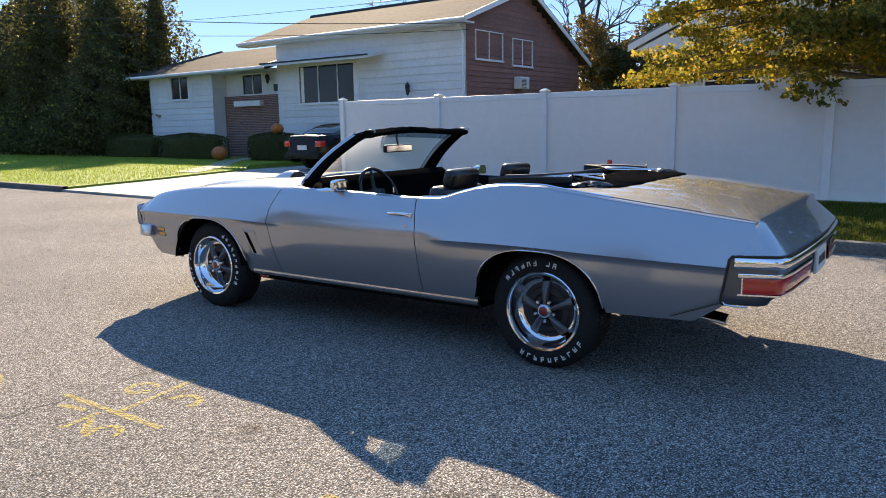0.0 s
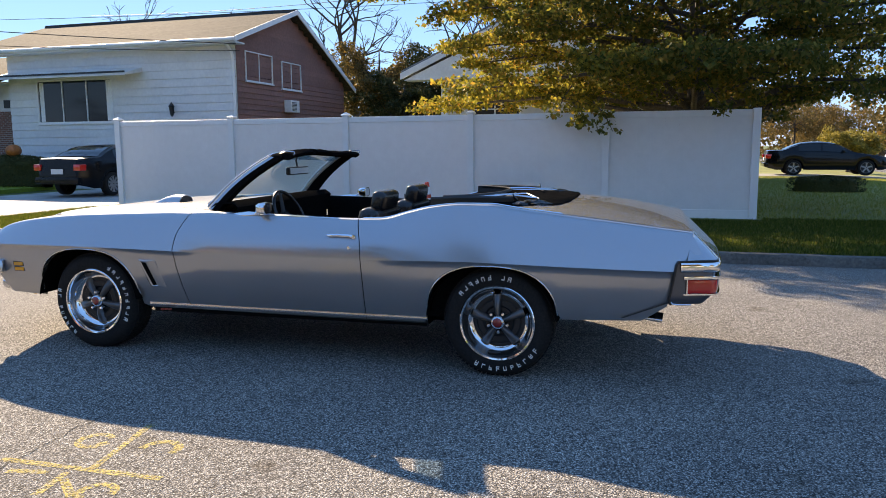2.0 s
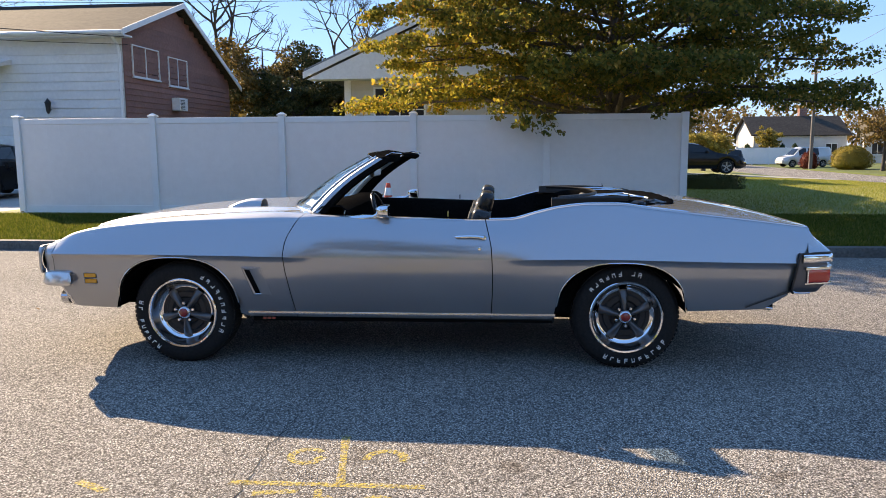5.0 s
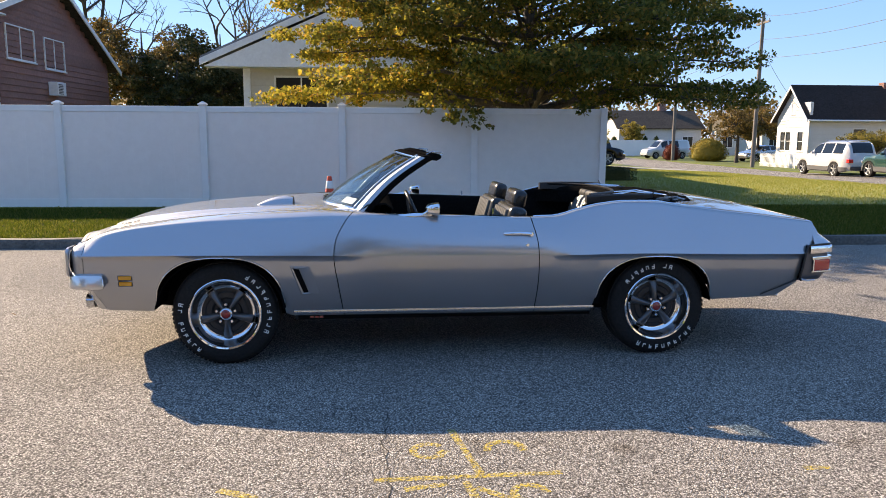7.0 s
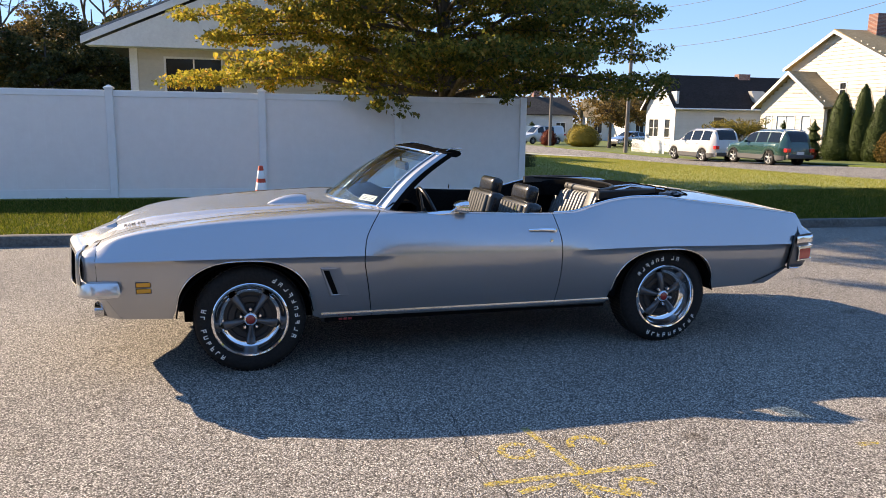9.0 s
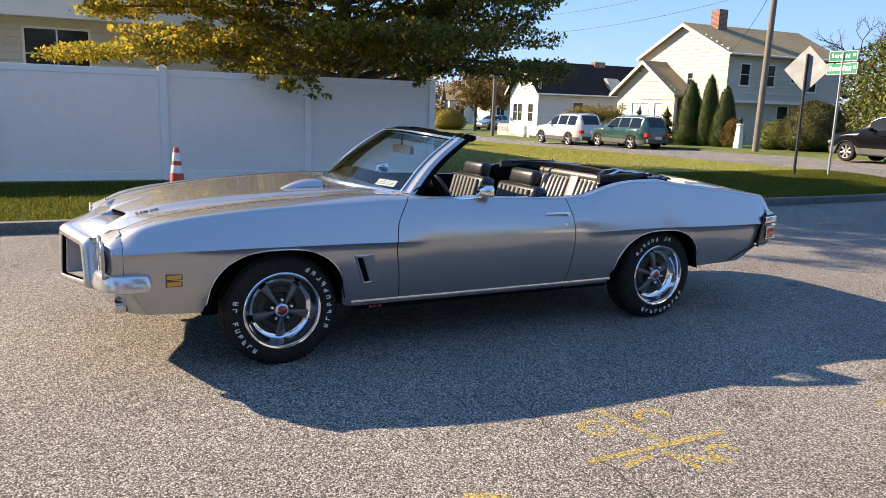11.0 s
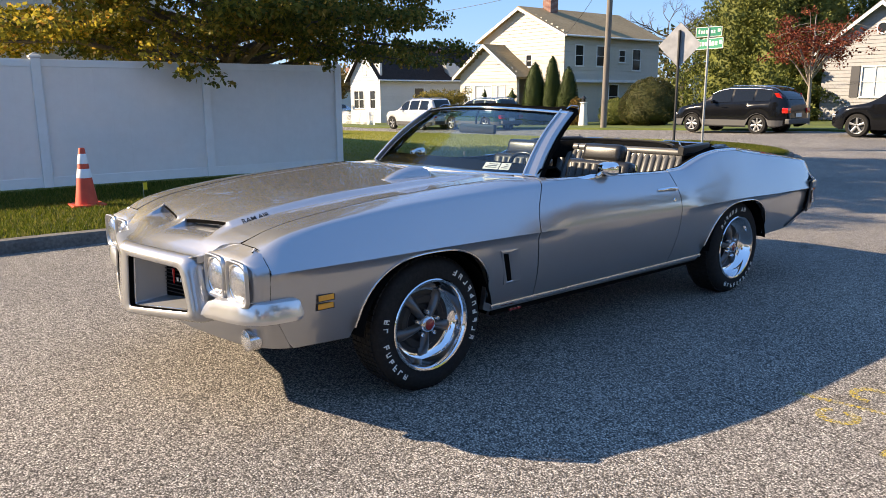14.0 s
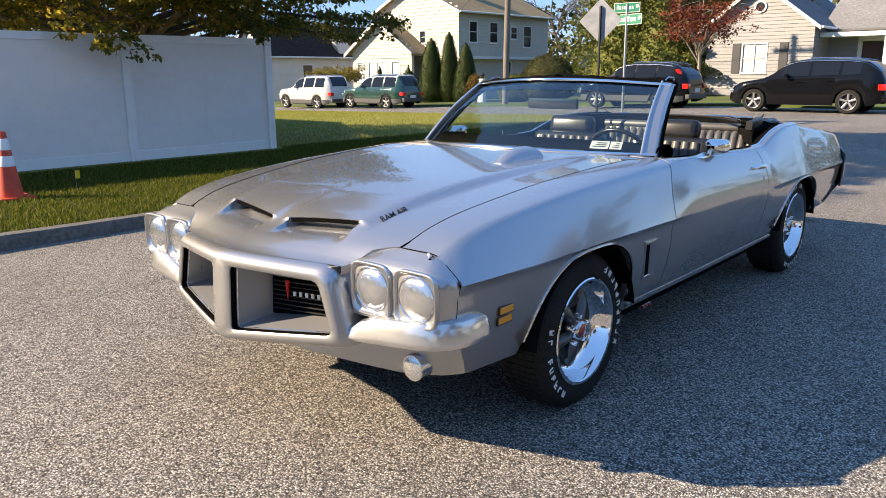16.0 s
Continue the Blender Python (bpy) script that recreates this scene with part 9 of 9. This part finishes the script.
def arc(c, r, a0, a1, n=14, sq=1.0):
    return [(c[0] + r * math.cos(radians(a0 + (a1 - a0) * k / n)), c[1] + r * sq * math.sin(radians(a0 + (a1 - a0) * k / n))) for k in range(n + 1)]


def line(a, b, n=8):
    return [(a[0] + (b[0] - a[0]) * k / n, a[1] + (b[1] - a[1]) * k / n) for k in range(n + 1)]


road_strokes("yellow_marking", [line((1.34, -1.17), (1.44, -1.70)), line((0.97, -1.71), (1.79, -1.68)), arc((1.22, -1.42), 0.075, 40, 320), arc((1.58, -1.42), 0.085, -20, 190), line((1.27, -1.46), (1.30, -1.42), 3),
    line((1.10, -1.80), (1.28, -1.76)), line((1.36, -1.74), (1.40, -1.95)), line((1.40, -1.80), (1.55, -1.92)), arc((1.62, -1.86), 0.07, 0, 250), line((2.88, -1.70), (3.0, -1.70), 4), line((0.33, -1.76), (0.50, -1.84), 5)], 0.024, YELLOW, "faded yellow sprayed utility marks on the road")
CRACK = material("dark_crack", (0.02, 0.02, 0.02), 0.95)
rnd = random.Random(9)
strokes = []
for a, b in (((1.01, -0.9), (1.06, -2.6)), ((-6.0, 2.2), (2.0, 3.6)), ((2.2, 3.2), (9.0, 2.4)), ((-4.0, -3.2), (0.2, -2.6)), ((3.5, -2.4), (8.5, -2.9))):
    pts = []
    for k in range(40):
        t = k / 39
        pts.append((a[0] + (b[0] - a[0]) * t + rnd.gauss(0, 0.012), a[1] + (b[1] - a[1]) * t + rnd.gauss(0, 0.012)))
    strokes.append(pts)
road_strokes("road_crack", strokes, 0.0035, CRACK, "thin dark cracks in the asphalt", 0.002)

# fallen leaves on road and lawn
FALLEN = leaf_material("fallen_leaves", [(0, (0.10, 0.05, 0.02)), (0.5, (0.20, 0.11, 0.03)), (1, (0.32, 0.20, 0.05))], 0.2)
rng = np.random.default_rng(12)
cl = [(float(s), float(n), level(s, n) + 0.112, 0.02) for s, n in zip(rng.uniform(-8, 14, 150), rng.uniform(5.3, 9.5, 150))]
cl += [(float(s), float(n), 0.012, 0.012) for s, n in zip(rng.uniform(-9, 9, 14), rng.uniform(-3, 4.8, 14))]
cl += [(1.29, -0.66, 0.012, 0.012), (-2.0, 1.4, 0.012, 0.012)]
o = leaf_mesh("fallen_leaf", cl, 200, 0.04, FALLEN, None, seed=5, droop=0.0, up=2.0)
o.matrix_basis = STREET
tagged(o, "scattered dry fallen leaves", "leaves", kind="stuff")


# ---- grass blades ----
def grass(name, count, area, chooser, size, seed, label, lift=0.10, mat=GRASS):
    """Tufts of thin blades scattered over part of a lawn, in one mesh."""
    rng = np.random.default_rng(seed)
    s = rng.uniform(area[0], area[1], count)
    n = rng.uniform(area[2], area[3], count)
    ok = np.array([chooser(a, b) for a, b in zip(s, n)])
    s, n = s[ok], n[ok]
    m = len(s)
    z = np.array([level(a, b) for a, b in zip(s, n)]) + lift - 0.005
    a = rng.uniform(0, 2 * np.pi, m)
    h = size * rng.uniform(0.5, 1.3, m)
    w = 0.0035 + 0.10 * h * rng.uniform(0.5, 1, m)
    lean = rng.normal(0, 0.45, (m, 2)) * h[:, None]
    base = np.stack([s, n, z], 1)
    side = np.stack([np.cos(a) * w, np.sin(a) * w, 0 * a], 1)
    tip = base + np.stack([lean[:, 0], lean[:, 1], h], 1)
    verts = np.stack([base - side, base + side, tip], 1).reshape(-1, 3)
    me = bpy.data.meshes.new(name)
    me.vertices.add(m * 3)
    me.vertices.foreach_set("co", verts.ravel())
    me.loops.add(m * 3)
    me.loops.foreach_set("vertex_index", np.arange(m * 3))
    me.polygons.add(m)
    me.polygons.foreach_set("loop_start", np.arange(m) * 3)
    me.update(calc_edges=True)
    me.materials.append(mat)
    ob = new(name, me)
    ob.matrix_basis = STREET
    return tagged(ob, label, "grass", kind="stuff")


grass("grass_verge", 340000, (-8.4, 16.4, 5.17, 9.6), lambda a, b: a < lawn_edge(b) - 0.16 and (b < 9.2 or a > 5.3), 0.05, 1, "mown grass blades of the verge by the fence")
grass("grass_corner", 110000, (5.2, 16.4, 9.6, 30), lambda a, b: a < lawn_edge(b) - 0.16, 0.045, 2, "mown grass blades of the corner lawn", mat=GRASS_DRY)
grass("grass_west", 60000, (-40, -12.5, 5.2, 17), lambda a, b: a < -float(np.interp(b, [5, 8, 12, 14, 18, 40], [12.4, 13.2, 14.6, 16.8, 17.6, 17.6])) - 0.05, 0.06, 3, "mown grass blades of the front lawn", mat=GRASS_SUN)
